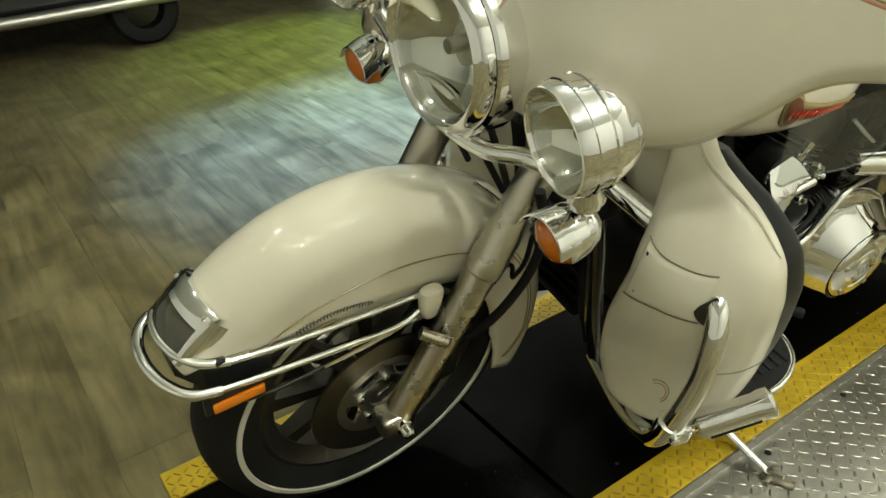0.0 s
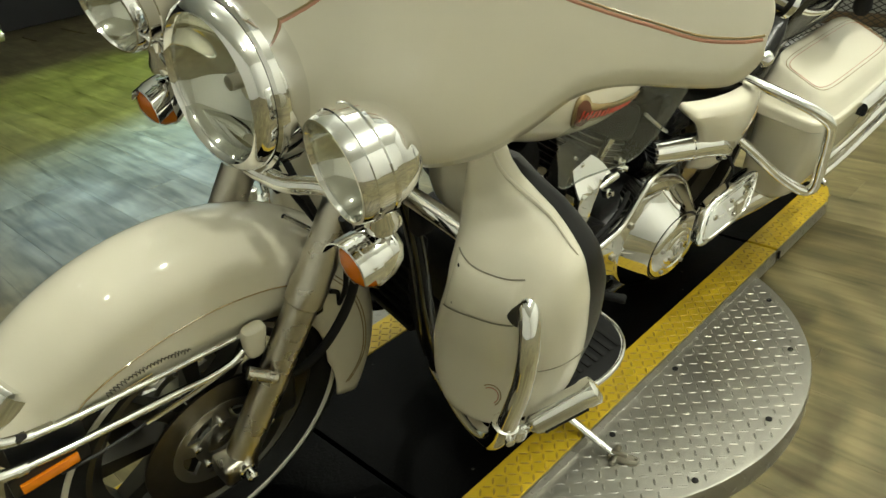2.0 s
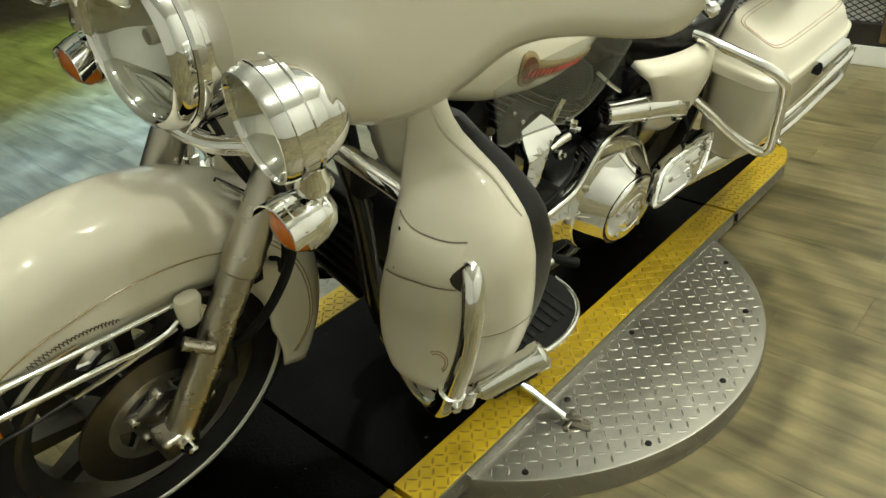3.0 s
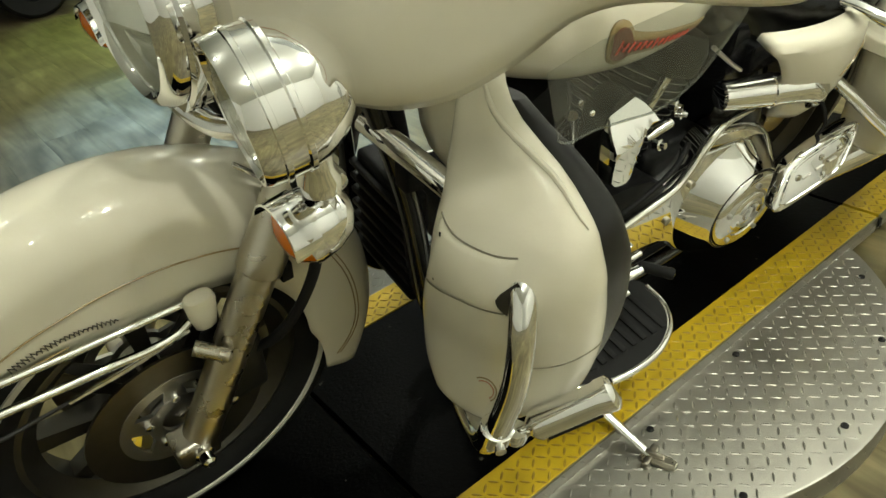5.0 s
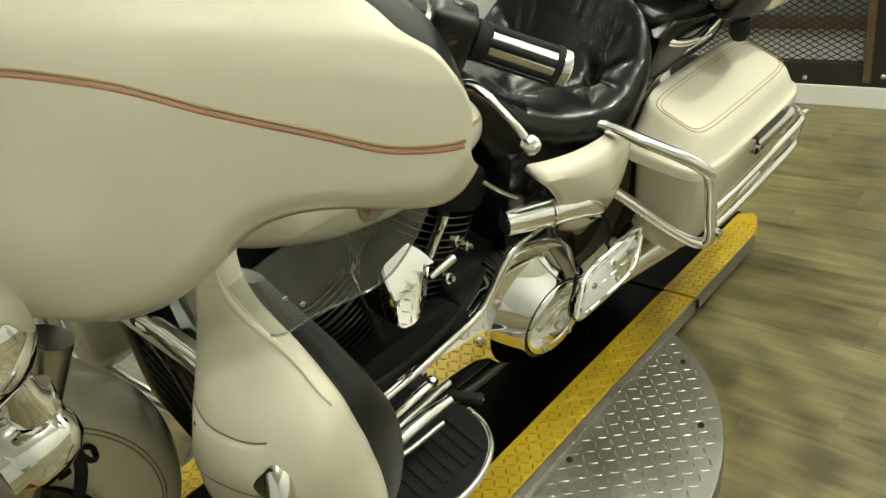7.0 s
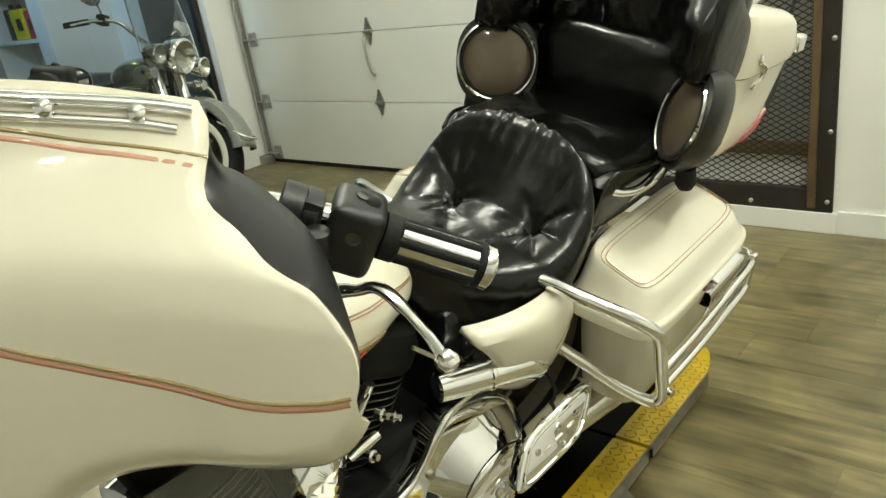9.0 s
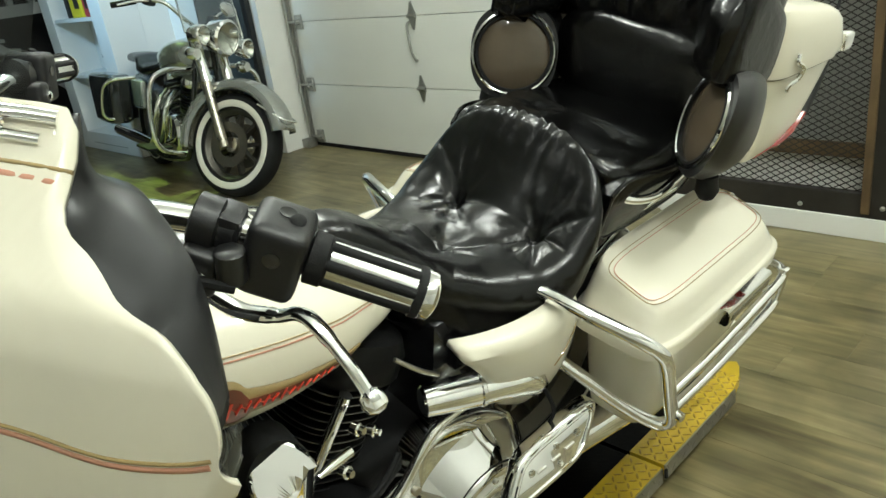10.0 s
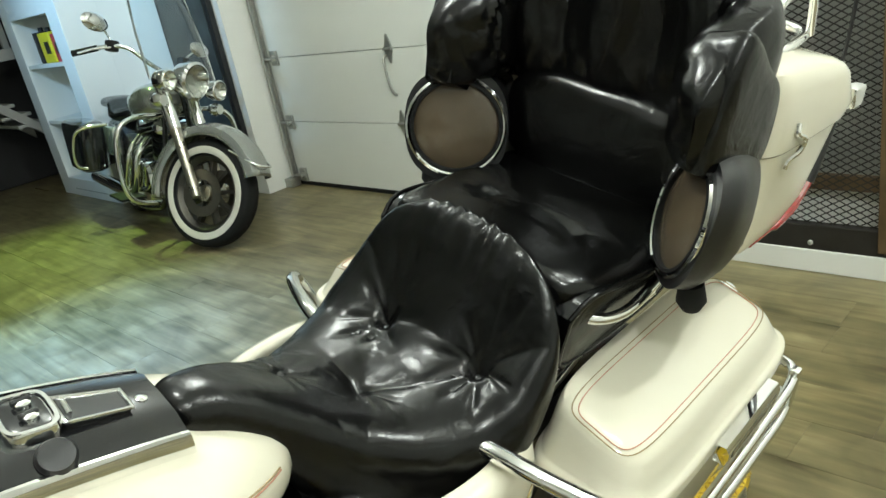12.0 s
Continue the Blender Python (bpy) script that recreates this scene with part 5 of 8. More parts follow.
for s in (-1, 1):
    zs = [0.33, 0.334, 0.341, 0.352, 0.366] + [0.38 + 0.015 * k for k in range(36)] + [0.92]
    lf = part("leg_shield", loft([[low_pt(s, z, 2 * math.pi * k / 48) for k in range(48)] for z in zs]), CREAM, bike, "cream leg shield with vent panel")
    # seams of the vent panel, wrapped on the front face
    def seam(zw, r=0.0014, lift=0.0002, mat=SEAM):
        part("seam", tube([low_pt(s, z, w, lift) for z, w in zw], r, 6), mat, lf)
    W = lambda d: radians(d)
    def top_line(k):
        return 0.722 - 0.012 * math.sin(math.pi * min(1, k / 9))
    def bottom_line(k):
        return 0.606 + 0.004 * k
    turn = lambda k: W(222 - 7.3 * k)
    seam([(top_line(k * 0.75), turn(k * 0.75)) for k in range(13)])
    seam([(bottom_line(k * 0.75), turn(k * 0.75)) for k in range(13)])
    seam([(0.532 + 0.006 * math.sin(math.pi * k / 12), W(140 - 6.0 * k)) for k in range(13)])
    rows = []
    for k in range(19):
        kk = k * 0.5
        z0, z1 = bottom_line(kk), top_line(kk)
        edge = min(1.0, k / 2.0, (18 - k) / 2.0)
        rows.append([low_pt(s, z0 + (z1 - z0) * v, turn(kk), 0.0042 * edge * e - 0.0006) for v, e in ((0.01, 0), (0.05, 0.8), (0.12, 1), (0.5, 1), (0.88, 1), (0.95, 0.8), (0.99, 0))])
    part("vent_panel", loft(rows, closed=False), CREAM, lf, "raised cream vent panel")
    for z, w in ((0.700, 212), (0.632, 208)):
        p = Vector(low_pt(s, z, W(w), -0.001))
        q = Vector(low_pt(s, z, W(w), 0.01))
        part("screw", lathe([(0, 0.005), (0.003, 0.005), (0.0045, 0.003)], p, q - p, 10), RUBBER, lf)
    # pinstripe ring low on the face
    for r2, mat in ((0.0, STRIPE_GOLD), (0.012, STRIPE_RED)):
        pts = []
        for k in range(17):
            a = math.pi * (0.25 + 1.0 * k / 16)
            pts.append(low_pt(s, 0.448 + (0.028 - r2 * 0.6) * math.sin(a), W(163 + (9 - r2 * 180) * math.cos(a)), 0.0004))
        part("pinstripe", tube(pts, 0.0011, 6), mat, lf)
    # black patch paints the shaded opening where the guard bar comes out
    ringp = [low_pt(s, 0.664 + (0.034 if math.sin(a) > 0 else 0.020) * math.sin(a), W(150 + 13 * math.cos(a) * (1 - 0.75 * max(0, math.sin(a)) ** 1.5) + 2 * math.sin(a)), 0.0052) for a in [2 * math.pi * k / 20 for k in range(20)]]
    bm = bmesh.new()
    cvert = bm.verts.new(low_pt(s, 0.668, W(150), 0.0046))
    vs = [bm.verts.new(q) for q in ringp]
    for k in range(20):
        bm.faces.new((cvert, vs[k], vs[(k + 1) % 20]))
    part("bar_opening_shade", bm, GLOSSBLACK, lf, "black patch painting the shaded opening")
    # black storage pocket behind
    bk = loft([[(x + 0.030 + 0.032 * math.sin(math.pi * min(1, max(0, (zz - 0.46) / 0.40))), y * 0.995, z) for x, y, z in [low_pt(s, zz, 2 * math.pi * k / 40, -0.010) for k in range(40)]] for zz in [0.42 + 0.020 * k for k in range(22)]])
    part("rear_pocket", bk, BLACK, lf, "black pocket behind the shield")
    # raised ridge near the rear edge of the shield
    part("edge_lip", tube([low_pt(s, z, W(lerp_table([(0.75, 84), (0.77, 92), (0.80, 100), (0.82, 114), (0.845, 132), (0.88, 140)], z)[0]), 0.001) for z in [0.755 + 0.011 * k for k in range(12)]], [0.0015 + 0.0030 * math.sin(math.pi * k / 11) for k in range(12)], 8), CREAM, lf)

    rows = [[(0.452 + 0.02 * v - 0.10 * (z - 0.69), s * (y0 + (0.225 - y0) * v), z) for v in (0, 0.25, 0.5, 0.75, 1)] for z, y0 in ((0.690, 0.190), (0.712, 0.125), (0.74, 0.108), (0.78, 0.104), (0.83, 0.108), (0.88, 0.12))]
    ob = part("inner_panel", loft(rows, closed=False), CREAM, lf, "cream inner wing of the shield")
    mod = ob.modifiers.new("thickness", "SOLIDIFY")
    mod.thickness = 0.005

    # engine guard
    gb = part("engine_guard", tube([(0.385, s * 0.05, 0.735), (0.42, s * 0.20, 0.705), (0.432, s * 0.300, 0.690), (0.428, s * 0.350, 0.690), (0.404, s * 0.392, 0.680), (0.388, s * 0.416, 0.648), (0.381, s * 0.427, 0.605), (0.374, s * 0.432, 0.545), (0.362, s * 0.430, 0.480), (0.357, s * 0.422, 0.432), (0.362, s * 0.392, 0.372), (0.40, s * 0.30, 0.31), (0.47, s * 0.14, 0.26)], 0.0185, 18, 8), CHROME, bike, "chrome engine guard bar")
    part("clamp", lathe([(-0.014, 0.0215), (-0.012, 0.0245), (0.012, 0.0245), (0.014, 0.0215)], (0.358, s * 0.423, 0.440), (-0.10, -s * 0.10, -1), 24), CHROME, gb)
    part("clamp_bolt", lathe([(0, 0.008), (0.012, 0.008), (0.014, 0.005)], (0.350, s * 0.442, 0.438), (-0.5, s, 0), 12), CHROME, gb)
    # highway peg
    a, b = Vector((0.420, s * 0.436, 0.416)), Vector((0.508, s * 0.484, 0.484))
    d = (b - a).normalized()
    pg = part("highway_peg", lathe([(-0.045, 0.010), (-0.01, 0.011), (0, 0.021), (0.006, 0.0235), (0.10, 0.0235), (0.108, 0.026), (0.124, 0.026), (0.130, 0.018)], a, d, 28), CHROME, bike, "chrome highway peg with rubber")
    sd = d.cross(Vector((0, 0, 1))).normalized()
    ud = sd.cross(d)
    for an in (1.25, 1.75):
        o = (sd * math.cos(math.pi * an) + ud * math.sin(math.pi * an)) * 0.0225
        part("rubber_pad", tube([a + d * 0.012 + o, a + d * 0.098 + o], 0.005, 8), RUBBER, pg)
    part("peg_joint", lathe([(0, 0.016), (0.012, 0.018), (0.024, 0.016)], a - d * 0.03 + Vector((0, 0, -0.012)), (0, 0, 1), 18), CHROME, pg)

    # rider floorboard
    pts = [(0.60, 0.205), (0.585, 0.27), (0.60, 0.325), (0.66, 0.36), (0.74, 0.370), (0.81, 0.360), (0.865, 0.330), (0.895, 0.285), (0.90, 0.235), (0.885, 0.205)]
    sp = [Vector((x, s * y, 0)) for x, y in pts]
    fb = part("floorboard", loft([[(p.x, p.y, z) for p in spline(sp, 5)] for z in (0.232, 0.245)]), RUBBER, bike, "black ribbed floorboard with chrome rim")
    part("rim", tube([(p.x, p.y + s * 0.004, 0.241) for p in spline(sp[1:-1], 6)], 0.007, 10), CHROME, fb, "chrome rim")
    for k in range(9):
        x = 0.635 + 0.026 * k
        part("rib", box((x, min(s * 0.225, s * 0.335), 0.245), (x + 0.012, max(s * 0.225, s * 0.335), 0.249), 0.0015), RUBBER, fb)

# clear wind deflectors under the fairing
for s in (-1, 1):
    rows = []
    for k in range(41):
        u = k / 40
        x = 0.432 + 0.206 * u
        zt = 0.985 + 0.055 * u
        zb = 0.873 + 0.012 * max(0, 1 - u / 0.12) ** 2 + 0.016 * u + 0.105 * max(0, (u - 0.55) / 0.45) ** 2.4
        y = 0.386 + 0.040 * max(0, (u - 0.25) / 0.75) ** 1.2
        rows.append([(x - 0.40 * (zt - zb) * t * (1 - u) ** 2, s * (y + 0.012 * t), zb + (zt - zb) * t) for t in (0, 0.02, 0.33, 0.66, 1)])
    df = part("wind_deflector", loft(rows, closed=False), DEFLECT, bike, "smoky clear plastic wind deflector")
    df.visible_shadow = False
    part("deflector_edge", tube([r[0] for r in rows], 0.0016, 6), CLEAR, df)
    for x, z in ((0.455, 0.925), (0.475, 0.905)):
        part("deflector_screw", lathe([(0, 0.0035), (0.002, 0.003), (0.003, 0.001)], (x, s * 0.388, z), (0, s, 0), 12), CHROME, df)

# ------------------------------------------------ frame and engine
for s in (-1, 1):
    part("frame_tube", tube([(0.36, s * 0.05, 0.90), (0.42, s * 0.10, 0.62), (0.45, s * 0.14, 0.34), (0.52, s * 0.15, 0.20), (0.75, s * 0.15, 0.17), (1.15, s * 0.15, 0.18), (1.25, s * 0.14, 0.40), (1.22, s * 0.12, 0.66)], 0.018, 14, 8), GLOSSBLACK, bike, "gloss black frame tube")
part("steering_head", lathe([(0, 0.04), (0.02, 0.045), (0.22, 0.045), (0.24, 0.04)], (0.30, CYF, 0.80), (0.45, 0, 0.89), 28), GLOSSBLACK, bike)
part("crankcase", loft([[(x, y, z) for x, z in supring(28, 0.80, 0.33, 0.20 * k, 0.13 * k, 3)] for y, k in ((-0.17, 0.86), (-0.16, 1), (0.16, 1), (0.17, 0.86))]), ENGINE, bike, "black engine case")
part("gearbox", box((0.95, -0.13, 0.24), (1.22, 0.15, 0.47), 0.03, 3), ENGINE, bike, "black gearbox")
part("oil_pan", box((0.62, -0.12, 0.165), (1.2, 0.12, 0.23), 0.02, 3), ENGINE, bike)
part("oil_cooler", box((0.435, -0.085, 0.34), (0.475, 0.085, 0.58), 0.012, 3), ENGINE, bike, "black oil cooler block")
for k in range(7):
    zc = 0.37 + 0.030 * k
    part("cooler_fin", box((0.424, -0.090, zc), (0.438, 0.090, zc + 0.010), 0.003), ENGINE, bike)
part("horn_block", loft([[(x, -0.11 + v, 0.665 + u) for u, v in supring(20, 0, 0, r, r, 3)] for x, r in ((0.40, 0.018), (0.405, 0.026), (0.43, 0.028), (0.45, 0.02))]), RUBBER, bike, "black round horn")
part("loom", tube([(0.42, -0.06, 0.80), (0.425, -0.085, 0.70), (0.435, -0.092, 0.58), (0.44, -0.09, 0.44), (0.46, -0.12, 0.30)], 0.013, 10, 6), RUBBER, bike, "black cable loom")


def cylinder(x, tilt, name):
    d = Vector((math.sin(radians(tilt)), 0, math.cos(radians(tilt))))
    base = Vector((x, 0, 0.44))
    cy = part(name, lathe([(0, 0.062), (0.20, 0.062)], base, d, 32), ENGINE, bike, "black finned cylinder")
    side = Vector((0, 1, 0))
    fwd = d.cross(side)
    for k in range(13):
        c = base + d * (0.012 + 0.0155 * k)
        wide = 0.088 if k < 8 else 0.096
        bm = bmesh.new()
        ring = [c + fwd * u + side * v for u, v in supring(40, 0, 0, wide, wide + 0.022, 2.8)]
        add_loft(bm, [[q - d * 0.0016 for q in ring], [q + d * 0.0016 for q in ring]])
        part("fin", bm, ENGINE, cy)
        ring2 = [c + fwd * u + side * v for u, v in supring(40, 0, 0, wide + 0.0008, wide + 0.0228, 2.8)]
        bm = bmesh.new()
        add_loft(bm, [[q - d * 0.0010 for q in ring2], [q + d * 0.0010 for q in ring2]])
        part("fin_edge", bm, FINEDGE, cy, "bare machined fin edge")
    c = base + d * 0.225
    bm = loft([[c + d * h + fwd * u + side * v for u, v in supring(36, 0, 0, 0.10 * k, 0.125 * k, 3)] for h, k in ((-0.015, 0.95), (-0.005, 1), (0.035, 1), (0.06, 0.9), (0.066, 0.75))])
    part("rocker_cover", bm, ENGINE, cy, "black rocker cover")


cylinder(0.755, -22, "front_cylinder")
cylinder(0.905, 24, "rear_cylinder")

# chrome horn cover between the cylinders
HORN = spline([Vector((x, 0, z)) for x, z in ((0.748, 0.560), (0.741, 0.600), (0.738, 0.645), (0.744, 0.678), (0.762, 0.701), (0.786, 0.706), (0.812, 0.692), (0.830, 0.664), (0.838, 0.630), (0.834, 0.580), (0.826, 0.558), (0.792, 0.540), (0.764, 0.544), (0.748, 0.560))], 3)[:-1]


def horn_face(x, z, y):
    """Folded face: leans back above the crease and turns away at the rear edge."""
    fold = 0.628 + 0.35 * (x - 0.74)
    return y + 0.75 * max(0, z - fold) + 0.55 * max(0, x - 0.798) * (z < fold) + 0.10 * max(0, fold - z)


mid = Vector((0.788, 0, 0.622))
bm = bmesh.new()
add_loft(bm, [[(q.x, -0.150, q.z) for q in HORN]] + [[(mid.x + (q.x - mid.x) * k, horn_face(mid.x + (q.x - mid.x) * k, mid.z + (q.z - mid.z) * k, -0.222 + d), mid.z + (q.z - mid.z) * k) for q in HORN] for k, d in ((1.0, 0.012), (0.985, 0.004), (0.95, 0.0), (0.75, 0), (0.5, 0), (0.25, 0), (0.02, 0))])
part("horn_cover", bm, CHROME, bike, "chrome horn cover with a folded face", smooth=False)
part("horn_shell", loft([[(mid.x + (q.x - mid.x) * 1.04, y, mid.z + (q.z - mid.z) * 1.04) for q in HORN] for y in (-0.135, -0.185)]), RUBBER, bike)
part("horn_stud", tube([(0.845, -0.19, 0.600), (0.872, -0.187, 0.603), (0.908, -0.185, 0.606)], [0.005, 0.0085, 0.0085], 10), CHROME, bike)
for k in range(2):
    part("pushrod_tube", tube([(0.79 + 0.07 * k, -0.10, 0.44), (0.72 + 0.22 * k, -0.13, 0.66)], 0.011, 12), CHROME, bike, "chrome tube")

# primary cover: long flat case with a round clutch bulge
DC = Vector((1.182, -0.205, 0.305))
path = [(0.60, 0.322, 0.036), (0.66, 0.324, 0.044), (0.80, 0.328, 0.050), (0.94, 0.334, 0.058), (1.02, 0.342, 0.088), (1.08, 0.345, 0.150), (1.15, 0.330, 0.168), (1.25, 0.306, 0.150), (1.32, 0.302, 0.08)]
bm = bmesh.new()
top = [Vector((x, 0, z + h)) for x, z, h in path]
bot = [Vector((x, 0, z - h)) for x, z, h in path]
outline = spline([(0.56, 0, 0.322)] + top + [(1.342, 0, 0.30)], 5) + spline([(1.342, 0, 0.30)] + bot[::-1] + [(0.56, 0, 0.322)], 5)[1:-1]
cen = Vector((0.96, 0, 0.305))
add_loft(bm, [[(cen.x + (p.x - cen.x) * k, y, cen.z + (p.z - cen.z) * k) for p in outline] for y, k in ((-0.12, 1.0), (-0.158, 1.0), (-0.168, 0.985), (-0.174, 0.955))])
prim = part("primary_cover", bm, CHROME, bike, "polished chrome primary cover")
part("clutch_bulge", lathe([(-0.030, 0.160), (-0.012, 0.150), (0.036, 0.1065), (0.041, 0.103), (0.043, 0.101), (0.0432, 0.096)], (DC.x, -0.186, DC.z), (0, -1, 0), 64), CHROME, prim)
dcov = part("derby_cover", lathe([(0.043, 0.0955), (0.046, 0.0945), (0.052, 0.090), (0.055, 0.080), (0.0555, 0.060), (0.053, 0.057), (0.053, 0.050), (0.0565, 0.046), (0.058, 0.02), (0.058, 0.004)], (DC.x, -0.186, DC.z), (0, -1, 0), 64), CHROME, prim, "chrome round clutch cover with raised emblem")
part("gasket_line", lathe([(0.0418, 0.1005), (0.0440, 0.1005), (0.0440, 0.0965), (0.0418, 0.0965)], (DC.x, -0.186, DC.z), (0, -1, 0), 64, True), RUBBER, prim)
for k in range(5):
    a = radians(90 + 72 * k)
    part("cover_screw", lathe([(0.052, 0.007), (0.059, 0.006), (0.060, 0.003)], (DC.x + 0.073 * math.cos(a), -0.186, DC.z + 0.073 * math.sin(a)), (0, -1, 0), 12), ALLOY, dcov)
bm = bmesh.new()
for a0, a1, rr in ((200, 340, 0.034), (20, 160, 0.034), (-60, 60, 0.016), (120, 240, 0.016)):
    add_tube(bm, [(DC.x + rr * math.cos(radians(a)), -0.2435, DC.z + rr * math.sin(radians(a))) for a in range(a0, a1 + 1, 10)], 0.0035, 8)
part("emblem_relief", bm, ALLOY, dcov, "raised emblem")
for x, z in ((1.048, 0.396), (0.905, 0.388), (0.80, 0.372), (0.66, 0.360), (0.70, 0.288), (0.85, 0.290), (1.0, 0.322), (1.22, 0.425)):
    part("cover_bolt", lathe([(0, 0.009), (0.008, 0.009), (0.010, 0.005)], (x, -0.171, z), (0, -1, 0), 12), SATIN, prim)
part("ridge", tube([(0.66, -0.172, 0.330), (0.70, -0.174, 0.345), (0.786, -0.176, 0.362), (0.894, -0.178, 0.388), (0.985, -0.177, 0.408), (1.025, -0.175, 0.440), (1.055, -0.173, 0.480), (1.085, -0.170, 0.508), (1.12, -0.166, 0.518), (1.205, -0.155, 0.508)], [0.005] * 6 + [0.0095] * 40 + [0.008] * 9, 10, 6), CHROME, prim, "polished upper rib")

# shift linkage, lever and peg
part("shift_rod", tube([(0.60, -0.245, 0.345), (0.80, -0.24, 0.363), (0.845, -0.24, 0.370)], 0.0065, 10), CHROME, bike, "chrome shift rod")
sl = part("shift_lever", tube([(0.62, -0.25, 0.335), (0.70, -0.258, 0.348), (0.76, -0.264, 0.362), (0.82, -0.268, 0.366)], [0.017, 0.016, 0.013, 0.009], 14, flat=0.7), CHROME, bike, "chrome shift lever")
part("peg", lathe([(-0.005, 0.007), (0, 0.0105), (0.05, 0.0105), (0.055, 0.012), (0.062, 0.010)], (0.825, -0.262, 0.366), (0.62, -0.72, -0.1), 18), RUBBER, sl, "black rubber shift peg")
part("peg_cap", lathe([(0.058, 0.004), (0.062, 0.006), (0.064, 0.003)], (0.825, -0.262, 0.366), (0.62, -0.72, -0.1), 12), CHROME, sl)
part("lever_arm", tube([(0.64, -0.235, 0.365), (0.72, -0.243, 0.400), (0.79, -0.243, 0.412)], [0.006, 0.012, 0.010], 12, flat=0.6), CHROME, sl)
part("arm_joint", lathe([(-0.008, 0.009), (0, 0.012), (0.008, 0.009)], (0.796, -0.245, 0.413), (0.2, -1, 0), 14), CHROME, sl)
part("pivot", lathe([(0, 0.02), (0.03, 0.02), (0.034, 0.012)], (0.62, -0.225, 0.320), (0, -1, 0), 20), CHROME, sl)
part("lower_bracket", tube([(0.60, -0.24, 0.300), (0.70, -0.262, 0.300), (0.80, -0.27, 0.315)], 0.005, 8, 6), ALLOY, bike)

# exhaust crossover shield
part("heat_shield", lathe([(0.0, 0.022), (0.004, 0.027), (0.06, 0.030), (0.10, 0.031), (0.102, 0.033), (0.108, 0.033), (0.110, 0.031), (0.18, 0.030)], (1.068, -0.160, 0.588), (0.93, -0.36, 0.0), 28), CHROME, bike, "chrome exhaust heat shield")
part("heat_shield_elbow", tube([(1.200, -0.212, 0.588), (1.235, -0.224, 0.586), (1.264, -0.230, 0.574), (1.280, -0.226, 0.552), (1.286, -0.210, 0.53)], [0.0300, 0.0305, 0.029, 0.025, 0.018], 24, 0), CHROME, bike, "chrome exhaust elbow")
for x, y, z, dx, dy, dz in ((0.93, -0.16, 0.62, 0.3, -1, 0.2), (0.965, -0.15, 0.585, 0.5, -1, 0.1), (0.90, -0.17, 0.555, 0.2, -1, 0.3)):
    part("engine_bolt", lathe([(0, 0.011), (0.012, 0.011), (0.014, 0.007), (0.022, 0.006)], (x, y, z), (dx, dy, dz), 12), CHROME, bike)
part("breather_rod", tube([(1.02, -0.15, 0.70), (1.06, -0.165, 0.665), (1.095, -0.17, 0.64)], 0.004, 8, 4), ALLOY, bike)
part("primary_cable", tube([(0.70, -0.17, 0.40), (0.84, -0.185, 0.43), (0.96, -0.18, 0.47), (1.02, -0.16, 0.50)], 0.006, 8, 6), RUBBER, bike, "black cable")
part("cable", tube([(1.285, -0.235, 0.56), (1.30, -0.262, 0.50), (1.30, -0.25, 0.44)], 0.004, 6, 6), RUBBER, bike)
for s in (-1, 1):
    part("muffler", lathe([(0, 0.030), (0.10, 0.038), (0.30, 0.046), (0.72, 0.048), (0.74, 0.044), (0.74, 0.034), (0.50, 0.032)], (1.30, s * 0.200, 0.275), (1, s * 0.05, 0.012), 32), CHROME, bike, "chrome muffler")

# tank
def tank():
    rows = []
    prof = [(0.40, 0.03, 0.86, 0.90), (0.43, 0.085, 0.835, 0.925), (0.50, 0.142, 0.798, 0.945), (0.60, 0.174, 0.752, 0.948), (0.70, 0.184, 0.722, 0.940), (0.80, 0.185, 0.712, 0.922), (0.90, 0.176, 0.722, 0.895), (0.98, 0.150, 0.738, 0.868), (1.04, 0.120, 0.740, 0.842), (1.08, 0.080, 0.748, 0.816), (1.092, 0.03, 0.765, 0.795)]
    xs = [0.40 + 0.692 * k / 44 for k in range(45)]
    for x in xs:
        w, zb, zt = lerp_table(prof, x)
        ring = []
        for k in range(40):
            a = 2 * math.pi * k / 40
            c, sn = math.cos(a), math.sin(a)
            zz = (zb + zt) / 2 + (zt - zb) / 2 * math.copysign(abs(sn) ** 0.82, sn)
            yy = w * math.copysign(abs(c) ** 0.72, c)
            yy *= 1.0 + 0.10 * (0.3 - sn) * 0.5 if sn < 0.3 else 1 - 0.10 * (sn - 0.3)
            ring.append((x, yy, zz))
        rows.append(ring)
    return loft(rows)


tk = part("fuel_tank", tank(), CREAM, bike, "cream fuel tank with badges and pinstripes")
TANKP = [(0.50, 0.142, 0.798, 0.945), (0.60, 0.174, 0.752, 0.948), (0.70, 0.184, 0.722, 0.940), (0.80, 0.185, 0.712, 0.922), (0.90, 0.176, 0.722, 0.895), (0.98, 0.150, 0.738, 0.868), (1.04, 0.120, 0.740, 0.842), (1.08, 0.08, 0.748, 0.816)]


def tank_pt(x, sn, s, lift=0.002):
    w, zb, zt = lerp_table(TANKP, x)
    c = math.sqrt(max(0, 1 - sn * sn))
    zz = (zb + zt) / 2 + (zt - zb) / 2 * math.copysign(abs(sn) ** 0.82, sn)
    yy = w * abs(c) ** 0.72
    yy *= 1.0 + 0.10 * (0.3 - sn) * 0.5 if sn < 0.3 else 1 - 0.10 * (sn - 0.3)
    return (x, s * (yy + lift), zz)


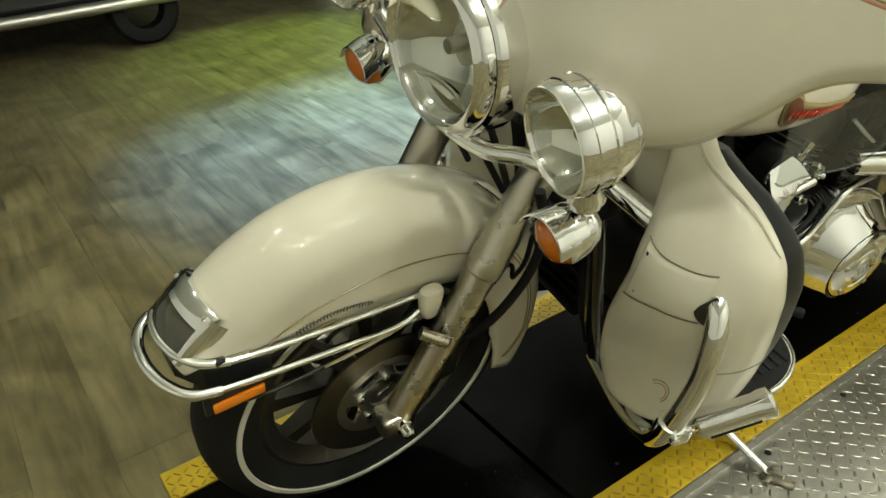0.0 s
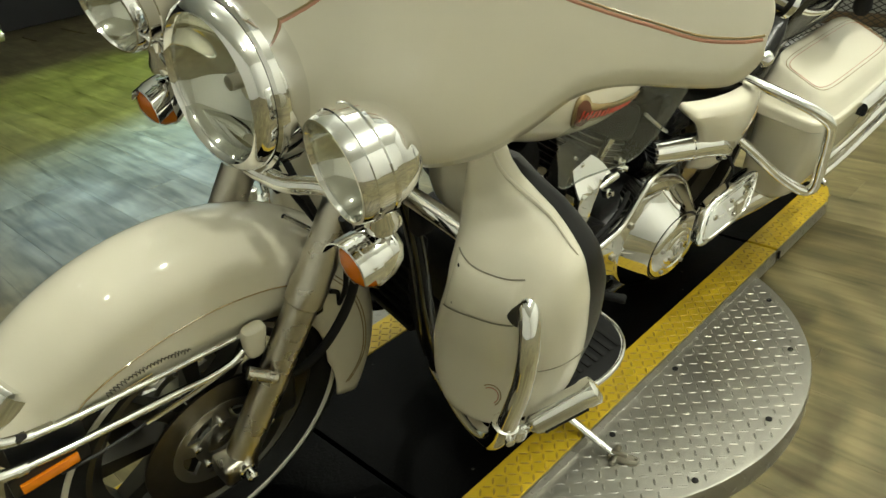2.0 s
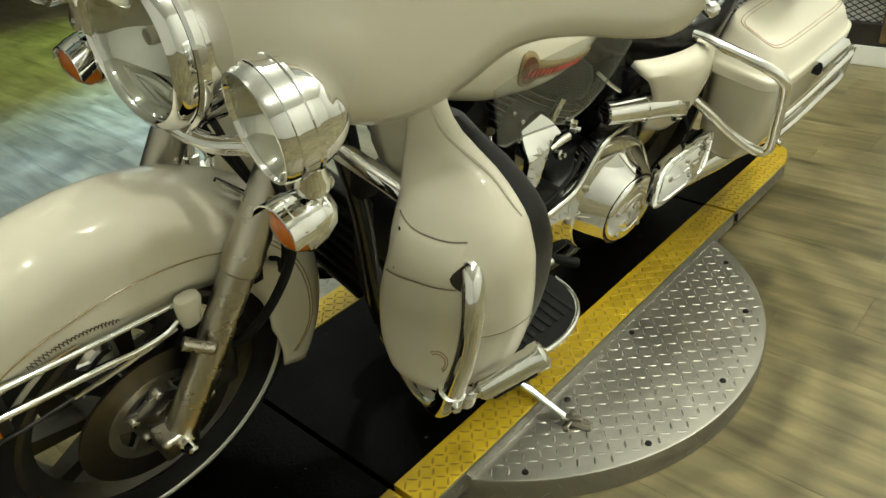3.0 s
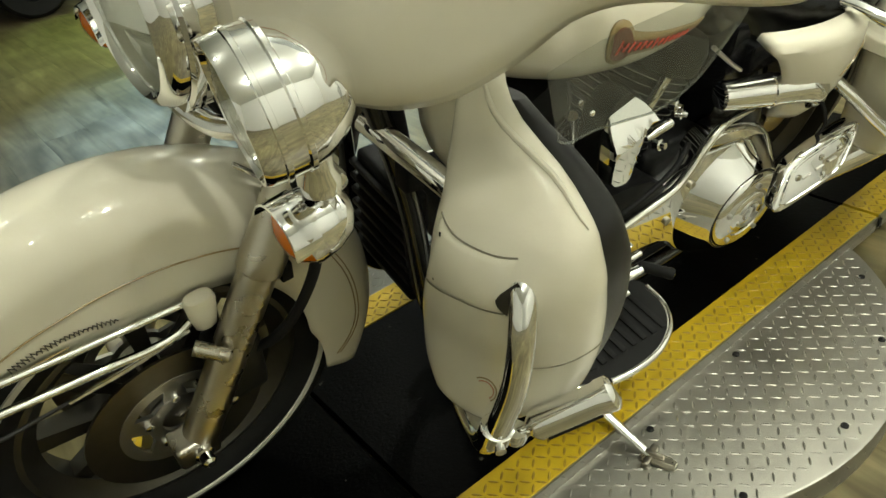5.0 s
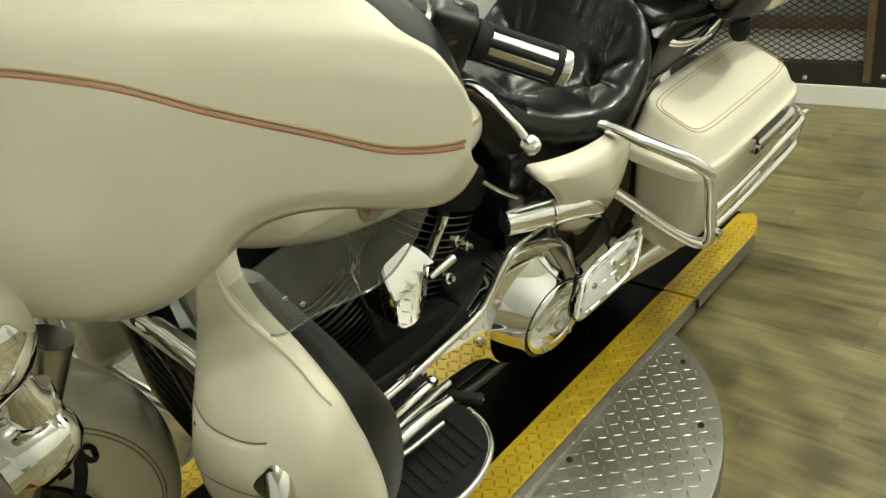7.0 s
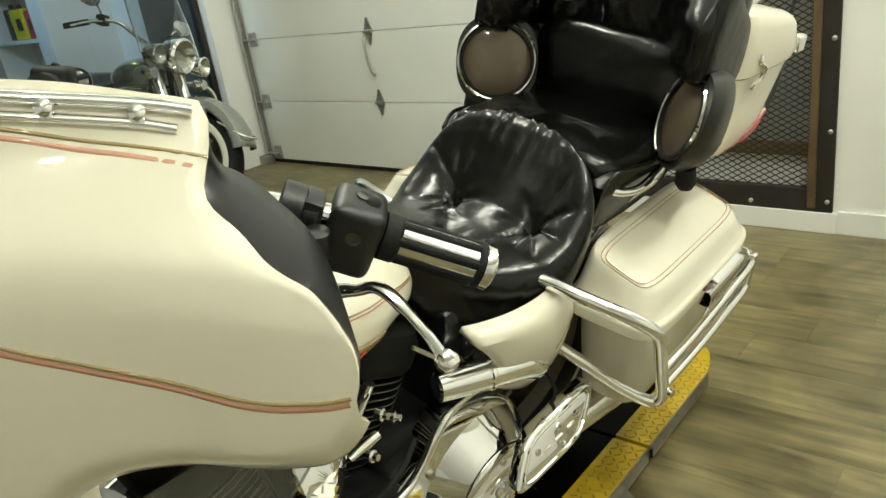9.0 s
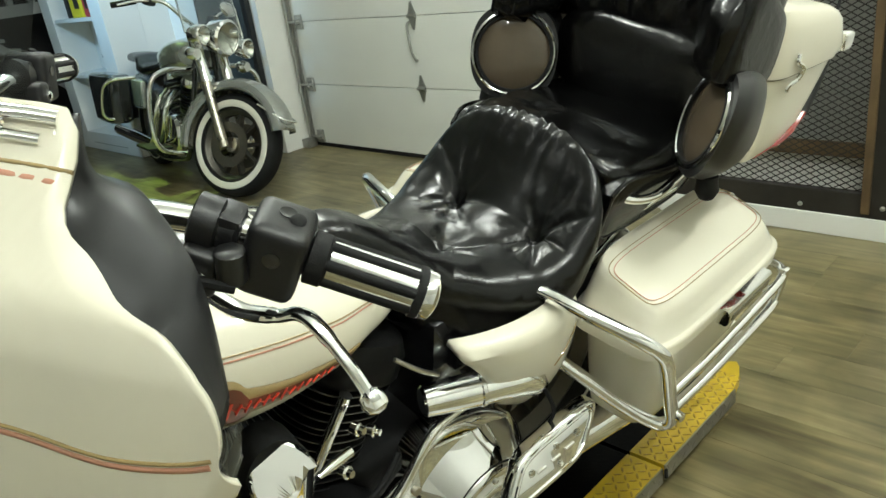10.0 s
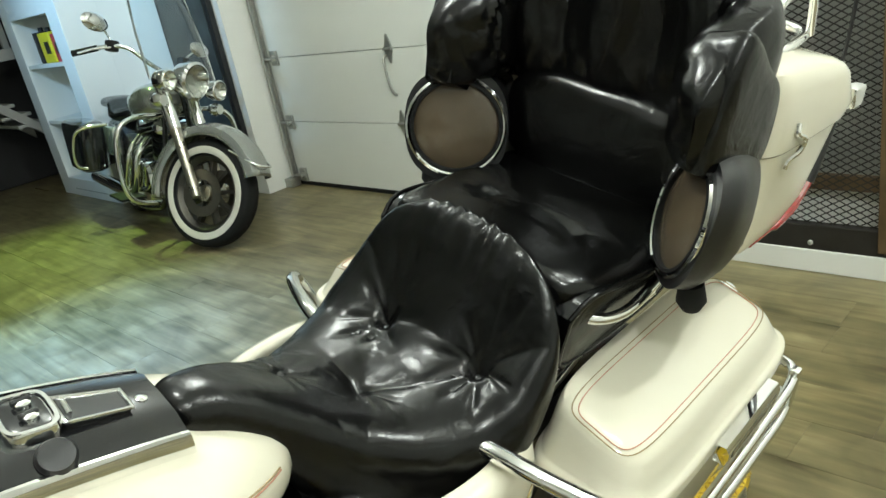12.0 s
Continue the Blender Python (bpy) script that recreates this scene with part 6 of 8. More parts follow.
for s in (-1, 1):
    # badge: long teardrop with a round front, gold field and red strokes
    BM = lambda u: -0.10 - 0.12 * u

    def badge_half(u, inset):
        disc = math.sqrt(max(0.0, 0.029 ** 2 - ((u - 0.125) * 0.255) ** 2))
        tail = 0.0165 * (1 - u) ** 0.7 + 0.0015 if 0.125 < u < 1 else 0.0
        return max(max(disc, tail) - inset * (1 - 0.45 * u), 0.0008)

    def badge_sheet(u0, u1, inset, lift):
        out = []
        for k in range(49):
            u = u0 + (u1 - u0) * k / 48
            x = 0.702 + 0.243 * u
            w, zb, zt = lerp_table(TANKP, x)
            hs = badge_half(u, inset) / max(0.05, (zt - zb) / 2)
            out.append([tank_pt(x, min(0.95, BM(u) + t * hs), s, lift - 0.0007 * abs(t)) for t in (-1, -0.5, 0, 0.5, 1)])
        return loft(out, closed=False)

    bd = part("badge", badge_sheet(0.012, 0.995, 0.0, 0.004), BADGE_GOLD, tk, "gold tank badge, round disc with a tapering tail")
    mod = bd.modifiers.new("thickness", "SOLIDIFY")
    mod.thickness = 0.003
    part("badge_field", badge_sheet(0.045, 0.90, 0.0085, 0.0062), BADGE_FIELD, bd, "dark red badge field")
    rng = random.Random(8)
    for k in range(13):
        u = 0.10 + 0.052 * k
        x = 0.702 + 0.243 * u
        h = (0.085 if k in (0, 6) else 0.048 + 0.02 * rng.random()) * (1 - 0.55 * u)
        stroke = [tank_pt(x - 0.004, BM(u) - h, s, 0.0075), tank_pt(x + 0.0005, BM(u) + h * 0.1, s, 0.0078), tank_pt(x + 0.006, BM(u) + h, s, 0.0075)]
        part("script_stroke", tube(stroke, 0.0024 - 0.0010 * u, 8, flat=0.5), BADGE_RED, bd)
        if k % 3 < 2:
            part("script_stroke", tube([tank_pt(x + 0.004, BM(u) + h * 0.5, s, 0.0075), tank_pt(x + 0.010, BM(u) - h * 0.4, s, 0.0075)], 0.0015 - 0.0006 * u, 8, flat=0.5), BADGE_RED, bd)
    for dz, mat in ((0.0, STRIPE_GOLD), (-0.05, STRIPE_RED)):
        pts = [tank_pt(0.55 + 0.50 * k / 30, 0.42 - 0.10 * k / 30 + dz, s, 0.0012) for k in range(31)]
        part("pinstripe", tube(pts, 0.0013, 6), mat, tk)

# tank console: black spine with chrome sides, fuel door and switch plate
rows = []
for k in range(25):
    u = k / 24
    x = 0.55 + 0.422 * u
    w, zb, zt = lerp_table([(0.40, 0, 0, 0.90)] + [(a, b, c, d) for a, b, c, d in TANKP], x)
    hw = 0.066 + 0.010 * math.sin(math.pi * u)
    h = 0.036 - 0.004 * u
    rows.append([(x, -hw - 0.006, zt - 0.012), (x, -hw, zt + h * 0.62), (x, -hw * 0.62, zt + h), (x, 0, zt + h + 0.002), (x, hw * 0.62, zt + h), (x, hw, zt + h * 0.62), (x, hw + 0.006, zt - 0.012)])
con = part("tank_console", loft(rows), GLOSSBLACK, bike, "black tank console with chrome trim")
for s in (-1, 1):
    band = [[(r[0][0], s * (abs(r[0][1]) + o), r[0][2] + dz) for o, dz in ((0.0, 0.004), (0.005, 0.005), (0.007, 0.010), (0.004, 0.026), (0.000, 0.034), (-0.004, 0.034), (-0.006, 0.020))] for r in rows]
    part("side_trim", loft(band), CHROME, con, "broad chrome side trim")
mo = pose(0.838, -0.004, 0.944, 0, 12, 0)
sp = part("switch_plate", loft([[(x, y, z) for x, y in supring(36, 0, 0, 0.029 - i, 0.037 - i, 4)] for z, i in ((0, 0), (0.014, 0), (0.018, 0.002), (0.018, 0.006), (0.014, 0.007), (0.014, 0.026))]), CHROME, con, "chrome switch plate", m=mo)
part("plate_inset", loft([[(x, y, z) for x, y in supring(36, 0, 0, 0.021 - i, 0.029 - i, 4)] for z, i in ((0.0135, 0), (0.0155, 0.0005), (0.016, 0.002))]), GLOSSBLACK, sp, m=mo)
for y in (-0.012, 0.013):
    part("switch_knob", lathe([(0.014, 0.009), (0.021, 0.008), (0.023, 0.004)], (0.002, y, 0), (0, 0, 1), 16), CHROME, sp, m=mo)
    part("knob_lever", tube([(-0.008, y, 0.021), (0.010, y + 0.004, 0.021)], 0.0035, 8), BLACK, sp, m=mo)
mo = pose(0.900, -0.010, 0.931, 0, 21, 0)
door = [(-0.036, -0.024), (0.034, -0.019), (0.034, 0.019), (-0.036, 0.024)]
edge = spline([Vector((x, y, 0.006)) for x, y in ((-0.033, -0.024), (0.0, -0.0215), (0.031, -0.019), (0.034, -0.016), (0.034, 0.016), (0.031, 0.019), (0.0, 0.0215), (-0.033, 0.024), (-0.036, 0.021), (-0.036, -0.021), (-0.033, -0.024))], 4)
part("fuel_door_frame", tube(edge, 0.0024, 8), CHROME, con, "chrome fuel door frame", m=mo)
part("fuel_door", loft([[(x * k, y * k, z) for x, y in door] for z, k in ((-0.004, 0.96), (0.004, 0.96), (0.006, 0.90))]), GLOSSBLACK, con, m=mo, smooth=False)
part("door_bar", tube([(-0.028, -0.012, 0.008), (-0.027, 0.012, 0.008)], 0.0026, 8), CHROME, con, m=mo)
part("console_knob", lathe([(0, 0.012), (0.004, 0.019), (0.012, 0.020), (0.018, 0.017), (0.020, 0.006)], (0.846, -0.058, 0.930), (0.1, -0.55, 1), 24), BLACK, con, "black console knob")
part("console_screw", lathe([(0, 0.008), (0.006, 0.007), (0.008, 0.003)], (0.948, -0.008, 0.908), (0.3, 0, 1), 14), CHROME, con)

# ------------------------------------------------ seat
SEATP = [(0.958, 0.016, 0.876, 0.850), (0.968, 0.034, 0.893, 0.825), (0.99, 0.047, 0.900, 0.800), (1.02, 0.056, 0.895, 0.775), (1.06, 0.073, 0.876, 0.728), (1.12, 0.108, 0.838, 0.645), (1.18, 0.149, 0.806, 0.598), (1.24, 0.186, 0.792, 0.590), (1.30, 0.210, 0.794, 0.605), (1.36, 0.226, 0.818, 0.640), (1.41, 0.220, 0.864, 0.690), (1.44, 0.206, 0.905, 0.725), (1.462, 0.180, 0.932, 0.755), (1.478, 0.138, 0.940, 0.79), (1.487, 0.08, 0.930, 0.82)]
BUTTONS = [(1.352, 0.070), (1.366, -0.122), (1.230, -0.018), (1.142, 0.040)]


def crease(x, y, a, b, depth, width):
    """A stitched fold from a to b."""
    ax, ay, bx, by = *a, *b
    dx, dy = bx - ax, by - ay
    t = min(1.0, max(0.0, ((x - ax) * dx + (y - ay) * dy) / (dx * dx + dy * dy)))
    r = math.hypot(x - ax - t * dx, y - ay - t * dy)
    return -depth * math.exp(-r / width)


def seat_dz(x, y):
    d = 0.0
    for i, (bx, by) in enumerate(BUTTONS):
        r = math.hypot(x - bx, y - by)
        w = math.atan2(y - by, x - bx)
        big = (1.0, 1.0, 0.6, 0.5)[i]
        d -= big * (0.016 * math.exp(-(r / 0.013) ** 2) + 0.016 * math.exp(-(r / 0.048) ** 2))
        wob = 9 * w + 1.1 * math.sin(2 * w + i) + 3 * i
        reach = 0.044 + 0.010 * math.sin(3 * w + 2 * i)
        d -= (0.0046 if i < 2 else 0.0024) * (0.5 + 0.5 * math.cos(wob)) ** 4 * math.exp(-((r - reach) / 0.026) ** 2)
    for a, b in ((0, 1), (1, 2), (2, 3), (0, 2)):
        d += crease(x, y, BUTTONS[a], BUTTONS[b], 0.0045, 0.014)
    for sy in (-1, 1):
        d += crease(x, y, (1.36, sy * 0.095 - 0.026), (1.42, sy * 0.20), 0.006, 0.010)
        d += crease(x, y, (1.205, sy * 0.08), (1.15, sy * 0.14), 0.003, 0.010)
    d += crease(x, y, (1.145, -0.13), (1.165, 0.13), 0.0025, 0.012)
    # pleats where the cover is gathered at the rear ridge and at the far front
    if x > 1.40:
        d += 0.0038 * math.sin(y * 210 + 2 * math.sin(y * 31)) * min(1, (x - 1.40) / 0.05) * max(0, 1 - abs(y) / 0.17)
    d += 0.0020 * noise.noise(Vector((x * 9, y * 9, 0.3))) + 0.00015 * noise.noise(Vector((x * 40, y * 52, 1.3)))
    return d


def seat():
    rows = []
    xs = [0.958 + (1.487 - 0.958) * (k / 240) for k in range(241)]
    for x in xs:
        w, zt, zb = lerp_table(SEATP, x)
        ring = []
        n = 220
        for k in range(n):
            a = 2 * math.pi * k / n
            c, sn = math.cos(a), math.sin(a)
            y = w * math.copysign(abs(c) ** 0.74, c)
            if sn >= 0:
                dish = 0.026 * (1 - (abs(y) / w) ** 2) * math.exp(-((x - 1.28) / 0.11) ** 2)
                z = zt - 0.55 * (zt - zb) + 0.55 * (zt - zb) * abs(sn) ** 0.66 - dish
                z += seat_dz(x, y) * min(1, sn * 1.6)
            else:
                z = zt - 0.55 * (zt - zb) - 0.45 * (zt - zb) * abs(sn) ** 0.7
            q = abs(sn)
            fold = (0.0016 * math.sin(x * 60 + 3.0 * math.sin(z * 22)) + 0.0006 * math.sin(x * 150 + 9 * z)) * max(0, 1 - q) * math.exp(-((x - 1.29) / 0.13) ** 2)
            ring.append((x, y + math.copysign(fold, y), z))
        rows.append(ring)
    return loft(rows)


def seat_top(bx, by):
    w, zt, zb = lerp_table(SEATP, bx)
    dish = 0.026 * (1 - (abs(by) / w) ** 2) * math.exp(-((bx - 1.28) / 0.11) ** 2)
    sn = math.sqrt(max(0, 1 - (abs(by) / w) ** (2 / 0.74)))
    return zt - 0.55 * (zt - zb) + 0.55 * (zt - zb) * sn ** 0.66 - dish + seat_dz(bx, by) * min(1, sn * 1.6)


st = part("rider_seat", seat(), LEATHER, bike, "black leather rider seat with tufted buttons")
for bx, by in BUTTONS:
    part("button", lathe([(-0.004, 0.006), (0.001, 0.0085), (0.004, 0.006), (0.005, 0.002)], (bx, by, seat_top(bx, by) + 0.001), (-0.2, 0, 1), 16), LEATHER, st)
# stitched welt round the back of the bucket
welt = []
for k in range(41):
    a = math.pi * (-0.5 + k / 40)
    welt.append((1.33 + 0.145 * math.cos(a), 0.208 * math.sin(a)))
part("welt", tube([(x, y, lerp_table(SEATP, min(x, 1.486))[1] * 0.5 + lerp_table(SEATP, min(x, 1.486))[2] * 0.5 + 0.004) for x, y in welt], 0.0035, 8), LEATHER, st)

PASSP = [(1.455, 0.13, 0.905, 0.82), (1.475, 0.185, 0.915, 0.80), (1.52, 0.205, 0.912, 0.80), (1.60, 0.212, 0.905, 0.805), (1.70, 0.208, 0.905, 0.815), (1.755, 0.195, 0.908, 0.83), (1.775, 0.165, 0.895, 0.85)]
PBUT = [(1.595, 0.092), (1.595, -0.092)]


def pass_seat():
    rows = []
    for k in range(57):
        x = 1.455 + 0.32 * k / 56
        w, zt, zb = lerp_table(PASSP, x)
        ring = []
        for j in range(72):
            a = 2 * math.pi * j / 72
            c, sn = math.cos(a), math.sin(a)
            y = w * math.copysign(abs(c) ** 0.5, c)
            h = (zt - zb) / 2
            z = (zt + zb) / 2 + h * math.copysign(abs(sn) ** 0.5, sn)
            if sn > 0:
                d = 0
                for bx, by in PBUT:
                    r = math.hypot(x - bx, y - by)
                    d -= 0.014 * math.exp(-(r / 0.02) ** 2) + 0.005 * math.exp(-(r / 0.05) ** 2)
                    d += 0.0028 * math.cos(8 * math.atan2(y - by, x - bx)) * math.exp(-((r - 0.04) / 0.02) ** 2)
                if x < 1.50:
                    d += 0.003 * math.sin(y * 160) * (1 - (x - 1.455) / 0.045)
                d += 0.0016 * noise.noise(Vector((x * 20, y * 20, 2.2)))
                z += d * min(1, sn * 2)
            ring.append((x, y, z))
        rows.append(ring)
    return loft(rows)


ps = part("passenger_seat", pass_seat(), LEATHER, bike, "black leather passenger seat")
for bx, by in PBUT:
    part("button", lathe([(-0.004, 0.007), (0.001, 0.0095), (0.004, 0.007), (0.005, 0.002)], (bx, by, 0.8845), (0, 0, 1), 16), LEATHER, ps)
# skirt panels with piping below the passenger seat
for s in (-1, 1):
    pan = [Vector((x, s * y, z)) for x, y, z in ((1.46, 0.205, 0.86), (1.50, 0.212, 0.885), (1.60, 0.218, 0.875), (1.70, 0.215, 0.868), (1.70, 0.20, 0.80), (1.60, 0.195, 0.775), (1.50, 0.19, 0.765), (1.46, 0.19, 0.775))]
    sp = spline(pan + [pan[0]], 4)
    bm = loft([[p + Vector((0, -s * 0.03, 0)) for p in sp[:-1]], [p for p in sp[:-1]], [p * 1.0 + Vector((0, s * 0.004, 0)) * 1 for p in [(q - Vector((1.58, s * 0.205, 0.83))) * 0.9 + Vector((1.58, s * 0.205, 0.83)) for q in sp[:-1]]]])
    part("skirt_panel", bm, LEATHER, ps, "black leather skirt panel")
    part("piping", tube(sp, 0.0042, 8), LEATHER, ps)
    # grab rail
    part("grab_rail", tube([(1.492, s * 0.185, 0.846), (1.515, s * 0.212, 0.838), (1.56, s * 0.226, 0.836), (1.62, s * 0.224, 0.845), (1.68, s * 0.212, 0.850)], 0.0085, 12, 8), CHROME, bike, "chrome grab rail")
    part("bag_bracket", tube([(1.47, s * 0.165, 0.690), (1.51, s * 0.168, 0.716), (1.545, s * 0.180, 0.760), (1.58, s * 0.195, 0.79), (1.66, s * 0.21, 0.815)], 0.0055, 10, 8), CHROME, bike, "chrome saddlebag bracket")

# rear fender and sub-frame under the seat
rows = []
for k in range(25):
    th = radians(-10 + 150 * k / 24)
    c = Vector((1.50, 0, 0.33))
    rows.append([(c.x + r * math.cos(th), y, c.z + r * math.sin(th)) for y, r in ((-0.10, 0.30), (-0.105, 0.34), (-0.09, 0.375), (-0.05, 0.392), (0, 0.396), (0.05, 0.392), (0.09, 0.375), (0.105, 0.34), (0.10, 0.30))])
part("rear_fender", loft(rows, closed=False), CREAM, bike, "cream rear fender")
wheel(bike, (1.50, 0.0, 0.328), 0.325, 0.065, None, "rear_wheel")
for s in (-1, 1):
    part("frame_rail", box((1.15, s * 0.135 - 0.02, 0.60), (1.75, s * 0.135 + 0.02, 0.66), 0.008), GLOSSBLACK, bike, "black sub-frame rail")
part("battery_box", box((1.12, -0.13, 0.45), (1.36, 0.13, 0.70), 0.02), GLOSSBLACK, bike, "black battery tray")

# side covers
for s in (-1, 1):
    rows = []
    for k in range(19):
        u = k / 18
        z = 0.715 - 0.225 * u
        xa = 1.105 + 0.13 * max(0, (u - 0.12) / 0.88) ** 0.8
        xb = 1.392 - 0.01 * u - 0.035 * max(0, (u - 0.75) / 0.25) ** 2
        out = 0.212 + 0.035 * math.sin(math.pi * min(1, 0.25 + u * 0.8)) - 0.012 * max(0, (u - 0.85) / 0.15) ** 2
        row = []
        for j in range(15):
            v = j / 14
            x = xa + (xb - xa) * v
            y = out - 0.055 * (1 - math.sin(math.pi * min(1, 0.10 + v * 0.9) / 1.0) ** 0.55) + 0.02 * v - 0.03 * max(0, 1 - u / 0.10) ** 2
            row.append((x, s * y, z))
        rows.append(row)
    sc = part("side_cover", loft(rows, closed=False), CREAM, bike, "cream side cover with pinstripe")
    mod = sc.modifiers.new("thickness", "SOLIDIFY")
    mod.thickness, mod.offset = 0.02, -1
    pts = [Vector(rows[int(5 + 0.9 * k)][int(max(7, 14 - 1.2 * k))]) + Vector((0, s * 0.001, 0)) for k in range(6)]
    part("pinstripe", tube(pts, 0.0014, 6, 4), STRIPE_GOLD, sc)

    # passenger floorboard, folded up
    # long axis along the bike, slanting ends, face turned out and a little up
    bx, bz = Vector((0.104, s * 0.004, 0.020)), Vector((0.036, -s * 0.019, 0.043))
    by = Vector((0, s, 0))
    bo = Vector((1.272, s * 0.284, 0.424))

    def board_pt(u, v, h):
        return bo + bx * u + bz * v + by * h

    pb = part("passenger_board", loft([[board_pt(u, v, h) for u, v in supring(40, 0, 0, k, k, 5)] for h, k in ((-0.016, 0.93), (-0.012, 0.98), (0.006, 1.0), (0.012, 0.985), (0.014, 0.94))]), CHROME, bike, "chrome passenger footboard folded up")
    rim_line = [board_pt(u, v, 0.0135) for u, v in supring(48, 0, 0, 0.86, 0.80, 5)]
    part("board_rim", tube(rim_line + rim_line[:1], 0.0040, 8), CHROME, pb)
    for u, v, r in ((-0.55, 0.1, 0.008), (0.0, 0.35, 0.007), (0.55, 0.2, 0.008), (0.25, -0.45, 0.006)):
        part("board_boss", lathe([(0, r), (0.003, r), (0.005, r * 0.6)], board_pt(u, v, 0.013), (0, s, 0), 16), CHROME, pb)
    for u in (-0.3, 0.05, 0.4):
        part("board_slot", tube([board_pt(u - 0.10, -0.05, 0.0145), board_pt(u + 0.10, -0.05, 0.0145)], 0.0028, 8), ALLOY, pb)

# ------------------------------------------------ saddlebags and their guards
def bag_ring(z, inset=0.0, s=-1, n=44):
    """Outline of the bag at a height: x from front to rear, y from inner to outer."""
    u = min(1, max(0, (z - 0.36) / 0.30))
    xa, xb = 1.500 - 0.098 * u ** 0.9, 1.875 + 0.050 * u
    ya, yb = 0.200, 0.340 + 0.047 * u ** 0.7
    cx, cy, a, b = (xa + xb) / 2, (ya + yb) / 2, (xb - xa) / 2 - inset, (yb - ya) / 2 - inset
    return [(x, s * y, z) for x, y in supring(n, cx, cy, a, b, 5.0)]


BAG_TURN = Matrix.Translation((1.42, -0.3, 0)) @ Matrix.Rotation(radians(5.2), 4, "Z") @ Matrix.Translation((-1.42, 0.3, 0))
for s in (-1, 1):
    BT = BAG_TURN if s < 0 else Matrix.Translation((1.42, 0.3, 0)) @ Matrix.Rotation(radians(1.0), 4, "Z") @ Matrix.Translation((-1.42, -0.3, 0))
    rings = [bag_ring(0.335, 0.05, s), bag_ring(0.342, 0.025, s), bag_ring(0.36, 0.006, s)] + [bag_ring(0.375 + 0.02 * k, 0, s) for k in range(13)]
    bg = part("saddlebag", loft(rings), CREAM, bike, "glossy cream hard saddlebag with pinstriped lid", m=BT)

    def lid_z(x, y, z, k):
        return z - (0.020 * (x - 1.40) + 0.30 * (abs(y) - 0.30)) * k

    def lid_ring(z, ix, iy, k=0.25, n=64, e=5.5):
        xa, xb, ya, yb = 1.394 + ix * 1.1, 1.945 - ix, 0.180 + iy * 0.7, 0.392 - iy * 1.1
        return [(x, s * y, lid_z(x, y, z, k)) for x, y in supring(n, (xa + xb) / 2, (ya + yb) / 2, (xb - xa) / 2, (yb - ya) / 2, e)]

    lr = [lid_ring(0.618, 0.004, 0.003, 0), lid_ring(0.622, 0, 0, 0), lid_ring(0.640, 0, 0, 0.05), lid_ring(0.645, 0.001, 0.001, 0.07), lid_ring(0.6485, 0.004, 0.0035, 0.1), lid_ring(0.650, 0.009, 0.007, 0.12), lid_ring(0.653, 0.0125, 0.010, 0.15), lid_ring(0.680, 0.023, 0.018, 0.45), lid_ring(0.704, 0.0325, 0.025, 0.82), lid_ring(0.711, 0.036, 0.028, 0.93), lid_ring(0.7165, 0.042, 0.032, 1), lid_ring(0.7195, 0.054, 0.038, 1), lid_ring(0.7205, 0.08, 0.05, 1)]
    lid = part("lid", loft(lr), CREAM, bg, "cream lid", m=BT)
    part("seam", tube([Vector(q) for q in bag_ring(0.6175, -0.0005, s)] + [bag_ring(0.6175, -0.0005, s)[0]], 0.0022, 6), SEAM, bg, m=BT)
    for i in (0.0, 0.008):
        ring = [(x, s * y, lid_z(x, y, 0.7195, 1) + 0.0006) for x, y in supring(72, 1.668, 0.287, 0.236 - i, 0.060 - i, 6)]
        part("pinstripe", tube(ring + [ring[0]], 0.0010, 6), STRIPE_RED if i else STRIPE_GOLD, lid, m=BT)
    # latch
    lt = part("latch", loft([[(x, s * (0.400 + dy), z) for dy, z in ((-0.006, 0.612), (0.012, 0.612), (0.016, 0.618), (0.016, 0.636), (0.010, 0.645), (-0.006, 0.645))] for x in (1.605, 1.61, 1.795, 1.80)]), CHROME, bg, "chrome latch bar", m=BT)
    part("latch_inset", box((1.62, min(s * 0.4155, s * 0.4172), 0.620), (1.785, max(s * 0.4155, s * 0.4172), 0.634)), SMOKE, lt, "dark smoked inset", smooth=False, m=BT)
    part("tail_cap", lathe([(0, 0.022), (0.01, 0.02), (0.02, 0.008)], (1.935, s * 0.25, 0.68), (1, 0, 0.3), 20), CHROME, bg, m=BT)

    # guard loop ahead of the bag
    loop = [(1.296, s * 0.150, 0.722), (1.300, s * 0.190, 0.727), (1.308, s * 0.235, 0.727), (1.332, s * 0.305, 0.714), (1.358, s * 0.364, 0.698), (1.382, s * 0.396, 0.676), (1.400, s * 0.404, 0.644), (1.447, s * 0.402, 0.54), (1.480, s * 0.399, 0.470), (1.487, s * 0.388, 0.440), (1.470, s * 0.368, 0.440), (1.430, s * 0.315, 0.474), (1.375, s * 0.250, 0.535), (1.330, s * 0.175, 0.585)]
    gd = part("bag_guard", tube(loop, 0.0130, 16, 8), CHROME, bike, "chrome saddlebag guard")
    for zz, x0, r, up in ((0.546, 1.445, 0.0095, 0.022), (0.486, 1.478, 0.0105, 0.012)):
        rail = [(x0, s * 0.402, zz), (x0 + 0.12, s * 0.407, zz + up * 0.28), (1.78, s * 0.409, zz + up * 0.72), (1.905, s * 0.407, zz + up), (1.955, s * 0.388, zz + up), (1.968, s * 0.340, zz + up)]
        part("side_rail", tube(rail, r, 12, 6), CHROME, gd, "chrome side rail", m=BT)
    part("rail_clamp", box((1.920, s * 0.405 - 0.008, 0.482), (1.942, s * 0.405 + 0.008, 0.586), 0.005), CHROME, gd, m=BT)
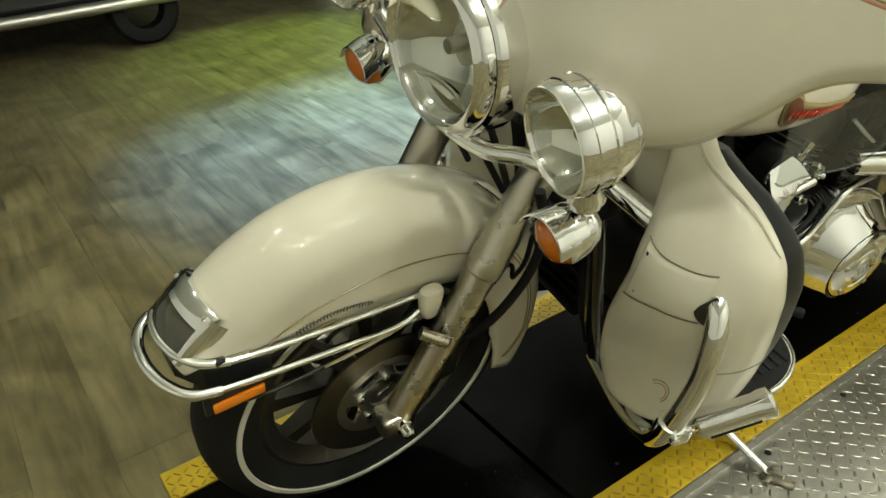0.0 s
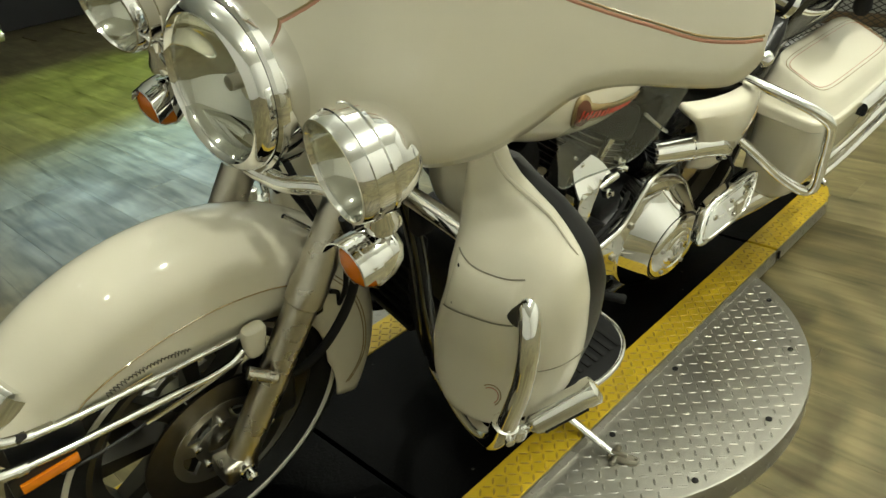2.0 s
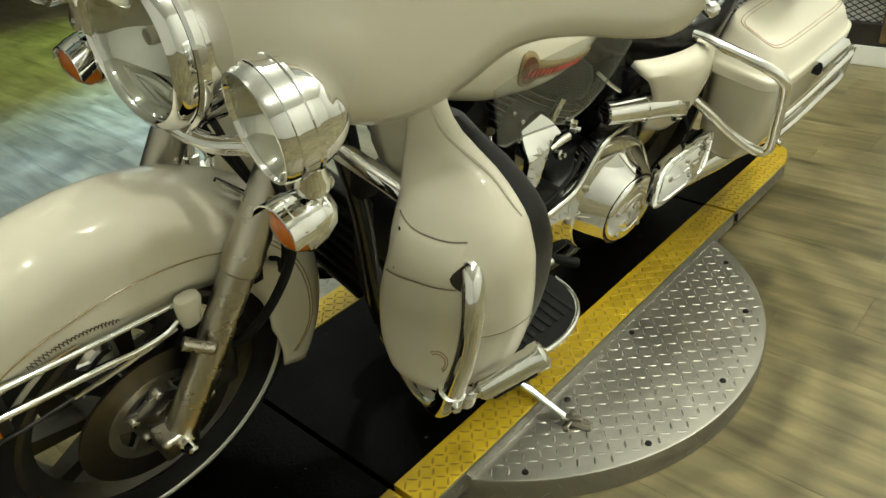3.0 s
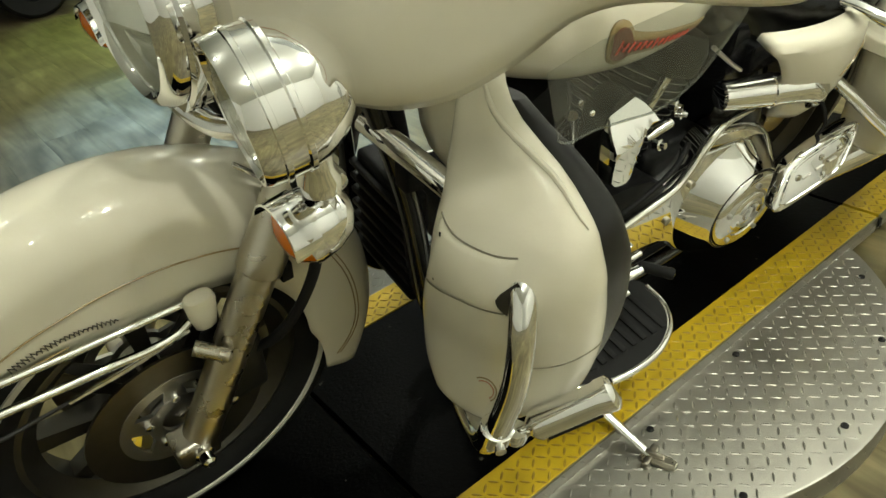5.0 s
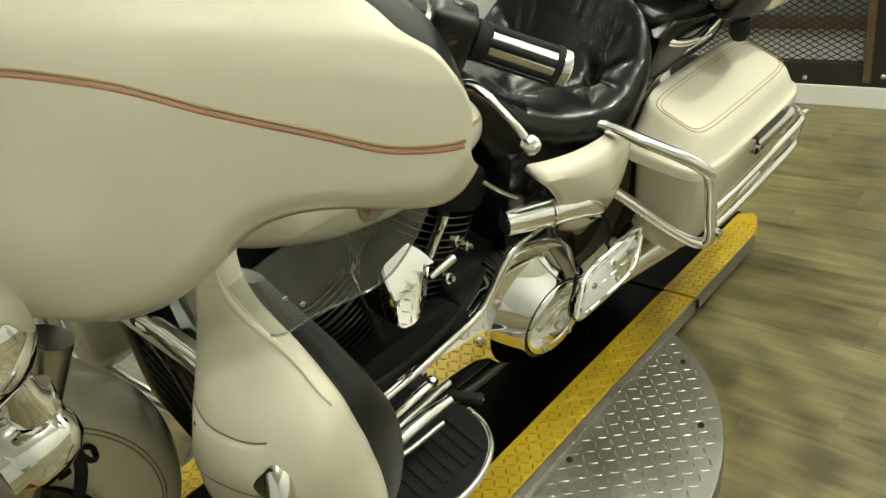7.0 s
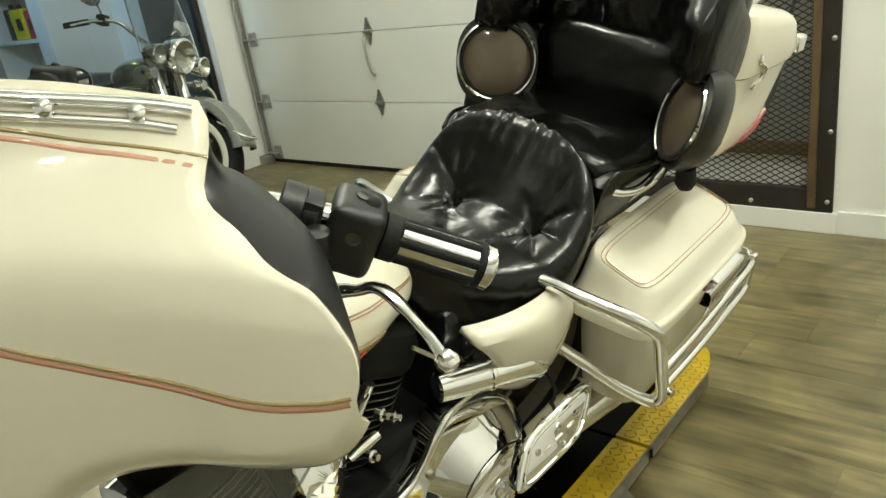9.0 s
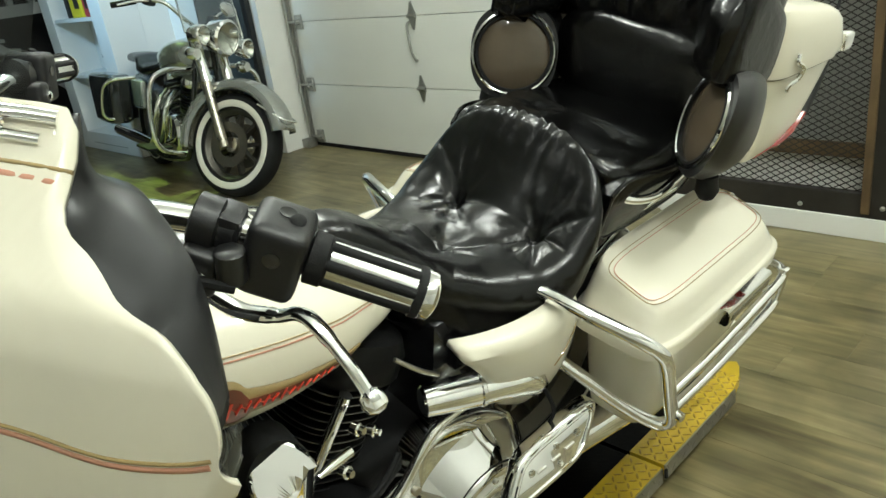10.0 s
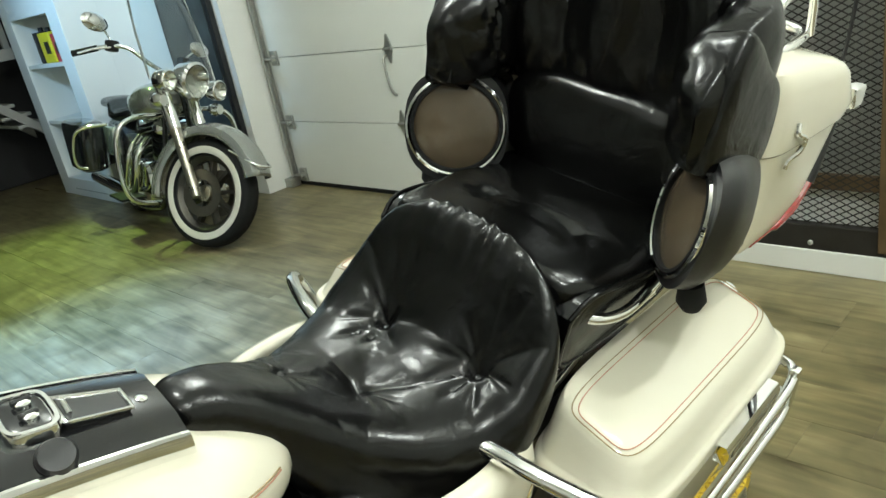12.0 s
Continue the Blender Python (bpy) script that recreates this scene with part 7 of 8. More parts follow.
    part("guard_bolt", lathe([(0, 0.010), (0.012, 0.010), (0.014, 0.006)], (1.480, s * 0.408, 0.482), (0, s, 0), 14), CHROME, gd)

# ------------------------------------------------ top case, speakers, backrest
def case_ring(z, xa, xb, w, e=7.0, n=64):
    return [(x, y, z) for x, y in supring(n, (xa + xb) / 2, 0, (xb - xa) / 2, w, e)]


tp = part("top_case", loft([case_ring(0.838, 1.80, 1.86, 0.250), case_ring(0.842, 1.788, 1.90, 0.264), case_ring(0.855, 1.785, 1.96, 0.268), case_ring(0.885, 1.785, 2.03, 0.270), case_ring(0.94, 1.785, 2.065, 0.272), case_ring(1.003, 1.788, 2.095, 0.276), case_ring(1.007, 1.790, 2.096, 0.277)]), CREAM, bike, "cream top case with chrome rack")
lid = part("lid", loft([case_ring(1.010, 1.786, 2.108, 0.281), case_ring(1.032, 1.786, 2.125, 0.283), case_ring(1.056, 1.788, 2.110, 0.281), [(x, y, z + 0.022 * (2.08 - x) / 0.29) for x, y, z in case_ring(1.084, 1.790, 2.090, 0.279)], [(x, y, z + 0.040 * (2.08 - x) / 0.29) for x, y, z in case_ring(1.096, 1.796, 2.072, 0.272)], [(x, y, z + 0.046 * (2.08 - x) / 0.29) for x, y, z in case_ring(1.103, 1.806, 2.050, 0.258)], [(x, y, z + 0.05 * (2.08 - x) / 0.29) for x, y, z in case_ring(1.109, 1.87, 1.97, 0.18)]]), CREAM, tp, "cream lid")
part("seam", tube(case_ring(1.0085, 1.788, 2.100, 0.2785) + [case_ring(1.0085, 1.788, 2.100, 0.2785)[0]], 0.0018, 6), SEAM, tp)
for s in (-1, 1):
    part("latch", tube([(1.872, s * 0.283, 1.052), (1.868, s * 0.287, 1.038), (1.888, s * 0.288, 1.028), (1.900, s * 0.287, 1.018), (1.896, s * 0.284, 1.000), (1.872, s * 0.280, 0.990), (1.868, s * 0.279, 0.978)], 0.0045, 8, 6), CHROME, tp, "small chrome latch")
    part("corner_hinge", box((2.085, s * 0.262 - 0.02, 1.012), (2.128, s * 0.262 + 0.022, 1.050), 0.008), CHROME, tp)
    part("red_side_marker", tube([(1.845, s * 0.262, 0.842), (1.92, s * 0.264, 0.850), (1.985, s * 0.264, 0.866), (2.035, s * 0.260, 0.892)], [0.004] * 6 + [0.009] * 7 + [0.007] * 6, 8, 6), RED, tp, "red side marker")
    part("lamp_housing", tube([(2.035, s * 0.258, 0.890), (2.058, s * 0.256, 0.93), (2.085, s * 0.252, 0.985), (2.10, s * 0.246, 1.01)], 0.011, 10, 6), BLACK, tp)
part("tail_lamp_bar", tube([(2.04, -0.245, 0.90), (2.065, -0.12, 0.895), (2.07, 0, 0.893), (2.065, 0.12, 0.895), (2.04, 0.245, 0.90)], 0.018, 10, 6), RED, tp, "red tail lamp bar")
# luggage rack
rk = part("luggage_rack", tube([(1.822, -0.17, 1.086), (1.872, -0.20, 1.123), (1.982, -0.205, 1.133), (2.062, -0.17, 1.133), (2.092, 0, 1.133), (2.062, 0.17, 1.133), (1.982, 0.205, 1.133), (1.872, 0.20, 1.123), (1.822, 0.17, 1.103)], 0.008, 12, 6), CHROME, tp, "chrome luggage rack")
for y in (-0.10, 0.0, 0.10):
    part("rack_bar", tube([(1.832, y, 1.106), (1.922, y, 1.130), (2.082, y, 1.133)], 0.006, 10, 4), CHROME, rk)
for s in (-1, 1):
    part("rack_arch", tube([(1.892, s * 0.20, 1.128), (1.912, s * 0.20, 1.198), (1.972, s * 0.20, 1.213), (2.022, s * 0.20, 1.198), (2.042, s * 0.20, 1.133)], 0.007, 10, 6), CHROME, rk)
    part("rack_foot", box((1.852, s * 0.17 - 0.02, 1.073), (1.912, s * 0.17 + 0.02, 1.113), 0.008), CHROME, rk)
part("antenna", tube([(2.10, -0.235, 1.02), (2.115, -0.235, 1.10), (2.125, -0.225, 1.25), (2.13, -0.215, 1.5)], 0.0035, 8, 6), BLACK, bike, "black whip antenna")

for s in (-1, 1):
    C = Vector((1.648, s * 0.232 - 0.012, 0.966))
    ax = Vector((-0.70, -s * 0.66, 0.26)).normalized()
    sd = ax.cross(Vector((0, 0, 1))).normalized()
    ud = sd.cross(ax)
    E = Vector((1.800, s * 0.238, 0.940))
    rings = []
    for k, grow in ((0.0, 0.95), (0.0, 1.0), (0.10, 1.04), (0.25, 1.05), (0.45, 1.03), (0.70, 1.0), (1.0, 0.97)):
        ring = []
        for u, v in supring(48, 0, 0, 1, 1, 2.5):
            a = C + (sd * u * 0.093 + ud * v * 0.100) * grow - ax * 0.012 * (k > 0)
            b = E + Vector((0, u * 0.040, v * 0.092))
            ring.append(a.lerp(b, k) + Vector((0, s * 0.014 * math.sin(math.pi * k), 0)))
        rings.append(ring)
    pod = part("speaker_pod", loft(rings), BLACK, bike, "black speaker pod with chrome ring")
    part("chrome_ring", lathe([(0.000, 0.090), (0.006, 0.091), (0.009, 0.087), (0.006, 0.083), (0.000, 0.083)], C, ax, 56, True), CHROME, pod, "chrome ring")
    part("rubber_ring", lathe([(0.000, 0.083), (0.008, 0.082), (0.008, 0.077), (0.000, 0.076)], C, ax, 56, True), RUBBER, pod)
    part("cloth", lathe([(0.0005, 0.077), (0.006, 0.06), (0.009, 0.03), (0.010, 0.003)], C, ax, 44), SPEAKER, pod, "brown speaker cloth")
    part("pod_foot", lathe([(0, 0.018), (0.03, 0.022), (0.045, 0.014)], (1.640, s * 0.278, 0.874), (0.1, 0.1 * s, -1), 18), RUBBER, pod, "black rubber knob")
    part("shield_bolt", lathe([(0, 0.008), (0.006, 0.008), (0.01, 0.004)], (1.752, s * 0.280, 0.897), (0, s, 0), 12), RUBBER, pod)
    part("red_reflector", lathe([(0, 0.012), (0.006, 0.011)], (1.70, s * 0.225, 0.865), (-0.6, s, 0.2), 16), RED, pod)


# lower and upper back pads
def cushion(cx, cz, wy, hz, tx, lean, seed, e=3.6):
    """A stuffed pad that stands across the bike, bulging forward, with soft creases."""
    rings = []
    n, m2 = 64, 18
    for i in range(m2 + 1):
        u = i / m2
        k = math.sin(math.pi * min(1, 0.5 * (0.06 + u * 0.94))) ** 0.5
        ring = []
        for y, z in supring(n, 0, 0, wy, hz, e):
            yy, zz = y * (0.90 + 0.10 * k if u < 0.3 else 1), z
            sc = 1 - 0.85 * max(0, (u - 0.55) / 0.45) ** 3
            yy, zz = yy * sc, zz * sc
            x = -tx * u ** 0.8
            x += 0.004 * noise.noise(Vector((yy * 14 + seed, zz * 14, u * 3)))
            ring.append((cx + x + lean * (zz + hz), yy, cz + zz))
        rings.append(ring)
    return loft(rings)


br = part("backrest", cushion(1.800, 0.980, 0.190, 0.088, 0.088, 0.10, 1.0), LEATHER, bike, "black leather wraparound backrest")
# upper pad with wings that come forward as arm rests
rows = []
N = 120
for i in range(N + 1):
    u = -1 + 2 * i / N
    w = abs(u)
    s = 1 if u > 0 else -1
    # plan line of the pad: straight across, a rounded corner, then forward
    t = min(1.0, max(0.0, (w - 0.44) / 0.56))
    ang = min(1.0, t / 0.34) * math.pi / 2 * 0.94
    if t <= 0:
        px, py = 1.822, 0.185 * w / 0.44
    elif t < 0.34:
        px, py = 1.822 - 0.062 * (1 - math.cos(ang)), 0.185 + 0.062 * math.sin(ang)
    else:
        px, py = 1.764 - 0.152 * (t - 0.34) / 0.66, 0.247 + 0.006 * (t - 0.34)
    nx, ny = -math.cos(ang), -math.sin(ang)
    zlo = 1.012 + 0.020 * min(1, max(0, (w - 0.40) / 0.2))
    zhi = lerp_table([(0, 1.335), (0.28, 1.330), (0.38, 1.300), (0.46, 1.262), (0.50, 1.250), (0.62, 1.238), (0.76, 1.220), (1.0, 1.165)], w)[0]
    endk = math.sqrt(max(0.03, 1 - max(0, (w - 0.86) / 0.14) ** 2))
    th = (0.112 - 0.016 * t) * endk
    zc, hz = (zlo + zhi) / 2, (zhi - zlo) / 2 * (0.45 + 0.55 * endk)
    # bulges between the stitched folds
    puff = 0.010 * math.cos(w * 2 * math.pi * 2.6) + 0.020 * math.exp(-((w - 0.68) / 0.13) ** 2) - 0.012 * math.exp(-((w - 0.50) / 0.035) ** 2)
    ring = []
    for q in range(64):
        a = 2 * math.pi * q / 64
        c, sn = math.cos(a), math.sin(a)
        zz = zc + hz * math.copysign(abs(sn) ** 0.66, sn)
        dd = th * math.copysign(abs(c) ** 0.72, c) * 0.60
        if c < 0:
            dd *= 0.42
        if c > 0:
            v = (zz - zc) / hz
            dd += puff * c * (1 - 0.5 * v * v)
            gather = math.exp(-((w - 0.50) / 0.09) ** 2) + 0.7 * math.exp(-((w - 0.80) / 0.10) ** 2)
            dd += 0.0050 * math.sin(zz * 95 + 9 * math.sin(w * 17) + 30 * w) * gather * c
            dd += 0.0022 * math.sin(w * 60 + 7 * zz + 2 * math.sin(zz * 40)) * math.exp(-((v + 0.55) / 0.35) ** 2) * c
        if c > 0:
            r = math.hypot(s * py - s * 0.095, zz - 1.185)
            wa = math.atan2(zz - 1.185, py - 0.095)
            dd -= 0.014 * math.exp(-(r / 0.014) ** 2) + 0.010 * math.exp(-(r / 0.045) ** 2)
            dd += 0.0022 * math.cos(9 * wa + 2 * math.sin(2 * wa)) * math.exp(-((r - 0.035) / 0.025) ** 2)
            # long soft folds that hang from the top
            dd += 0.0035 * math.sin(py * 120 + 3 * math.sin(zz * 14)) * math.exp(-((zz - 1.12) / 0.07) ** 2) * max(0, 1 - py / 0.2)
        if w > 0.44 and c > -0.4:
            wave = noise.noise(Vector((px * 13 + 3, s * py * 9, zz * 15))) + 0.4 * noise.noise(Vector((px * 30, s * py * 24, zz * 34)))
            dd -= 0.008 * (1 - min(1, abs(wave))) ** 5 * min(1, (w - 0.44) / 0.08) * (0.5 + 0.5 * c)
        dd += 0.004 * noise.noise(Vector((px * 13, s * py * 13, zz * 13))) + 0.0008 * noise.noise(Vector((px * 50, s * py * 50, zz * 44)))
        ring.append((px + dd * nx, s * (py + dd * ny), zz))
    rows.append(ring)
part("upper_pad", loft(rows), LEATHER, br, "black leather pad curling into puffy arm rests")
# smooth outer shells of the arm rests
for s in (-1, 1):
    line = spline([Vector((x, 0, z)) for x, z in ((1.622, 1.046), (1.632, 1.110), (1.652, 1.180), (1.682, 1.222), (1.714, 1.206), (1.75, 1.168), (1.795, 1.128), (1.804, 1.080), (1.788, 1.020), (1.735, 1.004), (1.668, 1.018))], 5)
    mid = Vector((1.715, 0, 1.105))
    part("arm_shell", loft([[(mid.x + (q.x - mid.x) * k, s * y, mid.z + (q.z - mid.z) * k) for q in line] for y, k in ((0.215, 0.90), (0.255, 0.99), (0.264, 1.0), (0.272, 0.985), (0.277, 0.95), (0.280, 0.86), (0.281, 0.6))]), LEATHER, br, "smooth black arm rest shell")
for s in (-1, 1):
    part("case_corner", box((1.79, s * 0.20 - 0.025, 0.98), (1.81, s * 0.20 + 0.025, 1.03), 0.004), CREAM, tp)

# side stand, resting on the turntable
inv = BIKE_M.inverted()
foot = inv @ Vector((0.672, -0.500, DZ + 0.006))
top_s, knee_s = inv @ Vector((0.640, -0.300, 0.080)), inv @ Vector((0.660, -0.400, 0.025))
ss = part("side_stand", tube([(0.62, -0.16, 0.19), top_s, knee_s, foot], [0.016, 0.015, 0.011, 0.0085], 14, flat=0.8), CHROME, bike, "chrome side stand swung out")
aim = Matrix.Rotation(math.atan2(-0.10, 0.028), 4, "Z")
fm = Matrix.Translation(foot) @ inv.to_3x3().to_4x4() @ aim
part("foot", loft([[(x, y * w, z) for y, z in ((-0.014, -0.003), (0.014, -0.003), (0.014, 0.003), (0.008, 0.008), (-0.008, 0.008), (-0.014, 0.003))] for x, w in ((-0.020, 0.8), (-0.010, 1.0), (0.030, 0.95), (0.045, 0.6))]), SATIN, ss, "flat stand foot", m=fm)
part("foot_cross", box((-0.012, -0.028, -0.004), (0.002, 0.028, 0.008), 0.003), SATIN, ss, m=fm)
part("foot_web", box((-0.014, -0.004, 0.004), (0.022, 0.004, 0.017), 0.003), SATIN, ss, m=fm)
part("stand_spring", tube([(0.60 + 0.008 * math.cos(k), -0.15 - 0.006 * k / 4, 0.20 + 0.008 * math.sin(k)) for k in range(30)], 0.002, 6), CHROME, ss)

# ---------------------------------------------------------------- the second motorcycle
B2_F, B2_R = Vector((2.672, 3.07, FLOOR_Z)), Vector((2.885, 4.51, FLOOR_Z))
yaw2 = math.atan2((B2_R - B2_F).y, (B2_R - B2_F).x)
B2_M = Matrix.Translation(B2_F) @ Matrix.Rotation(yaw2, 4, "Z") @ Matrix.Rotation(radians(8), 4, "X")


def second_bike():
    b = thing("cruiser_motorcycle", B2_M, "silver cruiser motorcycle with windshield, parked by the white wall", "motorcycle")
    P = lambda n, bm, mat, parent=b, label="": part(n, bm, mat, parent, label)
    ST = Matrix.Translation((0, 0, 0.32)) @ Matrix.Rotation(radians(31), 4, Vector((0.45, 0, 0.89))) @ Matrix.Translation((0, 0, -0.32))
    wheel(b, (0, 0, 0.325), 0.325, 0.065, ST, "front_wheel", 0.27)
    wheel(b, (1.53, 0, 0.325), 0.325, 0.065, None, "rear_wheel", 0.27)
    for s in (-1, 1):
        part("wide_whitewall", lathe([(s * 0.064, 0.235), (s * 0.0675, 0.24), (s * 0.0665, 0.275), (s * 0.062, 0.28)], (0, 0, 0.325), (0, 1, 0), 64, True), WHITEWALL, b, "wide whitewall", m=ST)
        part("brake_rotor", lathe([(s * 0.075, 0.14), (s * 0.079, 0.14), (s * 0.079, 0.08), (s * 0.075, 0.08)], (0, 0, 0.325), (0, 1, 0), 40, True), ROTOR, b, m=ST)
        part("fork_leg", tube([(0.0, s * 0.115, 0.30), (0.20, s * 0.115, 0.70)], [0.029, 0.031], 18), SATIN, b, "alloy fork leg", m=ST)
        part("fork_cover", tube([(0.19, s * 0.115, 0.68), (0.34, s * 0.115, 0.98)], [0.038, 0.038], 18), CHROME, b, "chrome fork cover", m=ST)
    rows = []
    for k in range(33):
        th = radians(-10 + 172 * k / 32)
        edge = 0.315 if k < 12 else 0.335
        rows.append([(r * math.cos(th), y, 0.33 + r * math.sin(th)) for y, r in ((-0.095, edge), (-0.098, 0.355), (-0.085, 0.39), (-0.045, 0.408), (0, 0.412), (0.045, 0.408), (0.085, 0.39), (0.098, 0.355), (0.095, edge))])
    f = part("front_fender", loft(rows, closed=False), SILVER, b, "silver front fender", m=ST)
    mod = f.modifiers.new("thickness", "SOLIDIFY")
    mod.thickness = 0.005
    part("fender_trim", tube([(-0.02, -0.10, 0.60), (-0.2, -0.10, 0.585), (-0.36, -0.07, 0.52), (-0.40, 0, 0.51), (-0.36, 0.07, 0.52), (-0.2, 0.10, 0.585)], 0.007, 8, 6), CHROME, f, m=ST)
    rows = []
    for k in range(33):
        th = radians(0 + 160 * k / 32)
        rows.append([(1.53 + r * math.cos(th), y, 0.33 + r * math.sin(th)) for y, r in ((-0.10, 0.30), (-0.105, 0.355), (-0.085, 0.39), (0, 0.41), (0.085, 0.39), (0.105, 0.355), (0.10, 0.30))])
    P("rear_fender", loft(rows, closed=False), SILVER)
    # headlamp nacelle and three lamps
    h = part("headlamp", lathe([(0.16, 0.05), (0.10, 0.10), (0.02, 0.115), (0, 0.115), (-0.012, 0.10), (-0.004, 0.095)], (0.16, 0, 0.98), (1, 0, 0.1), 40, False, False), CHROME, b, "chrome headlamp", m=ST)
    part("reflector", lathe([(0.0, 0.096), (0.03, 0.07), (0.05, 0.03), (0.052, 0.004)], (0.16, 0, 0.98), (1, 0, 0.1), 32, False, False), CHROME, h, m=ST)
    part("lens", lathe([(-0.02, 0.003), (-0.016, 0.05), (-0.006, 0.095)], (0.16, 0, 0.98), (1, 0, 0.1), 32, False, False), BULBGLASS, h, m=ST).visible_shadow = False
    for s in (-1, 1):
        p = part("passing_lamp", lathe([(0.09, 0.01), (0.06, 0.05), (0.0, 0.066), (-0.03, 0.064), (-0.036, 0.056)], (0.19, s * 0.21, 0.955), (1, 0, 0), 32, False, False), CHROME, b, "chrome passing lamp", m=ST)
        part("reflector", lathe([(-0.030, 0.056), (-0.005, 0.04), (0.01, 0.015), (0.011, 0.003)], (0.19, s * 0.21, 0.955), (1, 0, 0), 28, False, False), CHROME, p, m=ST)
        part("lens", lathe([(-0.042, 0.003), (-0.034, 0.056)], (0.19, s * 0.21, 0.955), (1, 0, 0), 28, False, False), BULBGLASS, p, m=ST).visible_shadow = False
        part("turn_signal", lathe([(0.07, 0.01), (0.03, 0.038), (0, 0.042), (-0.03, 0.03)], (0.20, s * 0.235, 0.84), (1, 0, 0), 24), CHROME, b, m=ST)
        hb = part("handlebar", tube([(0.36, s * 0.05, 1.02), (0.38, s * 0.16, 1.06), (0.46, s * 0.25, 1.13), (0.58, s * 0.32, 1.12), (0.68, s * 0.38, 1.08)], 0.0125, 12, 6), CHROME, b, "chrome handlebar", m=ST)
        part("grip", tube([(0.60, s * 0.332, 1.112), (0.72, s * 0.404, 1.066)], 0.018, 14), RUBBER, hb, m=ST)
        part("switch_housing", box((0.51, s * 0.285 - 0.030, 1.10), (0.57, s * 0.285 + 0.030, 1.165), 0.012), BLACK, hb, m=ST)
        part("lever", tube([(0.52, s * 0.31, 1.12), (0.56, s * 0.38, 1.10), (0.62, s * 0.45, 1.06)], 0.007, 8, 6), CHROME, hb, m=ST)
        mr = part("mirror", lathe([(0.0, 0.055), (0.01, 0.062), (0.03, 0.045), (0.04, 0.01)], (0.54, s * 0.42, 1.24), (-1, 0, 0.1), 28), CHROME, hb, "chrome mirror", m=ST @ Matrix.Translation((0.54, s * 0.42, 1.24)) @ Matrix.Diagonal((1, 1.5, 0.85, 1)) @ Matrix.Translation((-0.54, -s * 0.42, -1.24)))
        part("mirror_stem", tube([(0.54, s * 0.29, 1.15), (0.53, s * 0.34, 1.20), (0.53, s * 0.40, 1.23)], 0.006, 8, 5), CHROME, hb, m=ST)
        # engine and bag guards, bags
        g = P("engine_guard", tube([(0.46, s * 0.05, 0.78), (0.44, s * 0.25, 0.78), (0.42, s * 0.36, 0.70), (0.43, s * 0.38, 0.45), (0.46, s * 0.32, 0.28), (0.52, s * 0.12, 0.22)], 0.016, 12, 8), CHROME, b, "chrome engine guard")
        bag = P("saddlebag", loft([[(x, s * y, z) for x, y in supring(30, 1.60, 0.30, a, w, 4.5)] for z, a, w in ((0.36, 0.20, 0.07), (0.38, 0.25, 0.09), (0.56, 0.28, 0.10), (0.66, 0.285, 0.105), (0.70, 0.28, 0.10), (0.715, 0.25, 0.08))]), GLOSSBLACK, b, "black leather-covered saddlebag")
        P("bag_guard", tube([(1.22, s * 0.22, 0.70), (1.28, s * 0.38, 0.68), (1.33, s * 0.43, 0.60), (1.37, s * 0.42, 0.42), (1.36, s * 0.25, 0.40)], 0.013, 12, 8), CHROME, b, "chrome bag guard")
        P("muffler", lathe([(0, 0.03), (0.3, 0.045), (0.9, 0.045), (0.9, 0.035)], (1.0, s * 0.20, 0.24), (1, 0, 0.02), 20), CHROME, b, "chrome muffler")
        P("floorboard", box((0.62, min(s * 0.2, s * 0.36), 0.25), (0.92, max(s * 0.2, s * 0.36), 0.268), 0.006), RUBBER, b)
    # windshield
    rows = []
    for k in range(8):
        z = 0.95 + 0.58 * k / 7
        rows.append([(0.16 + 0.5 * (z - 0.95) + 0.9 * y * y, y * (1.0 if k < 6 else 0.93 - 0.08 * (k - 6)), z) for y in [-0.285 + 0.57 * i / 16 for i in range(17)]])
    w = part("windshield", loft(rows, closed=False), WINDSHIELD, b, "clear windshield", m=ST)
    w.visible_shadow = False
    for s in (-1, 1):
        part("windshield_strut", tube([rows[0][0 if s < 0 else -1], rows[3][0 if s < 0 else -1], rows[7][0 if s < 0 else -1]], 0.006, 8), CHROME, w, m=ST)
    # tank, seat, engine
    rows = []
    for x, wd, zb, zt in ((0.42, 0.05, 0.84, 0.90), (0.47, 0.12, 0.78, 0.95), (0.56, 0.16, 0.74, 0.975), (0.70, 0.175, 0.72, 0.965), (0.84, 0.165, 0.72, 0.93), (0.96, 0.13, 0.74, 0.885), (1.03, 0.06, 0.77, 0.83)):
        rows.append([(x, y, z) for y, z in supring(28, 0, (zb + zt) / 2, wd, (zt - zb) / 2, 2.6)])
    P("fuel_tank", loft(rows), SILVER, b, "silver fuel tank")
    rows = []
    for x, wd, zb, zt in ((0.98, 0.06, 0.76, 0.83), (1.05, 0.12, 0.72, 0.81), (1.18, 0.18, 0.70, 0.785), (1.30, 0.18, 0.71, 0.80), (1.36, 0.16, 0.74, 0.85), (1.50, 0.13, 0.77, 0.86), (1.70, 0.12, 0.78, 0.86), (1.76, 0.07, 0.80, 0.84)):
        rows.append([(x, y, z) for y, z in supring(28, 0, (zb + zt) / 2, wd, (zt - zb) / 2, 2.8)])
    P("seat", loft(rows), LEATHER, b, "black leather seat")
    P("engine_block", loft([[(x, y, z) for x, z in supring(24, 0.80, 0.34, 0.22 * k, 0.14 * k, 3)] for y, k in ((-0.17, 0.9), (-0.15, 1), (0.15, 1), (0.17, 0.9))]), CHROME, b, "polished engine case")
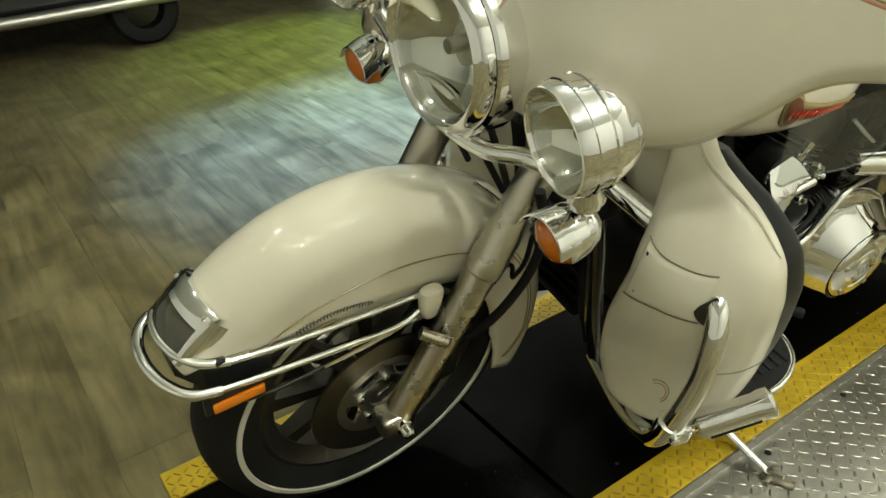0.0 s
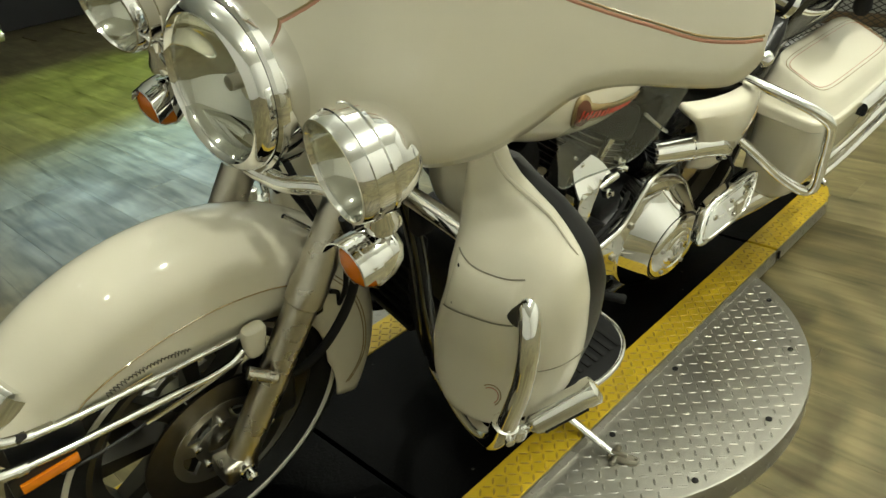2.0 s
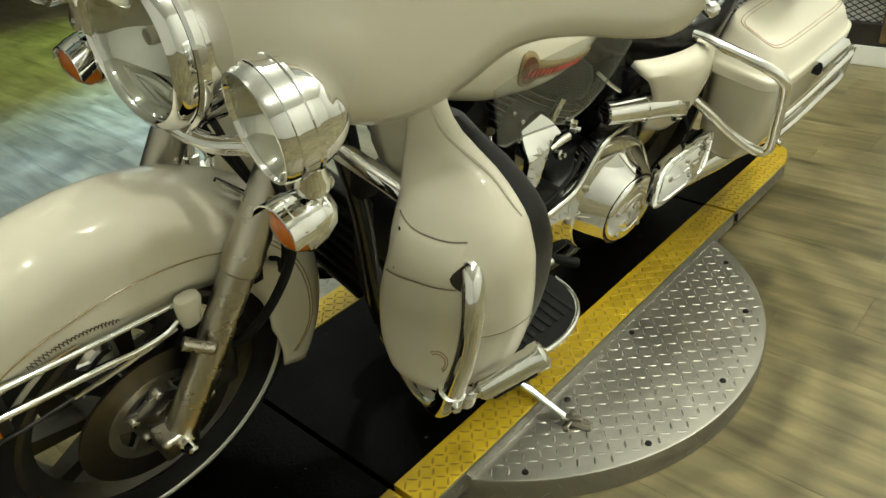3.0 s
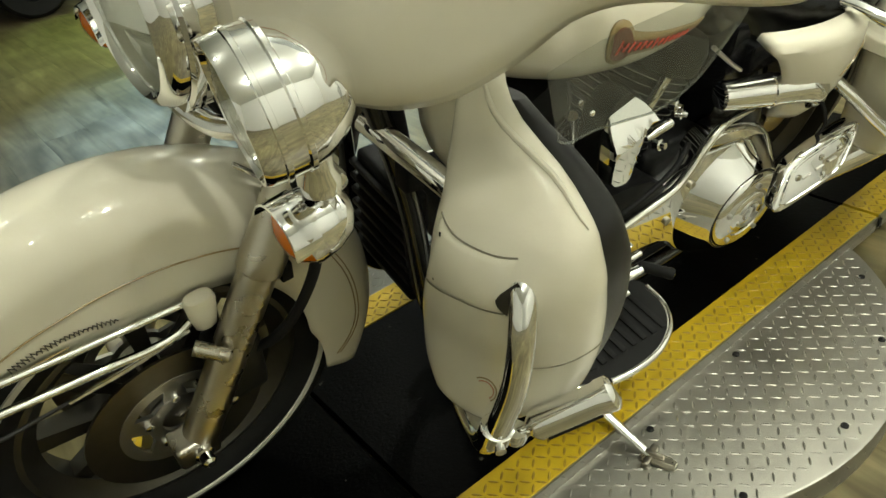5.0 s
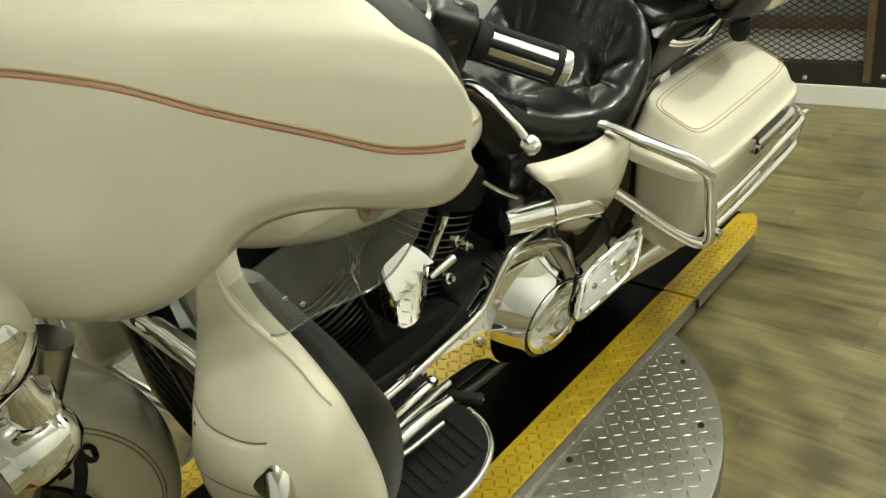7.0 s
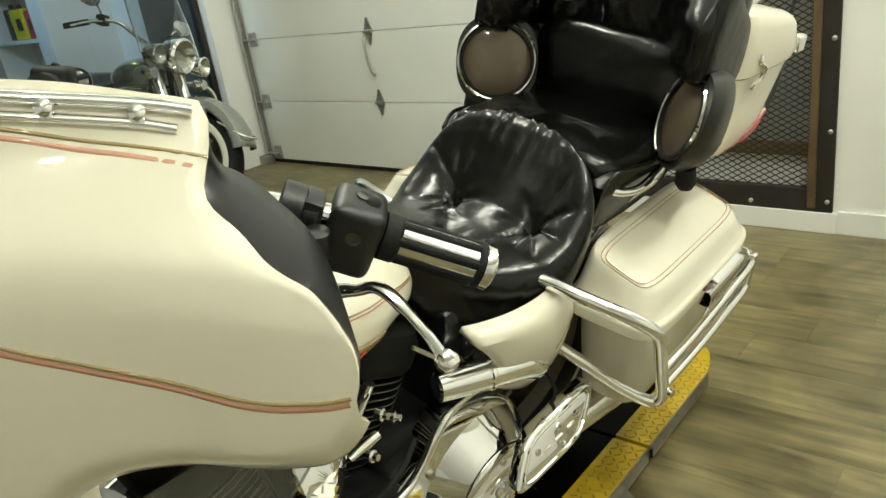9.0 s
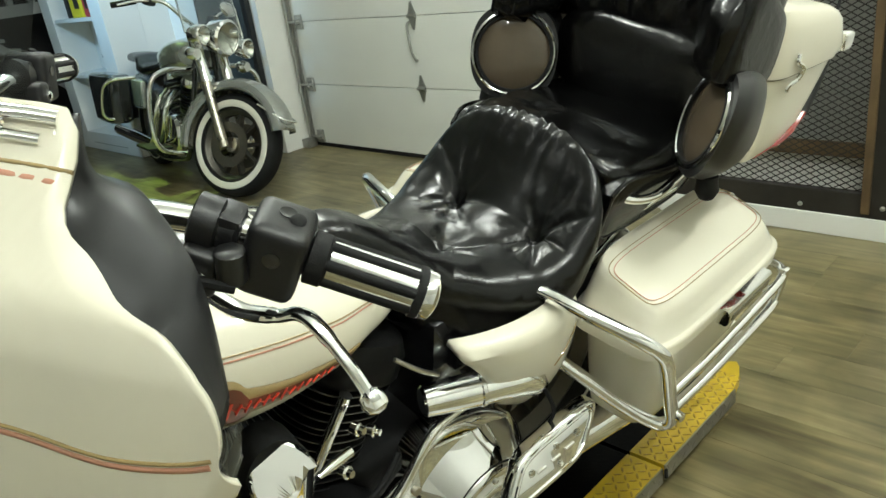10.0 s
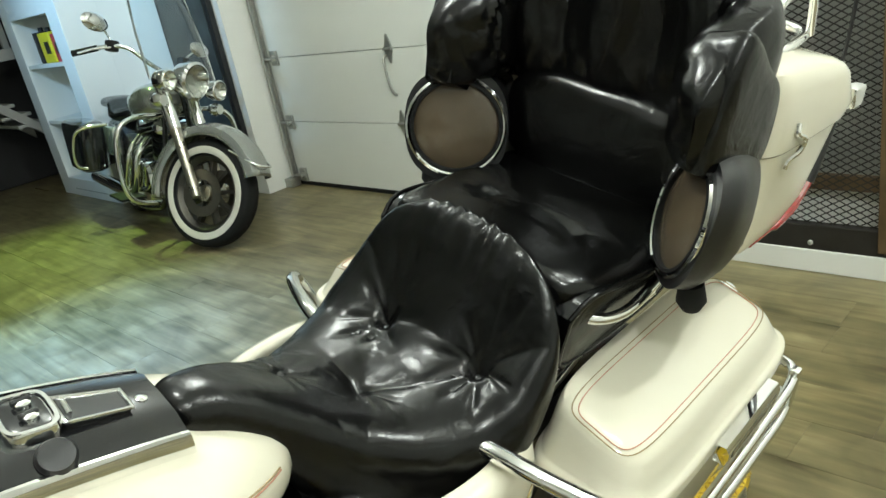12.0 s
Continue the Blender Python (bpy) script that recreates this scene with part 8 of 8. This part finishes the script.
    for x, tl in ((0.72, -22), (0.90, 23)):
        d = Vector((math.sin(radians(tl)), 0, math.cos(radians(tl))))
        for k in range(9):
            c = Vector((x, 0, 0.46)) + d * 0.024 * k
            P("cylinder_fin", lathe([(-0.004, 0.085), (0.004, 0.09)], c, d, 24), FINEDGE if k % 2 else ENGINE, b)
    P("air_cleaner", lathe([(0, 0.07), (0.05, 0.085), (0.06, 0.07), (0.062, 0.01)], (0.80, -0.13, 0.62), (0, -1, 0), 32), CHROME, b, "chrome round cover")
    for x, tl in ((0.72, -22), (0.90, 23)):
        d = Vector((math.sin(radians(tl)), 0, math.cos(radians(tl))))
        P("rocker_cover", lathe([(0, 0.085), (0.02, 0.088), (0.05, 0.075), (0.062, 0.04)], Vector((x, 0, 0.46)) + d * 0.225, d, 24), CHROME, b, "chrome rocker cover")
        P("exhaust_pipe", tube([Vector((x, 0.10, 0.62)), Vector((x - 0.05, 0.20, 0.52)), Vector((x + 0.05, 0.22, 0.30)), Vector((1.05, 0.21, 0.24))], 0.022, 12, 6), CHROME, b, "chrome exhaust pipe")
    P("horn_cover", loft([[(x, y, z) for x, z in supring(20, 0.80, 0.60, 0.05 * k, 0.085 * k, 3)] for y, k in ((-0.12, 1), (-0.16, 1), (-0.175, 0.7))]), CHROME, b, "chrome horn cover")
    P("derby_cover", lathe([(0, 0.08), (0.015, 0.078), (0.02, 0.06), (0.022, 0.01)], (1.06, -0.20, 0.32), (0, -1, 0), 28), CHROME, b, "chrome derby cover")
    P("primary_cover", loft([[(x, y, z) for x, z in supring(30, 0.95, 0.32, 0.30 * k, 0.11 * k, 3)] for y, k in ((-0.12, 1), (-0.19, 1), (-0.205, 0.9))]), CHROME, b, "chrome primary cover")
    for s in (-1, 1):
        P("frame_tube", tube([(0.38, s * 0.05, 0.92), (0.46, s * 0.13, 0.30), (0.6, s * 0.15, 0.18), (1.2, s * 0.15, 0.18), (1.28, s * 0.13, 0.6), (1.5, s * 0.12, 0.66)], 0.018, 12, 6), GLOSSBLACK, b)
        P("side_cover", box((1.10, s * 0.20 - 0.025, 0.48), (1.34, s * 0.20 + 0.025, 0.68), 0.02, 3), SILVER, b)
    P("side_stand", tube([(0.62, -0.16, 0.19), (0.64, -0.30, 0.06)], 0.012, 10), CHROME, b)


second_bike()

# a dark vehicle's tyre and bumper at the edge of the floor, far to the west side
def parked_cart():
    t = thing("utility_vehicle", pose(0.35, 5.6, FLOOR_Z), "dark parked vehicle standing in shade", "vehicle")
    part("body", box((-1.3, -0.45, 0.30), (1.0, 0.9, 0.75), 0.08, 3), GLOSSBLACK, t)
    part("bumper", tube([(-1.25, -0.52, 0.34), (-0.2, -0.56, 0.34), (0.95, -0.52, 0.34)], 0.045, 14, 6), ALLOY, t, "grey bumper bar")
    for x in (-0.9, 0.6):
        part("tyre", lathe([(-0.08, 0.15), (-0.09, 0.24), (-0.05, 0.27), (0.05, 0.27), (0.09, 0.24), (0.08, 0.15)], (x, -0.40, 0.27), (0, 1, 0), 40, True), RUBBER, t)


parked_cart()

# ---------------------------------------------------------------- floor planks
PW, PL = 0.185, 1.22


def plank_mesh():
    bm = bmesh.new()
    add_box(bm, (-PW / 2 + 0.0003, -PL / 2 + 0.0003, -0.012), (PW / 2 - 0.0003, PL / 2 - 0.0003, 0.0), 0.0002, 1)
    me = bpy.data.meshes.new("plank")
    bm.to_mesh(me)
    bm.free()
    me.materials.append(PLANK)
    return me


pm = plank_mesh()
rest = bmesh.new()
rng = random.Random(5)
i = 0
x = -2.2
count = 0
while x < X1 + 0.4:
    y = -2.4 + rng.random() * PL
    while y < 6.6:
        near = -1.1 < x < 3.5 and -1.6 < y < 4.6
        if near and count < 290:
            ob = new("plank", pm)
            ob.parent = floor
            ob.location = (x, y, FLOOR_Z)
            count += 1
        else:
            add_box(rest, (x - PW / 2 + 0.0006, y - PL / 2 + 0.0006, FLOOR_Z - 0.012), (x + PW / 2 - 0.0006, y + PL / 2 - 0.0006, FLOOR_Z))
        y += PL
    x += PW
ob = part("outer_planks", rest, PLANK, floor, smooth=False)
ob["kind"] = "stuff"
